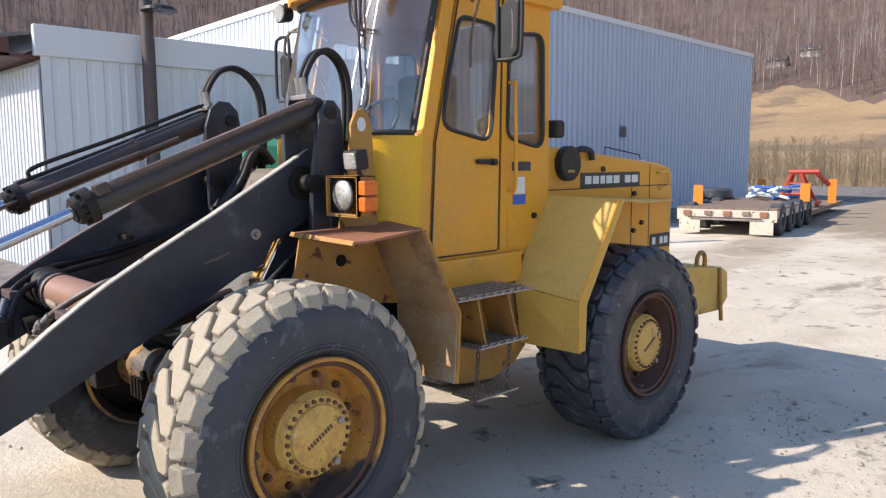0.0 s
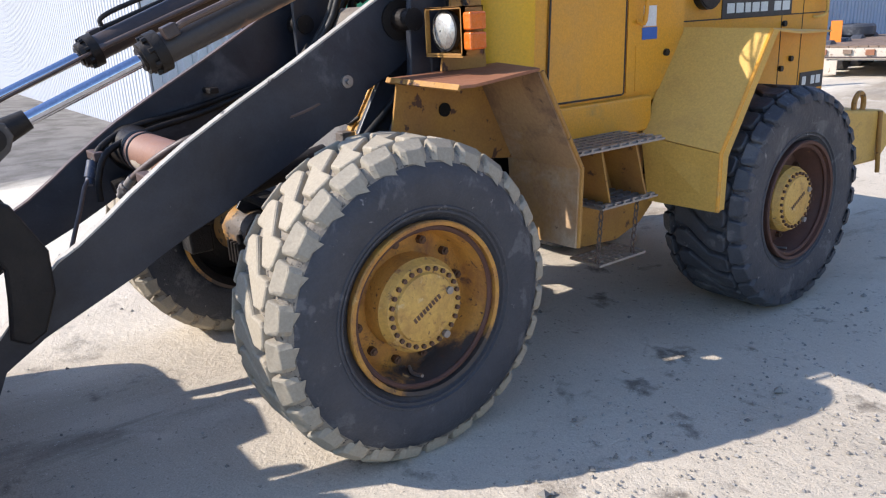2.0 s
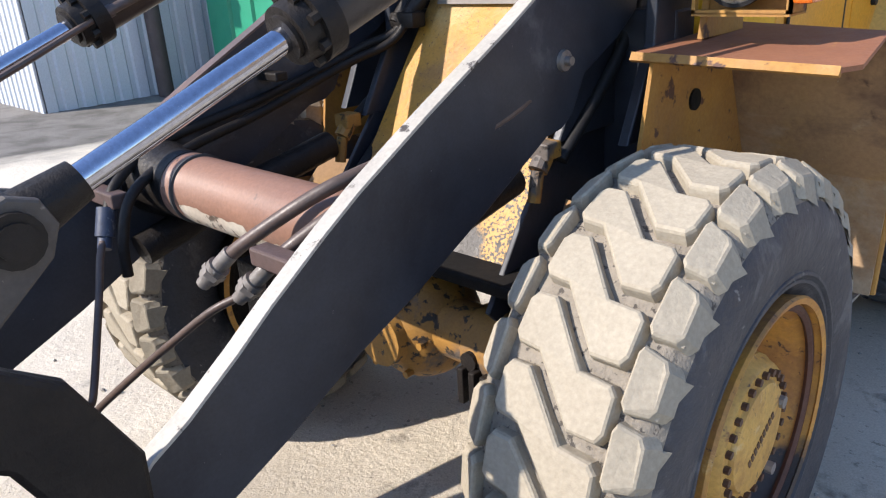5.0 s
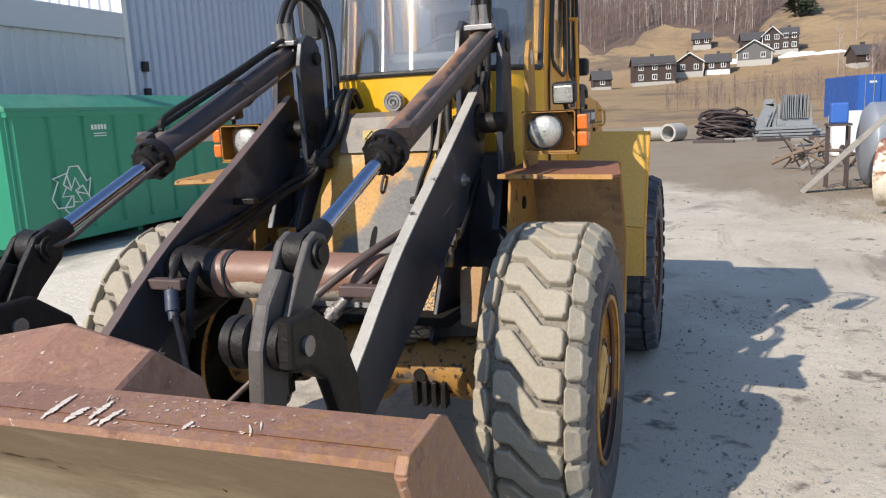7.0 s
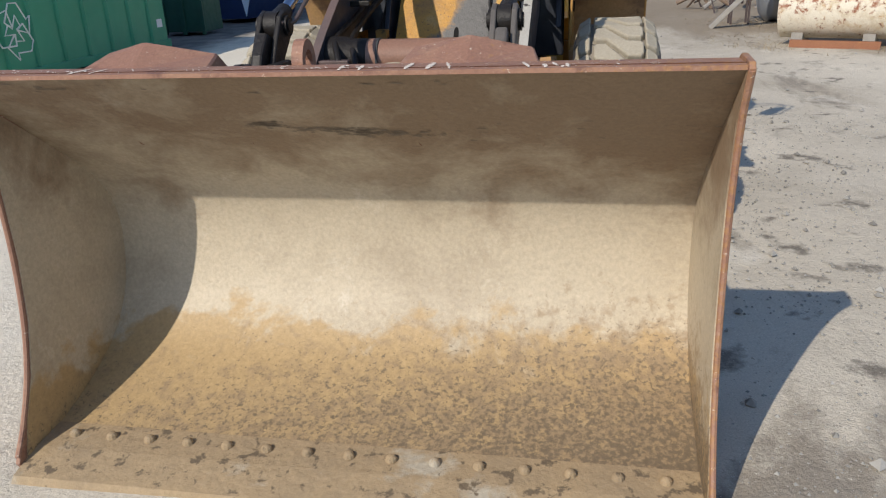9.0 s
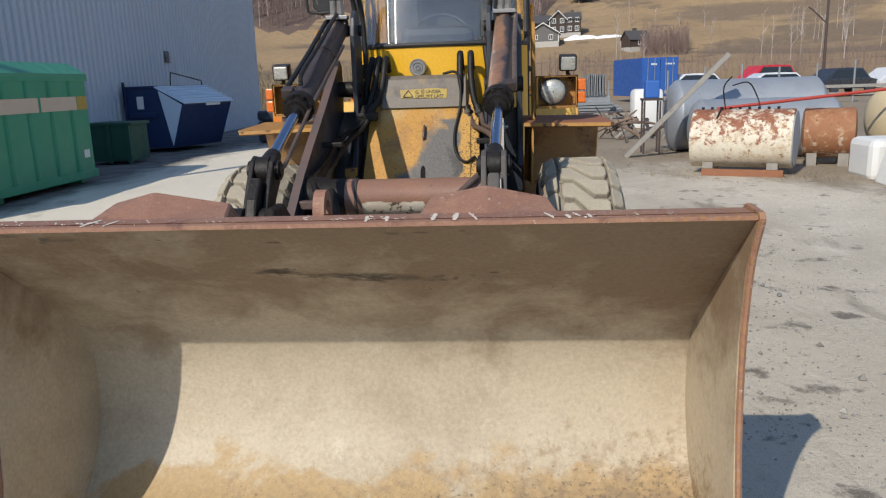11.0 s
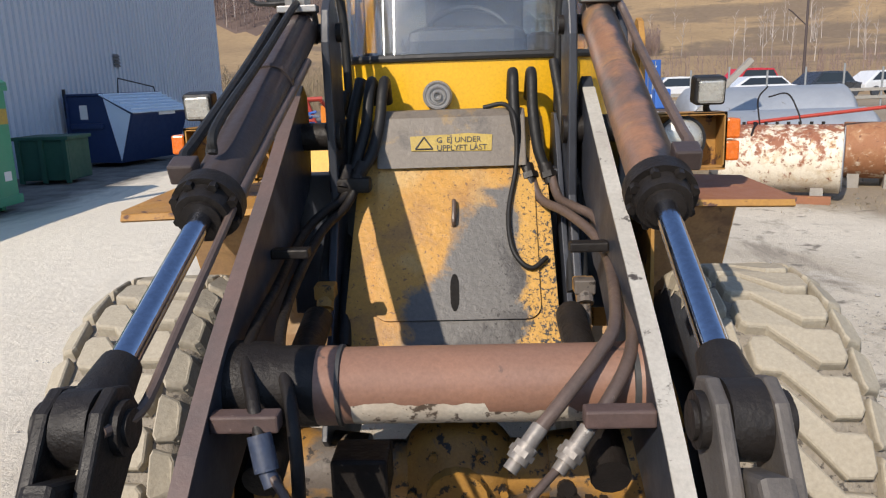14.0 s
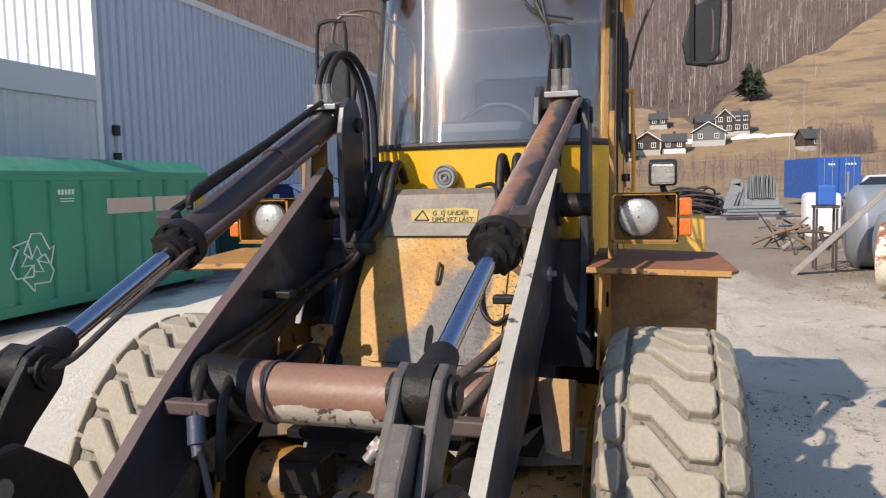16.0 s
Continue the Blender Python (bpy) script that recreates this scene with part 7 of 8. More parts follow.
for i in range(3):
    o = new("side_rib", me)
    o.matrix_basis = Matrix.Translation((GX - 0.35 - i * 0.65, GY0 + 0.002, 0)) @ Matrix.Rotation(-math.pi / 2, 4, "Z")
    o.parent = skip
    o.matrix_parent_inverse = world_of(skip).inverted()
bm = B()
box(bm, GX - 0.06, GX + 0.03, GY0 - 0.02, GY1 + 0.02, 0.08, 0.24, 0.01)
for y in (GY0 + 0.2, GY0 + 2.6, GY1 - 0.3):
    box(bm, GX - 1.9, GX - 0.20, y, y + 0.12, -0.06, 0.12)
box(bm, GX - 0.06, GX + 0.03, GY0 - 0.02, GY1 + 0.02, 2.02, 2.11, 0.01)
part("side_rail", bm, "green", skip)
# recycling sign: three bent arrows
c = Vector((GX + 0.024, MY - 0.02, 0.84))
for k in range(3):
    R = Matrix.Rotation(radians(120 * k), 2)
    pts = [Vector((-0.16, 0.12)), Vector((-0.02, 0.36)), Vector((0.14, 0.36)), Vector((0.27, 0.13)), Vector((0.35, 0.18)), Vector((0.28, -0.06)), Vector((0.06, 0.0)), Vector((0.13, 0.05)), Vector((0.06, 0.20)), Vector((-0.04, 0.03))]
    pts = [R @ (q * 1.12) for q in pts]
    pts.append(pts[0])
    part("recycling_arrow", tube(B(), [c + Vector((0, q.x, q.y)) for q in pts], 0.013, 5, steps=1), "white_mark", skip, "white outlined bent arrow")
bars(skip, "container_mark", "white_mark", [(GX + 0.02, GX + 0.023, MY + 0.52 + i * 0.07, MY + 0.57 + i * 0.07, 1.80, 1.88) for i in range(5)] + [(GX + 0.02, GX + 0.023, MY + 0.56, MY + 0.84, 1.73 - 0.04 * i, 1.745 - 0.04 * i) for i in range(2)])
bars(skip, "label_band", "label_beige", [(GX + 0.022, GX + 0.026, MY + 1.56, MY + 2.72, 1.46, 1.72), (GX + 0.022, GX + 0.026, MY + 2.80, MY + 4.0, 1.46, 1.72)])
bars(skip, "label_band", "label_yellow", [(GX + 0.022, GX + 0.026, MY + 4.03, MY + 4.38, 1.46, 1.72)])
bars(skip, "small_label", "house_white", [(GX + 0.022, GX + 0.026, MY + 4.05, MY + 4.25, 0.50, 0.66)])

gb = thing("green_bin", (-9.4, 14.5, 0), "low dark green ribbed steel bin on the ground", "bin")
part("bin_body", box(B(), -10.0, -8.82, 14.06, 15.0, 0.06, 0.96, 0.02), "green_dark", gb)
for x in (-9.94, -9.41, -8.88):
    part("bin_rib", box(B(), x - 0.05, x + 0.05, 14.0, 14.07, 0.0, 0.96, 0.008), "green_dark", gb)
part("bin_rim", box(B(), -10.05, -8.77, 14.0, 15.05, 0.95, 1.03, 0.012), "green_dark", gb)

# the skip's length runs along the hall, its lid slopes away from the wall
dump = thing("blue_skip", (-9.8, 18.4, 0), "dark blue steel skip with a pale sloping lid", "skip")
DM = Matrix.Translation((-8.72, 17.25, 0)) @ Matrix.Rotation(radians(75), 4, "Z")
SKIP_L = 2.35


def at_dump(bm):
    for v in bm.verts:
        v.co = DM @ v.co
    return bm


part("skip_body", at_dump(slab(B(), [(0.50, 0.10), (0.0, 1.34), (0.0, 1.42), (0.92, 1.86), (2.1, 1.86), (2.1, 0.10)], "x", 0.0, SKIP_L, 0.015)), "blue_dump", dump)
part("skip_lid", at_dump(sheet(B(), [(-0.05, -0.07, 1.41), (SKIP_L + 0.05, -0.07, 1.41), (SKIP_L + 0.05, 0.95, 1.90), (-0.05, 0.95, 1.90)], 0.03)), "blue_lid", dump, "pale blue ribbed lid")
for i in range(6):
    y = 0.02 + i * 0.165
    z = 1.455 + (y + 0.07) * 0.48
    part("lid_rib", at_dump(box(B(), -0.03, SKIP_L + 0.03, y - 0.022, y + 0.022, z - 0.016, z + 0.014, 0.006)), "blue_lid", dump)
# patch of light on the end face, laid on as a pale triangle
part("skip_lit_patch", at_dump(slab(B(), [(0.06, 1.36), (0.86, 1.78), (0.50, 0.16)], "x", -0.014, 0.004)), "blue_lid", dump, "pale blue three-cornered patch of light on the end")
for y0, y1, z0, z1 in ((0.05, 2.12, 0.98, 1.06), (2.02, 2.12, 0.10, 1.90), (0.95, 2.14, 1.86, 1.92)):
    part("skip_rail", at_dump(box(B(), -0.05, SKIP_L + 0.05, y0 if z0 > 1 else 2.02, y1, z0, z1, 0.01)), "blue_dump", dump)
part("lifting_pocket", at_dump(box(B(), -0.09, 0.02, 0.95, 1.95, 1.00, 1.14, 0.01)), "blue_dump", dump)
part("skip_post", at_dump(box(B(), -0.05, 0.01, 2.06, 2.12, 1.3, 2.05)), "plastic", dump)
part("skip_label", at_dump(box(B(), -0.012, 0.002, 1.42, 1.66, 1.25, 1.62)), "house_white", dump, "pale notice plate")
part("front_plate", at_dump(box(B(), 1.05, 1.75, -0.012, 0.004, 1.30, 1.38)), "house_white", dump, "pale name strip")
part("prop_rail", at_dump(tube(B(), [(0.75, 1.0, 1.9), (0.75, 0.95, 2.30), (2.2, 0.95, 2.05), (2.3, 1.0, 1.88)], 0.02, 6, steps=1)), "plastic", dump)

# ---- tanks and scrap ----
def tank(name, a, b, r, mat, label, legs="wood_grey", dome=0.12):
    t = thing(name, ((a[0] + b[0]) / 2, (a[1] + b[1]) / 2, 0), label, "tank")
    A, Bv = Vector(a), Vector(b)
    d = (Bv - A).normalized()
    bm = B()
    lathe(bm, [(-dome, 0.001), (-dome * 0.9, r * 0.5), (-dome * 0.55, r * 0.85), (0, r), (0.03, r * 1.01), (0.06, r), ((Bv - A).length - 0.06, r), ((Bv - A).length - 0.03, r * 1.01), ((Bv - A).length, r), ((Bv - A).length + dome * 0.55, r * 0.85), ((Bv - A).length + dome * 0.9, r * 0.5), ((Bv - A).length + dome, 0.001)], n=36)
    mt = Matrix.Translation(A) @ d.to_track_quat("X", "Z").to_matrix().to_4x4()
    for v in bm.verts:
        v.co = mt @ v.co
    bmesh.ops.recalc_face_normals(bm, faces=bm.faces[:])
    part("tank_shell", bm, mat, t, smooth=True)
    for k in (0.18, 0.82):
        bm = B()
        c = A.lerp(Bv, k)
        box(bm, -0.09, 0.09, -r * 0.62, r * 0.62, -0.03, A.z - r * 0.72, m=Matrix.Translation((c.x, c.y, 0)) @ Matrix.Rotation(math.atan2(d.y, d.x), 4, "Z"))
        part("tank_foot", bm, legs, t)
    return t, mt


t1, _ = tank("oil_tank", (4.08, 9.95, 0.60), (5.62, 9.25, 0.60), 0.52, "tank_rust", "white oil tank with large brown rust patches", "wood_grey", 0.02)
bm = B()
part("tank_cap", cyl(B(), (5.638, 9.242, 0.60), (5.648, 9.237, 0.60), 0.485, n=36), "tank_cap", t1, "pale grey tank end")
box(bm, 0, 1.35, -0.05, 0.05, -0.03, 0.09, m=Matrix.Translation((4.10, 9.42, 0)) @ Matrix.Rotation(-0.427, 4, "Z"))
part("tank_sill", bm, "rust_sheet", t1, "faded red sill")
for line, w in (([(4.55, 9.7, 1.10), (4.5, 9.7, 1.50), (4.62, 9.65, 1.70)], 0.012), ([(4.62, 9.6, 1.54), (4.9, 9.6, 1.58), (5.05, 9.55, 1.32), (5.1, 9.5, 1.10)], 0.012), ([(4.30, 9.32, 0.55), (4.34, 9.45, 0.95), (4.50, 9.72, 1.13)], 0.03)):
    part("tank_hose", tube(B(), line, w, 6), "black_oily", t1)
for i in range(9):
    bm = B()
    cyl(bm, (4.2 + i * 0.145, 9.88 - i * 0.066, 1.1), (4.2 + i * 0.145, 9.88 - i * 0.066, 1.16), 0.025, n=6)
    part("tank_bolt", bm, "black_oily", t1)
tank("silver_tank", (4.72, 12.2, 0.60), (7.4, 12.2, 0.60), 0.62, "silver", "large dull silver cylindrical tank", "wood_grey", 0.2)
tank("silver_tank", (4.60, 14.0, 0.80), (7.75, 14.0, 0.80), 0.82, "silver", "large dull silver cylindrical tank", "wood_grey", 0.2)
tank("rusty_tank", (6.35, 10.75, 0.58), (7.15, 10.45, 0.58), 0.47, "tank_brown", "brown rusty oil tank", "wood_grey", 0.05)
tank("cream_tank", (7.95, 11.0, 0.80), (9.6, 11.2, 0.80), 0.60, "cream", "cream painted steel tank with domed ends", "wood_grey", 0.2)
bm = B()
box(bm, 3.82, 4.14, 13.5, 13.8, 1.24, 1.64, 0.03)
b = part("blue_canister", bm, "sticker_blue")
tagged(b, "bright blue plastic canister on a rack", "canister")
bm = B()
for x in (3.80, 4.16):
    for y in (13.5, 13.8):
        box(bm, x - 0.02, x + 0.02, y - 0.02, y + 0.02, -0.05, 1.18)
box(bm, 3.76, 4.20, 13.45, 13.85, 1.19, 1.24)
b = part("rack", bm, "pole")
tagged(b, "thin dark steel rack under a canister", "rack")
bm = B()
d = Vector((2.06, -0.35, 2.17))
box(bm, -0.13, 0.13, -0.05, 0.05, 0, d.length, 0.01, m=Matrix.Translation((3.28, 12.78, -0.02)) @ d.to_track_quat("Z", "Y").to_matrix().to_4x4())
b = part("leaning_beam", bm, "wood_grey")
tagged(b, "weathered grey beam leaning against a tank", "beam")
bm = B()
box(bm, 6.55, 8.2, 8.4, 9.3, -0.1, 0.62, 0.12)
slab(bm, [(6.55, -0.05), (6.75, 0.75), (7.2, 1.35), (8.4, 1.5), (8.4, -0.05)], "y", 7.75, 8.25, 0.05)
b = part("white_block", bm, "house_white")
tagged(b, "white plastic covered pallet block", "block")
bm = B()
cyl(bm, (4.6, 10.4, 1.10), (9.5, 10.2, 1.55), 0.03, n=8)
b = part("red_bar", bm, "red")
tagged(b, "thin faded red boom bar", "bar")
# racks, beams and coils at the far side of the yard
FAR = Vector((0.55, 4.6, 0.0))               # the row of racks stands this much further out
def one_mesh(bm, name, mat):
    me = bpy.data.meshes.new(name)
    bm.to_mesh(me)
    bm.free()
    me.materials.append(M[mat])
    return me


def piece(name, me, parent, m):
    o = new(name, me)
    o.matrix_basis = m
    o.parent = parent
    o.matrix_parent_inverse = world_of(parent).inverted()
    return o


far_before = set(bpy.data.objects)
rnd = random.Random(8)
pf = thing("panel_rack", (4.7, 30.2, 0), "rack of upright grey galvanised scaffold frames", "rack")
me = one_mesh(box(B(), -0.018, 0.018, -0.6, 0.6, 0, 1.05, 0.006), "frame_panel", "galvanised")
for i in range(14):
    piece("frame_panel", me, pf, Matrix.Translation((4.15 + i * 0.075, 30.3, 0.80 + rnd.uniform(0, 0.05))) @ Matrix.Rotation(rnd.uniform(-0.04, 0.04), 4, "Y"))
part("rack_base", box(B(), 3.9, 5.4, 29.8, 30.9, 0.45, 0.80, 0.02), "galvanised", pf)
for x in (4.0, 5.3):
    part("rack_leg", box(B(), x - 0.05, x + 0.05, 29.9, 30.0, -0.05, 1.5, 0.01), "galvanised", pf)
for k, (x, y, z, L, rows, cols, turn) in enumerate(((4.25, 29.0, -0.03, 2.3, 4, 6, 0.05), (5.0, 29.6, -0.03, 1.6, 3, 5, -0.1), (3.4, 30.4, -0.03, 1.2, 7, 4, 0.15))):
    st = thing("beam_stack", (x, y, 0), "stack of grey galvanised steel beams", "beams", "beam stacks")
    me = one_mesh(box(B(), -L / 2, L / 2, -0.055, 0.055, 0, 0.10, 0.012), "beam", "galvanised")
    for r in range(rows):
        for c in range(cols):
            piece("beam", me, st, Matrix.Translation((x, y, z)) @ Matrix.Rotation(turn, 4, "Z") @ Matrix.Translation((rnd.uniform(-0.15, 0.15), c * 0.14, r * 0.14)))
for x, y, hgt, turn in ((3.05, 30.0, 1.35, 0.35), (3.25, 30.1, 1.5, 0.3), (3.5, 30.2, 1.75, 0.05), (3.75, 30.2, 1.55, -0.05)):
    b = part("leaning_panel", box(B(), -0.22, 0.22, -0.03, 0.03, 0, hgt, 0.01, m=Matrix.Translation((x, y, -0.03)) @ Matrix.Rotation(turn, 4, "Y")), "galvanised")
    tagged(b, "grey steel panel leaning at a rack", "panel", "leaning panels")
coil = thing("hose_coils", (2.05, 30.2, 0), "mound of dark coiled plastic pipe", "coils")
for i in range(30):
    k = i / 29
    bm = B()
    r = 1.30 * math.sqrt(max(0.08, 1 - (0.93 * k) ** 2)) * rnd.uniform(0.8, 1.08)
    c = Vector((1.75 + rnd.uniform(-0.25, 0.25), 30.2 + rnd.uniform(-0.2, 0.2), 0.05 + 1.15 * k ** 0.9))
    R = Euler((rnd.uniform(-0.35, 0.35) * k + 0.15, rnd.uniform(-0.4, 0.4), rnd.uniform(0, 3))).to_matrix()
    lp = [c + R @ Vector((r * math.cos(a), r * math.sin(a), 0)) for a in [q * math.pi / 10 for q in range(21)]]
    for p in lp:
        p.z = max(p.z, 0.02)
    tube(bm, lp, 0.045, 6, steps=1)
    part("coil", bm, "pole", coil)
for x, y, r, az in ((-2.75, 30.0, 0.24, 80), (-2.25, 30.0, 0.24, 80), (-0.55, 30.0, 0.42, 60), (-1.5, 30.6, 0.34, 10)):
    bm = B()
    lathe(bm, [(-0.5, r * 0.75), (-0.5, r), (0.5, r), (0.5, r * 0.75), (-0.5, r * 0.75)], n=24)
    rot = Matrix.Translation((x, y, r - 0.03)) @ Matrix.Rotation(radians(az), 4, "Z")
    for v in bm.verts:
        v.co = rot @ v.co
    bmesh.ops.recalc_face_normals(bm, faces=bm.faces[:])
    b = part("concrete_ring", bm, "concrete_ring", smooth=True)
    tagged(b, "pale concrete pipe ring on the yard", "pipe ring", "concrete rings")
for i in range(16):
    x, y = rnd.uniform(0, 6.5), rnd.uniform(26.5, 29.2)
    L, w, h = rnd.uniform(0.6, 1.8), rnd.uniform(0.06, 0.16), rnd.uniform(0.05, 0.16)
    b = part("scrap_timber", box(B(), -L / 2, L / 2, -w, w, 0, h, 0.01, m=Matrix.Translation((x, y, -0.04)) @ Matrix.Rotation(rnd.uniform(-0.7, 0.7), 4, "Z")), rnd.choice(["wood_grey", "deck", "pole"]))
    tagged(b, "loose weathered timber lying on the ground", "timber", "loose timber")
for ob in set(bpy.data.objects) - far_before:
    if ob.parent is None:
        ob.location += FAR
for i in range(22):
    x, y = rnd.gauss(4.15, 0.55), rnd.gauss(18.2, 0.7)
    L, r = rnd.uniform(0.3, 0.9), rnd.uniform(0.02, 0.07)
    q = Vector((rnd.uniform(-0.8, 0.8), rnd.uniform(-0.6, 0.6), rnd.uniform(-0.25, 0.5))).normalized() * L
    c = Vector((x, y, 0.12 + 0.45 * math.exp(-((x - 4.15) ** 2) * 2) * rnd.random()))
    b = part("scrap_wood", tube(B(), [c - q, c + Vector((rnd.uniform(-0.05, 0.05), 0, 0.04)), c + q], r, 7, taper=0.6), rnd.choice(["wood_grey", "pole", "deck"]), smooth=True)
    tagged(b, "broken weathered timber in a scrap heap", "timber", "scrap heap")
b = part("white_sack", box(B(), 5.0, 6.0, 22.0, 22.9, -0.05, 1.30, 0.14), "house_white", smooth=True)
tagged(b, "full white bulk sack on the yard", "sack")
# blue shipping container, its door end to the yard
bc = thing("shipping_container", (9.4, 49, 0), "blue corrugated steel shipping container with closed doors", "container")
CM = Matrix.Translation((9.5, 45.8, 0.35)) @ Matrix.Rotation(radians(9), 4, "Z") @ Matrix.Translation((-6.32, -34, 0))
part("container_core", box(B(), 6.32, 8.72, 34.06, 40.0, 0.02, 2.46, m=CM), "blue", bc)
for x0, x1 in ((6.36, 7.50), (7.54, 8.68)):
    dr = part("door_leaf", box(B(), x0, x1, 34.0, 34.06, 0.12, 2.38, m=CM), "blue", bc)
    for q in (0.3, 0.7):
        xx = x0 + (x1 - x0) * q
        part("lock_rod", cyl(B(), CM @ Vector((xx, 33.97, 0.1)), CM @ Vector((xx, 33.97, 2.4)), 0.022, n=8), "galvanised", dr)
for i in range(7):
    x0 = 7.85 + i * 0.16 if i < 4 else 6.4 + i * 0.13
    part("container_mark", box(B(), x0, x0 + 0.11, 33.985, 33.995, 2.0, 2.11, m=CM), "white_mark", bc)


def car(at, turn, L, W, H, mat, label):
    c = thing("car", at, label, "car", "parked cars")
    m = Matrix.Translation(at) @ Matrix.Rotation(turn, 4, "Z")
    bm = B()
    slab(bm, [(-L / 2, 0.35), (-L / 2, 0.75), (-L * 0.46, 0.92), (-L * 0.25, H * 0.98), (-L * 0.05, H), (L * 0.20, H * 0.97), (L * 0.32, 0.98), (L * 0.47, 0.85), (L / 2, 0.6), (L / 2, 0.3)], "y", -W / 2, W / 2, 0.06)
    for v in bm.verts:
        if v.co.z > 1.0:
            v.co.y *= 0.84
        v.co = m @ v.co
    part("car_body", bm, mat, c, smooth=False)
    bm = B()
    for s in (-1, 1):
        vs = [Vector((x, s * W * (0.455 if z > 1.2 else 0.492), z)) for x, z in ((-L * 0.38, 1.0), (-L * 0.24, H * 0.93), (L * 0.18, H * 0.92), (L * 0.28, 1.0))]
        bm.faces.new([bm.verts.new(m @ v) for v in vs])
    part("car_window", bm, "car_glass", c)
    for x in (-L * 0.31, L * 0.31):
        for s in (-1, 1):
            bm = B()
            cyl(bm, m @ Vector((x, s * W * 0.42, 0.32)), m @ Vector((x, s * W * 0.51, 0.32)), 0.32, n=18)
            part("wheel", bm, "rubber", c)


car((17.4, 44.5, 0.15), 0.12, 4.5, 1.8, 1.5, "car_white", "silver-white estate car parked by the fence")
car((18.9, 50.0, 0.15), 0.3, 4.9, 1.9, 2.0, "car_red", "red van parked by the fence")
car((14.6, 52.0, 0.15), 0.1, 4.4, 1.8, 1.45, "car_red", "red car parked by the fence")
car((22.6, 47.5, 0.15), 0.35, 4.4, 1.8, 1.65, "car_dark", "dark car parked by the fence")
car((13.4, 47.5, 0.15), 0.1, 4.4, 1.8, 1.6, "car_white", "white car parked by the fence")
car((26.6, 48.5, 0.15), 0.3, 4.4, 1.8, 1.6, "car_white", "white car parked by the fence")
fence = thing("yard_fence", (17, 38.5, 0), "low grey timber rail fence with pale posts", "fence")
for i in range(13):
    x = 9.6 + i * 1.96
    part("post", cyl(B(), (x, 38.5, -0.1), (x, 38.5, 1.95 + 0.12 * (i % 3)), 0.055, n=8), "galvanised", fence)
for z in (0.35, 0.75):
    part("rail", box(B(), 9.4, 33.5, 38.40, 38.45, z, z + 0.16), "wood_grey", fence)
bm = B()
cyl(bm, (26.6, 60.5, -0.9), (26.6, 60.5, 7.5), 0.13, 0.09, n=10)
tube(bm, [(26.6, 60.5, 5.3), (25.4, 60.5, 6.4), (25.1, 60.5, 6.6)], 0.05, 6, steps=1)
b = part("utility_pole", bm, "pole")
tagged(b, "dark wooden utility pole with a cross arm", "pole")

# ---- low-loader trailer and gear ----
tr = thing("flatbed_trailer", (-4.8, 20, 0), "low flatbed trailer with worn plank deck and pale frame", "trailer")
TM = Matrix.Translation((-4.72, 16.55, -0.03)) @ Matrix.Rotation(radians(11), 4, "Z")


def tb(*a, **k):
    return box(B(), *a, m=TM, **k)


part("deck_frame", tb(-1.2, 1.2, 0.06, 5.6, 0.46, 0.66), "trailer_white", tr, "dirty white steel frame")
part("low_frame", tb(-1.15, 1.15, 5.62, 12.5, 0.22, 0.36), "deck", tr, "low rusty rear bed")
for i in range(12):
    part("deck_plank", tb(-1.23 + i * 0.205, -1.04 + i * 0.205, 0.03, 5.6, 0.662, 0.705), "deck", tr)
part("end_board", tb(-1.22, 1.22, 0.0, 0.055, 0.38, 0.655), "trailer_white", tr)
for x0, x1 in ((-1.15, -0.62), (0.60, 1.15)):
    part("mud_flap", tb(x0, x1, -0.02, 0.02, 0.06, 0.40), "trailer_white", tr, "pale worn mud flap")
for i, x in enumerate((-0.95, -0.42, 0.05, 0.5, 0.92)):
    part("tail_bracket", tb(x - 0.09, x + 0.09, -0.05, -0.005, 0.50 + 0.03 * (i % 2), 0.62), "deck" if i % 2 else "rust_sheet", tr)
part("tow_bar", tb(-0.9, 0.9, -0.07, -0.055, 0.43, 0.47), "pole", tr)
for y in (0.75, 2.05, 3.35, 4.65):
    for s in (-1, 1):
        bm = B()
        lathe(bm, [(-0.15, 0.2), (-0.15, 0.36), (-0.12, 0.40), (0.12, 0.40), (0.15, 0.36), (0.15, 0.2), (-0.15, 0.2)], n=20)
        for v in bm.verts:
            v.co = TM @ (v.co + Vector((s * 1.08, y, 0.40)))
        bmesh.ops.recalc_face_normals(bm, faces=bm.faces[:])
        part("wheel", bm, "rubber", tr, smooth=True)
for x, y in ((-1.15, 1.6), (1.15, 4.2), (1.15, 9.6), (-1.15, 9.5)):
    part("marker_board", tb(x - 0.13, x + 0.13, y, y + 0.04, 0.70 if y < 5 else 0.40, 1.22), "orange", tr, "orange marker board")
rig = thing("red_attachment", (-4.0, 24, 0.9), "red steel machine attachment lying on the trailer", "attachment")
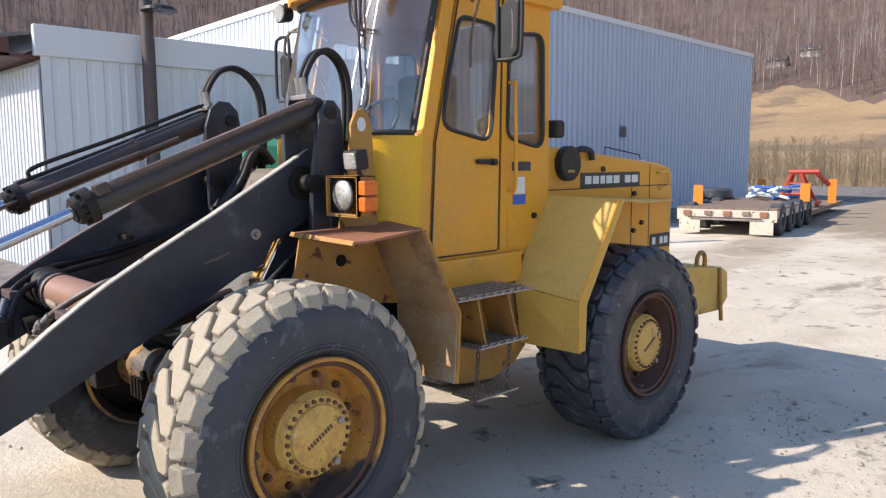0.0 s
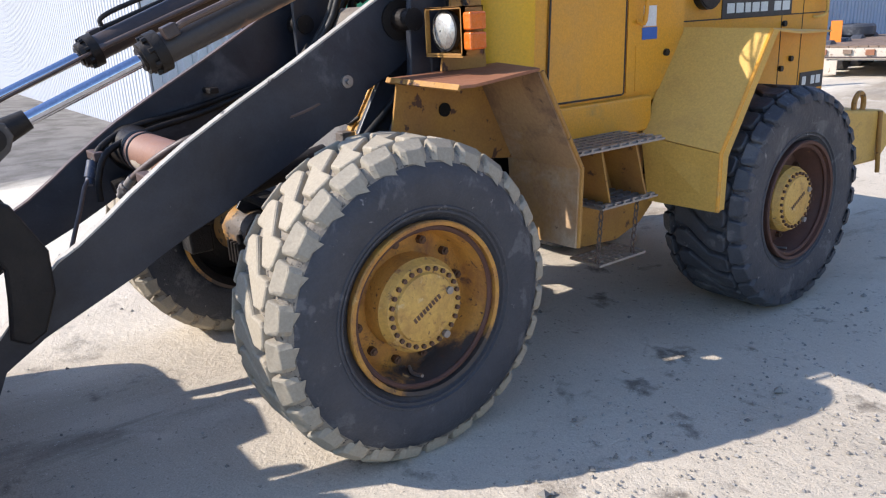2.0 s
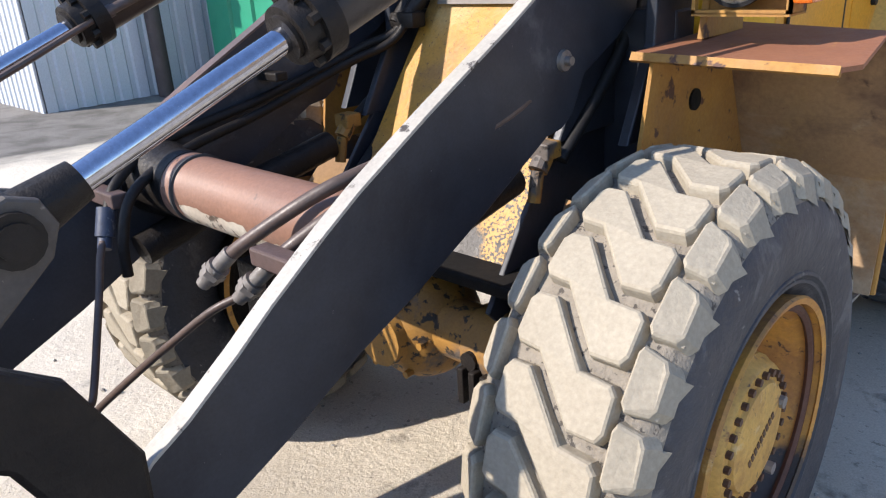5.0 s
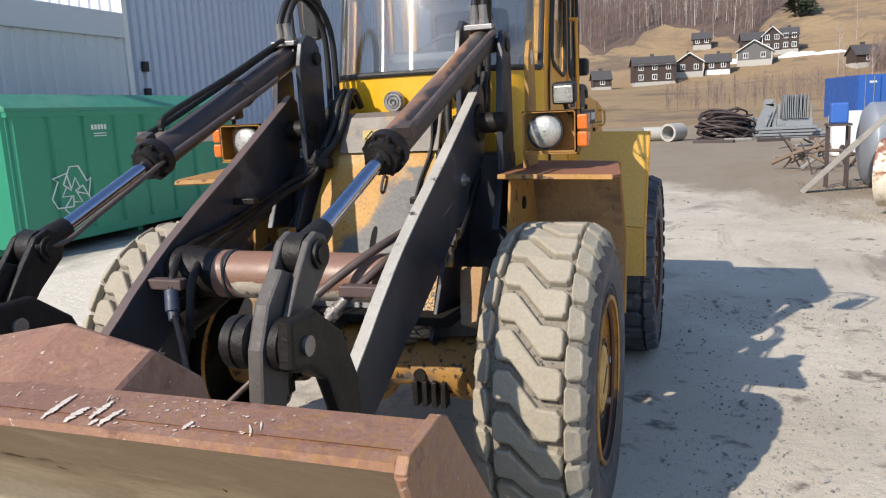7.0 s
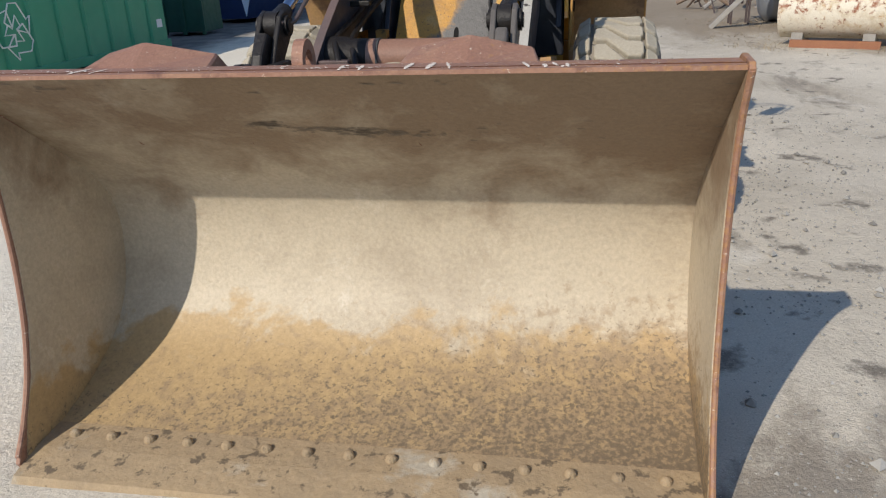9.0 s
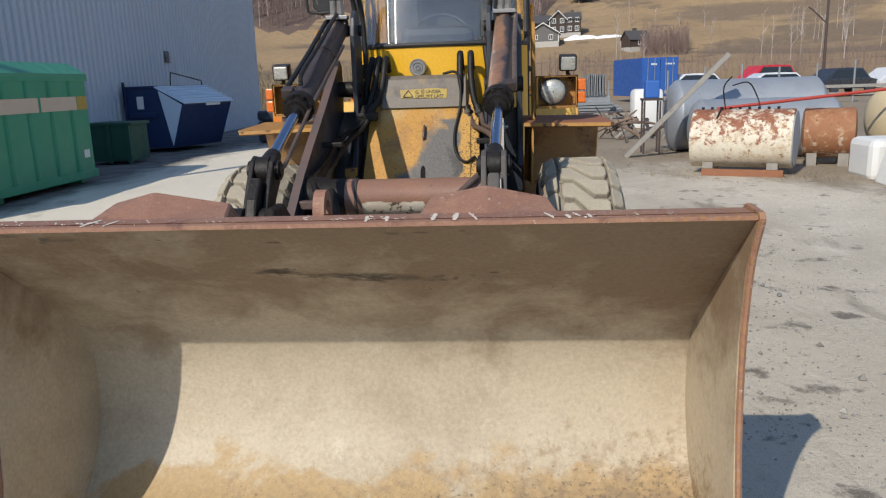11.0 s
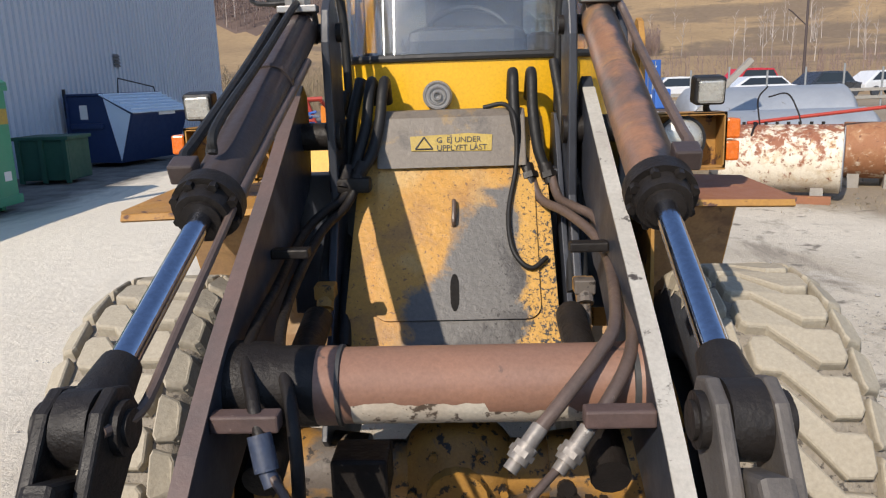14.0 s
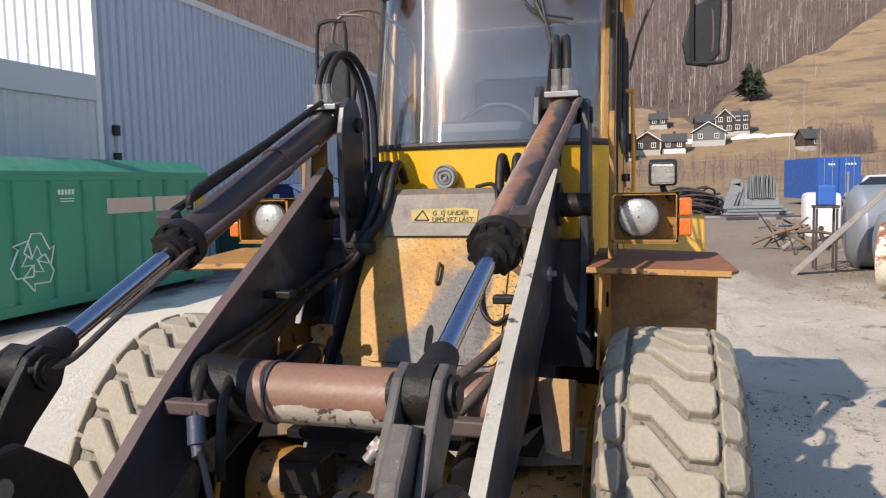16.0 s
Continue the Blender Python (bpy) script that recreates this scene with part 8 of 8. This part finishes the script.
for p0, p1, r in (((0.3, 7.6, 0.9), (0.7, 7.6, 2.0), 0.07), ((1.3, 7.6, 0.9), (0.95, 7.6, 2.0), 0.07), ((0.6, 7.6, 2.0), (1.5, 7.6, 2.02), 0.08), ((0.4, 7.6, 1.3), (1.2, 7.6, 1.3), 0.05), ((0.5, 7.6, 1.65), (1.1, 7.6, 1.6), 0.05),
                  ((0.3, 8.8, 0.9), (0.7, 7.7, 1.9), 0.06), ((1.3, 8.8, 0.9), (1.0, 7.7, 1.9), 0.06), ((0.3, 7.5, 0.98), (0.3, 9.2, 0.98), 0.08), ((1.3, 7.5, 0.98), (1.3, 9.2, 0.98), 0.08), ((1.45, 7.6, 1.95), (1.75, 7.9, 1.6), 0.07)):
    part("rig_arm", cyl(B(), TM @ (Vector(p0) + Vector((-0.4, -0.6, -0.5))), TM @ (Vector(p1) + Vector((-0.4, -0.6, -0.5))), r, n=8), "red", rig)
bp = thing("blue_pipe_heap", (-5, 21, 0.9), "tangled light blue pipes on the trailer deck", "pipes")
rnd = random.Random(3)
for i in range(9):
    bm = B()
    pts = [TM @ Vector((rnd.uniform(-0.6, 1.0), 3.4 + rnd.uniform(0, 2.0), 0.76 + rnd.uniform(0, 0.40))) for _ in range(3)]
    tube(bm, pts, 0.045, 6)
    part("pipe", bm, "blue" if i % 2 else "blue_lid", bp)
for i, (x, y, z) in enumerate(((-7.0, 20.5, 0.25), (-7.0, 20.5, 0.6), (-7.0, 20.5, 0.95))):
    bm = B()
    lathe(bm, [(-0.17, 0.28), (-0.16, 0.52), (-0.10, 0.58), (0.10, 0.58), (0.16, 0.52), (0.17, 0.28), (-0.17, 0.28)], n=24)
    for v in bm.verts:
        v.co = Vector((v.co.z, v.co.y, v.co.x)) + Vector((x, y, z - 0.1))
    bmesh.ops.recalc_face_normals(bm, faces=bm.faces[:])
    b = part("old_tyre", bm, "rubber", smooth=True)
    tagged(b, "worn black tyre stacked by the hall wall", "tyre", "stacked tyres")


# ---- hillside, woods and houses ----
HILL = ((0, -0.9), (60, -0.9), (66, -0.2), (100, 1.4), (160, 4.0), (196, 6.5), (212, 10.9), (225, 13.4), (235, 16.4), (246, 21.5), (258, 25.5), (320, 44.0), (420, 86.0), (700, 205.0), (900, 280.0))


def hill_z(x, y):
    dist = math.hypot(x, y + 3)
    z = HILL[-1][1]
    for (a, za), (b, zb) in zip(HILL, HILL[1:]):
        if dist < b:
            z = za + (zb - za) * (dist - a) / (b - a)
            break
    far = max(0.0, dist - 75)
    return z + 1.2 * noise.noise((x * 0.012, y * 0.012, 2)) * min(1, far / 90) + 0.5 * noise.noise((x * 0.05, y * 0.05, 5)) * min(1, far / 60)


def make_hill():
    bm = B()
    rows, NA = [], 300
    for k in range(64):
        row = []
        for i in range(NA + 1):
            az = -75 + i * 210 / NA
            edge = forest_edge(az)
            d = 58 + (edge - 58) * (k / 44) if k <= 44 else edge + (720 - edge) * ((k - 44) / 19) ** 1.3
            x, y = -d * math.sin(radians(az)), d * math.cos(radians(az)) - 3
            row.append(bm.verts.new((x, y, hill_z(x, y) if d > 60 else -0.9)))
        rows.append(row)
    for k, (a, b) in enumerate(zip(rows, rows[1:])):
        for i in range(NA):
            bm.faces.new((a[i], b[i], b[i + 1], a[i + 1])).material_index = 1 if k >= 44 else 0
    bmesh.ops.recalc_face_normals(bm, faces=bm.faces[:])
    h = part("hillside", bm, ["hill", "forest_floor"], smooth=True)
    tagged(h, "steep hillside with dry yellow spring grass", "hillside", kind="structure")


def forest_edge(az):
    """How far out the wood begins, by the angle to the left of +y."""
    ragged = 9 * math.sin(az * 0.7) + 7 * noise.noise((az * 0.9, 3, 1)) + 4 * noise.noise((az * 3.1, 5, 2))
    return 246 + ragged + max(0.0, -3 - az) * 13


make_hill()


def bare_trees(name, count, seed, near, far, az0, az1, h0, h1, material, dense=14, free=False, label=""):
    """Bare spring trees: a thin tapered stem and many fine rising twigs each."""
    rnd = random.Random(seed)
    verts, faces = [], []

    def stick(p, q, r0, r1):
        d = (q - p).normalized()
        u = d.orthogonal().normalized()
        v = d.cross(u)
        k = len(verts)
        for c, r in ((p, r0), (q, r1)):
            for a in (0, 2.094, 4.189):
                verts.append(c + (u * math.cos(a) + v * math.sin(a)) * r)
        for i in range(3):
            j = (i + 1) % 3
            faces.append((k + i, k + j, k + 3 + j, k + 3 + i))

    made = 0
    while made < count:
        az = rnd.uniform(az0, az1)
        d = near + (far - near) * rnd.random() ** 1.25
        if not free and d < forest_edge(az):
            continue
        made += 1
        a = radians(az)
        x, y = -d * math.sin(a), d * math.cos(a) - 3
        z = hill_z(x, y)
        h = rnd.uniform(h0, h1)
        r = 0.012 * h * rnd.uniform(0.7, 1.2)
        foot = Vector((x, y, z - 0.5))
        lean = Vector((rnd.uniform(-0.05, 0.05), rnd.uniform(-0.05, 0.05), 1))
        top = foot + lean * h
        stick(foot, foot.lerp(top, 0.5), r, r * 0.6)
        stick(foot.lerp(top, 0.5), top, r * 0.6, r * 0.1)
        for i in range(dense):
            k = rnd.uniform(0.25, 0.97)
            p = foot.lerp(top, k)
            an = rnd.uniform(0, 6.28)
            L = h * rnd.uniform(0.12, 0.30) * (1.15 - k * 0.7)
            q = p + Vector((math.cos(an) * L * 0.6, math.sin(an) * L * 0.6, L * 0.9))
            stick(p, q, r * 0.42, r * 0.16)
    me = bpy.data.meshes.new(name)
    me.from_pydata(verts, [], faces)
    me.materials.append(M[material])
    o = new(name, me)
    tagged(o, label, "trees", kind="stuff")


bare_trees("birch_wood", 2300, 21, 236, 480, -45, 80, 8, 16, "trunk", 6, label="bare pale birch stems on the hillside")
bare_trees("brown_wood", 9500, 22, 238, 580, -45, 80, 5, 13, "twig", 18, label="bare brown spring wood on the hillside")
bare_trees("lone_birches", 34, 23, 140, 300, -34, -8, 7, 11, "trunk", 14, True, "scattered bare birches on the grass slope")
bare_trees("birch_group", 12, 29, 200, 214, -23.8, -20.0, 7, 9, "trunk", 5, True, "slender bare birches on the grass slope")
bare_trees("willow_scrub", 1100, 24, 62, 84, 8, 40, 1.6, 4.4, "shrub", 16, True, "dry pale scrub at the foot of the hill")
bare_trees("brown_scrub", 420, 25, 85, 128, -34, 2, 1.5, 4.0, "twig", 16, True, "brown leafless scrub at the foot of the hill")
bare_trees("grey_thicket", 260, 26, 186, 205, -13.5, -10.2, 3, 7, "twig", 18, True, "dense grey leafless thicket beside the houses")
bare_trees("slope_bushes", 420, 27, 130, 300, -40, -9, 1.2, 3.5, "twig", 14, True, "scattered brown bushes on the grass slope")


def spruce(x, y, h, seed):
    rnd = random.Random(seed)
    z = hill_z(x, y)
    t = thing("spruce_tree", (x, y, z), "single dark green spruce on the grass slope", "tree")
    part("trunk", cyl(B(), (x, y, z - 0.3), (x, y, z + h * 0.9), 0.03 * h, 0.005 * h, n=8), "pole", t)
    bm = B()
    for i in range(900):
        k = rnd.random() ** 0.9
        a = rnd.uniform(0, 6.283)
        R = h * 0.42 * (1 - k) ** 0.8 * (0.75 + 0.5 * noise.noise((a, k * 6, 1))) + 0.4
        r0 = R * rnd.uniform(0.2, 0.8)
        p = Vector((x + r0 * math.cos(a), y + r0 * math.sin(a), z + h * (0.12 + 0.86 * k)))
        q = Vector((x + (r0 + R * 0.4) * math.cos(a), y + (r0 + R * 0.4) * math.sin(a), p.z - h * 0.05 * rnd.random()))
        s = Vector((-math.sin(a), math.cos(a), 0)) * h * 0.035
        bm.faces.new([bm.verts.new(v) for v in (p - s, q, p + s + Vector((0, 0, h * 0.03)))])
    part("crown", bm, "spruce", t)


def house(x, y, w, d, h, roof, turn, rows, wall="house_wall", label="dark brown timber farmhouse with white windows", gable=False, base="concrete_ring", cols=0):
    """A house w wide towards the yard and d deep; gable: its gable end faces the yard."""
    z = hill_z(x, y) - 0.2
    t = thing("house", (x, y, z), label, "house", "farm houses on the hill")
    m = Matrix.Translation((x, y, z)) @ Matrix.Rotation(turn, 4, "Z")

    def put(bm):
        for v in bm.verts:
            v.co = m @ v.co
        return bm

    if gable:
        part("wall", put(slab(B(), [(-w / 2, -1.5), (-w / 2, h), (0, h + roof), (w / 2, h), (w / 2, -1.5)], "y", -d / 2, d / 2)), wall, t)
        slopes = [[(k * (w / 2 + 0.4), -d / 2 - 0.5, h - 0.25), (k * (w / 2 + 0.4), d / 2 + 0.4, h - 0.25), (0, d / 2 + 0.4, h + roof + 0.15), (0, -d / 2 - 0.5, h + roof + 0.15)] for k in (-1, 1)]
    else:
        part("wall", put(slab(B(), [(-d / 2, -1.5), (-d / 2, h), (0, h + roof), (d / 2, h), (d / 2, -1.5)], "x", -w / 2, w / 2)), wall, t)
        slopes = [[(-w / 2 - 0.4, k * (d / 2 + 0.4), h - 0.25), (w / 2 + 0.4, k * (d / 2 + 0.4), h - 0.25), (w / 2 + 0.4, 0, h + roof + 0.15), (-w / 2 - 0.4, 0, h + roof + 0.15)] for k in (-1, 1)]
    for k, q in zip((-1, 1), slopes):
        rf = part("roof", put(sheet(B(), q, 0.2)), "house_roof", t)
        if gable:
            a, b = Vector(q[0]), Vector(q[3])
            up = Vector((0, 0, 0.28))
            part("barge_board", put(sheet(B(), [a + Vector((0, -0.03, 0.05)), b + Vector((0, -0.03, 0.05)), b + up + Vector((0, -0.03, 0.0)), a + up + Vector((0, -0.03, 0.0))], 0.08)), "house_white", t)
    part("chimney", put(box(B(), -0.4, 0.4, 0.3, 1.1, h + roof * 0.6, h + roof + 0.9)), "house_roof", rf)
    part("foundation", put(box(B(), -w / 2 - 0.05, w / 2 + 0.05, -d / 2 - 0.05, d / 2 + 0.05, -1.5, 0.75)), base, t)
    n = cols or max(2, int(w / 2.6))
    for r in range(rows):
        for i in range(n):
            wx = -w / 2 + w * (i + 0.5) / n
            wz = 1.3 + r * 2.3
            wi = part("window", put(box(B(), wx - 0.58, wx + 0.58, -d / 2 - 0.08, -d / 2 - 0.02, wz - 0.1, wz + 1.25)), "house_white", t)
            for k in (-1, 1):
                part("pane", put(box(B(), wx + k * 0.26 - 0.19, wx + k * 0.26 + 0.19, -d / 2 - 0.10, -d / 2 - 0.081, wz + 0.06, wz + 1.1)), "car_glass", wi)
    for k in (-1, 1):
        part("corner_board", put(box(B(), k * (w / 2 + 0.02) - 0.10, k * (w / 2 + 0.02) + 0.10, -d / 2 - 0.1, -d / 2 + 0.1, 0.6, h)), "house_wall" if not gable else "house_white", t)


def place(az, d):
    """A place on the hillside by the angle to the left of +y and the distance, as seen from the bucket."""
    a = radians(az)
    return 1.3 - d * math.sin(a), d * math.cos(a) - 3


house(*place(3.8, 196), 9.6, 7.0, 4.9, 1.7, 0.22, 2, cols=3, label="dark timber farmhouse on a pale stone base")
house(*place(1.35, 203), 6.4, 6.0, 3.0, 2.0, 0.10, 1, gable=True, cols=2, label="dark timber gabled farmhouse with white windows")
house(*place(-0.6, 204), 5.6, 5.0, 2.8, 1.6, -0.05, 1, cols=2, label="small dark timber wing with a white base", base="house_white")
house(*place(0.5, 236), 4.8, 4.5, 2.6, 1.5, 0.05, 1, cols=2, label="small dark timber storehouse above the farm")
house(*place(-3.0, 212), 8.0, 7.0, 2.9, 2.3, -0.12, 1, wall="roof_grey", gable=True, cols=2, label="grey gabled house with white barge boards")
house(*place(-2.75, 226), 5.5, 6.0, 3.9, 1.8, 0.1, 1, cols=2, label="dark timber house wing behind the gabled house")
house(*place(-3.95, 225), 4.6, 6.5, 4.4, 2.2, 0.0, 2, gable=True, cols=2, label="dark two-storey gabled house with white windows")
house(*place(-5.05, 225), 4.0, 6.0, 4.6, 1.5, 0.0, 2, cols=2, label="dark timber house end with pale balconies")
house(*place(7.4, 186), 4.0, 4.0, 2.6, 1.6, 0.3, 1, cols=1, label="small dark timber shed on the slope")
house(*place(-9.5, 200), 5.4, 4.5, 2.7, 1.8, 0.35, 1, cols=1, label="small dark brown shed beside a thicket")
for az, d, wide in ((-1.75, 214, 7.0), (-5.6, 217, 9.0), (-7.6, 217, 7.5)):
    x, y = place(az, d)
    bm = B()
    cols = []
    for i in range(9):
        xx = x - wide / 2 + wide * i / 8
        hgt = (0.9 + 0.5 * noise.noise((xx * 0.5, 3, 1))) * (1.0 if az > -7 else 0.55) * min(1.0, 0.3 + min(i, 8 - i) * 0.5)
        cols.append([bm.verts.new((xx, y + dy, hill_z(xx, y + dy) + dz * hgt)) for dy, dz in ((-1.4, -0.4), (-0.9, 0.8), (0.0, 1.1), (1.3, -0.3))])
    for a, b in zip(cols, cols[1:]):
        for k in range(3):
            bm.faces.new((a[k], b[k], b[k + 1], a[k + 1]))
    bmesh.ops.recalc_face_normals(bm, faces=bm.faces[:])
    b = part("snow_bank", bm, "snow", smooth=True)
    tagged(b, "old white snow bank beside the houses", "snow bank")
spruce(*place(-5.55, 257), 11.5, 31)
spruce(*place(-6.15, 258), 9.5, 32)
for az, d in ((21.6, 285), (19.6, 300)):
    house(*place(az, d), 6, 4, 2.2, 1.6, 0.2, 1, "wood_grey", "small grey timber barn at the edge of the wood", cols=1)

# ---- loose gravel and litter on the yard ----
def scatter():
    rnd = random.Random(77)
    verts, faces = [], []
    for i in range(15000):
        if i < 9000:
            x, y = rnd.gauss(2.6, 0.9), rnd.uniform(-2.5, 4.5)
            if x < 1.35:
                x = 1.35 + abs(x - 1.35)
        else:
            x, y = rnd.uniform(-4, 8), rnd.uniform(-5, 12)
        if rnd.random() > 0.45 + noise.noise((x * 1.1, y * 1.1, 3)):
            continue
        r = 0.004 + 0.011 * rnd.random() ** 3
        if rnd.random() < 0.012:
            r = rnd.uniform(0.02, 0.035)
        z = ground_z(x, y) + r * 0.3
        k = len(verts)
        a = rnd.uniform(0, 6.28)
        for dx, dy, dz in ((1, 0, 0), (0.2, 0.9, 0), (-0.9, 0.3, 0), (-0.2, -1, 0), (0.1, 0.1, 0.8), (0, 0, -0.5)):
            verts.append((x + r * (dx * math.cos(a) - dy * math.sin(a)) * rnd.uniform(0.7, 1.2), y + r * (dx * math.sin(a) + dy * math.cos(a)) * rnd.uniform(0.7, 1.2), z + r * dz))
        for t in ((0, 1, 4), (1, 2, 4), (2, 3, 4), (3, 0, 4), (1, 0, 5), (2, 1, 5), (3, 2, 5), (0, 3, 5)):
            faces.append(tuple(k + j for j in t))
    me = bpy.data.meshes.new("gravel")
    me.from_pydata(verts, [], faces)
    me.materials.append(M["stone"])
    tagged(new("gravel", me), "loose grey gravel strewn on the yard", "gravel", kind="stuff")


scatter()


def litter():
    """Flattened dry grass and bits round the tanks."""
    rnd = random.Random(78)
    verts, faces = [], []
    for i in range(9000):
        x, y = rnd.uniform(2.9, 9.5), rnd.uniform(6.3, 15)
        if y < 8.2 + 1.2 * noise.noise((x * 0.7, 2, 1)) + max(0, 4.2 - x) * 1.2 or rnd.random() > 0.55 + 0.8 * noise.noise((x * 0.8, y * 0.8, 4)):
            continue
        z, a, l = ground_z(x, y), rnd.uniform(0, 6.28), rnd.uniform(0.04, 0.13)
        dx, dy, w = math.cos(a) * l, math.sin(a) * l, 0.006
        k = len(verts)
        verts += [(x - dy * w / l, y + dx * w / l, z), (x + dy * w / l, y - dx * w / l, z), (x + dx, y + dy, z + rnd.uniform(0.01, 0.06))]
        faces.append((k, k + 1, k + 2))
    me = bpy.data.meshes.new("dry_grass")
    me.from_pydata(verts, [], faces)
    me.materials.append(M["dry_grass"])
    tagged(new("dry_grass", me), "flattened dry grass litter round the old tanks", "grass", kind="stuff")


litter()
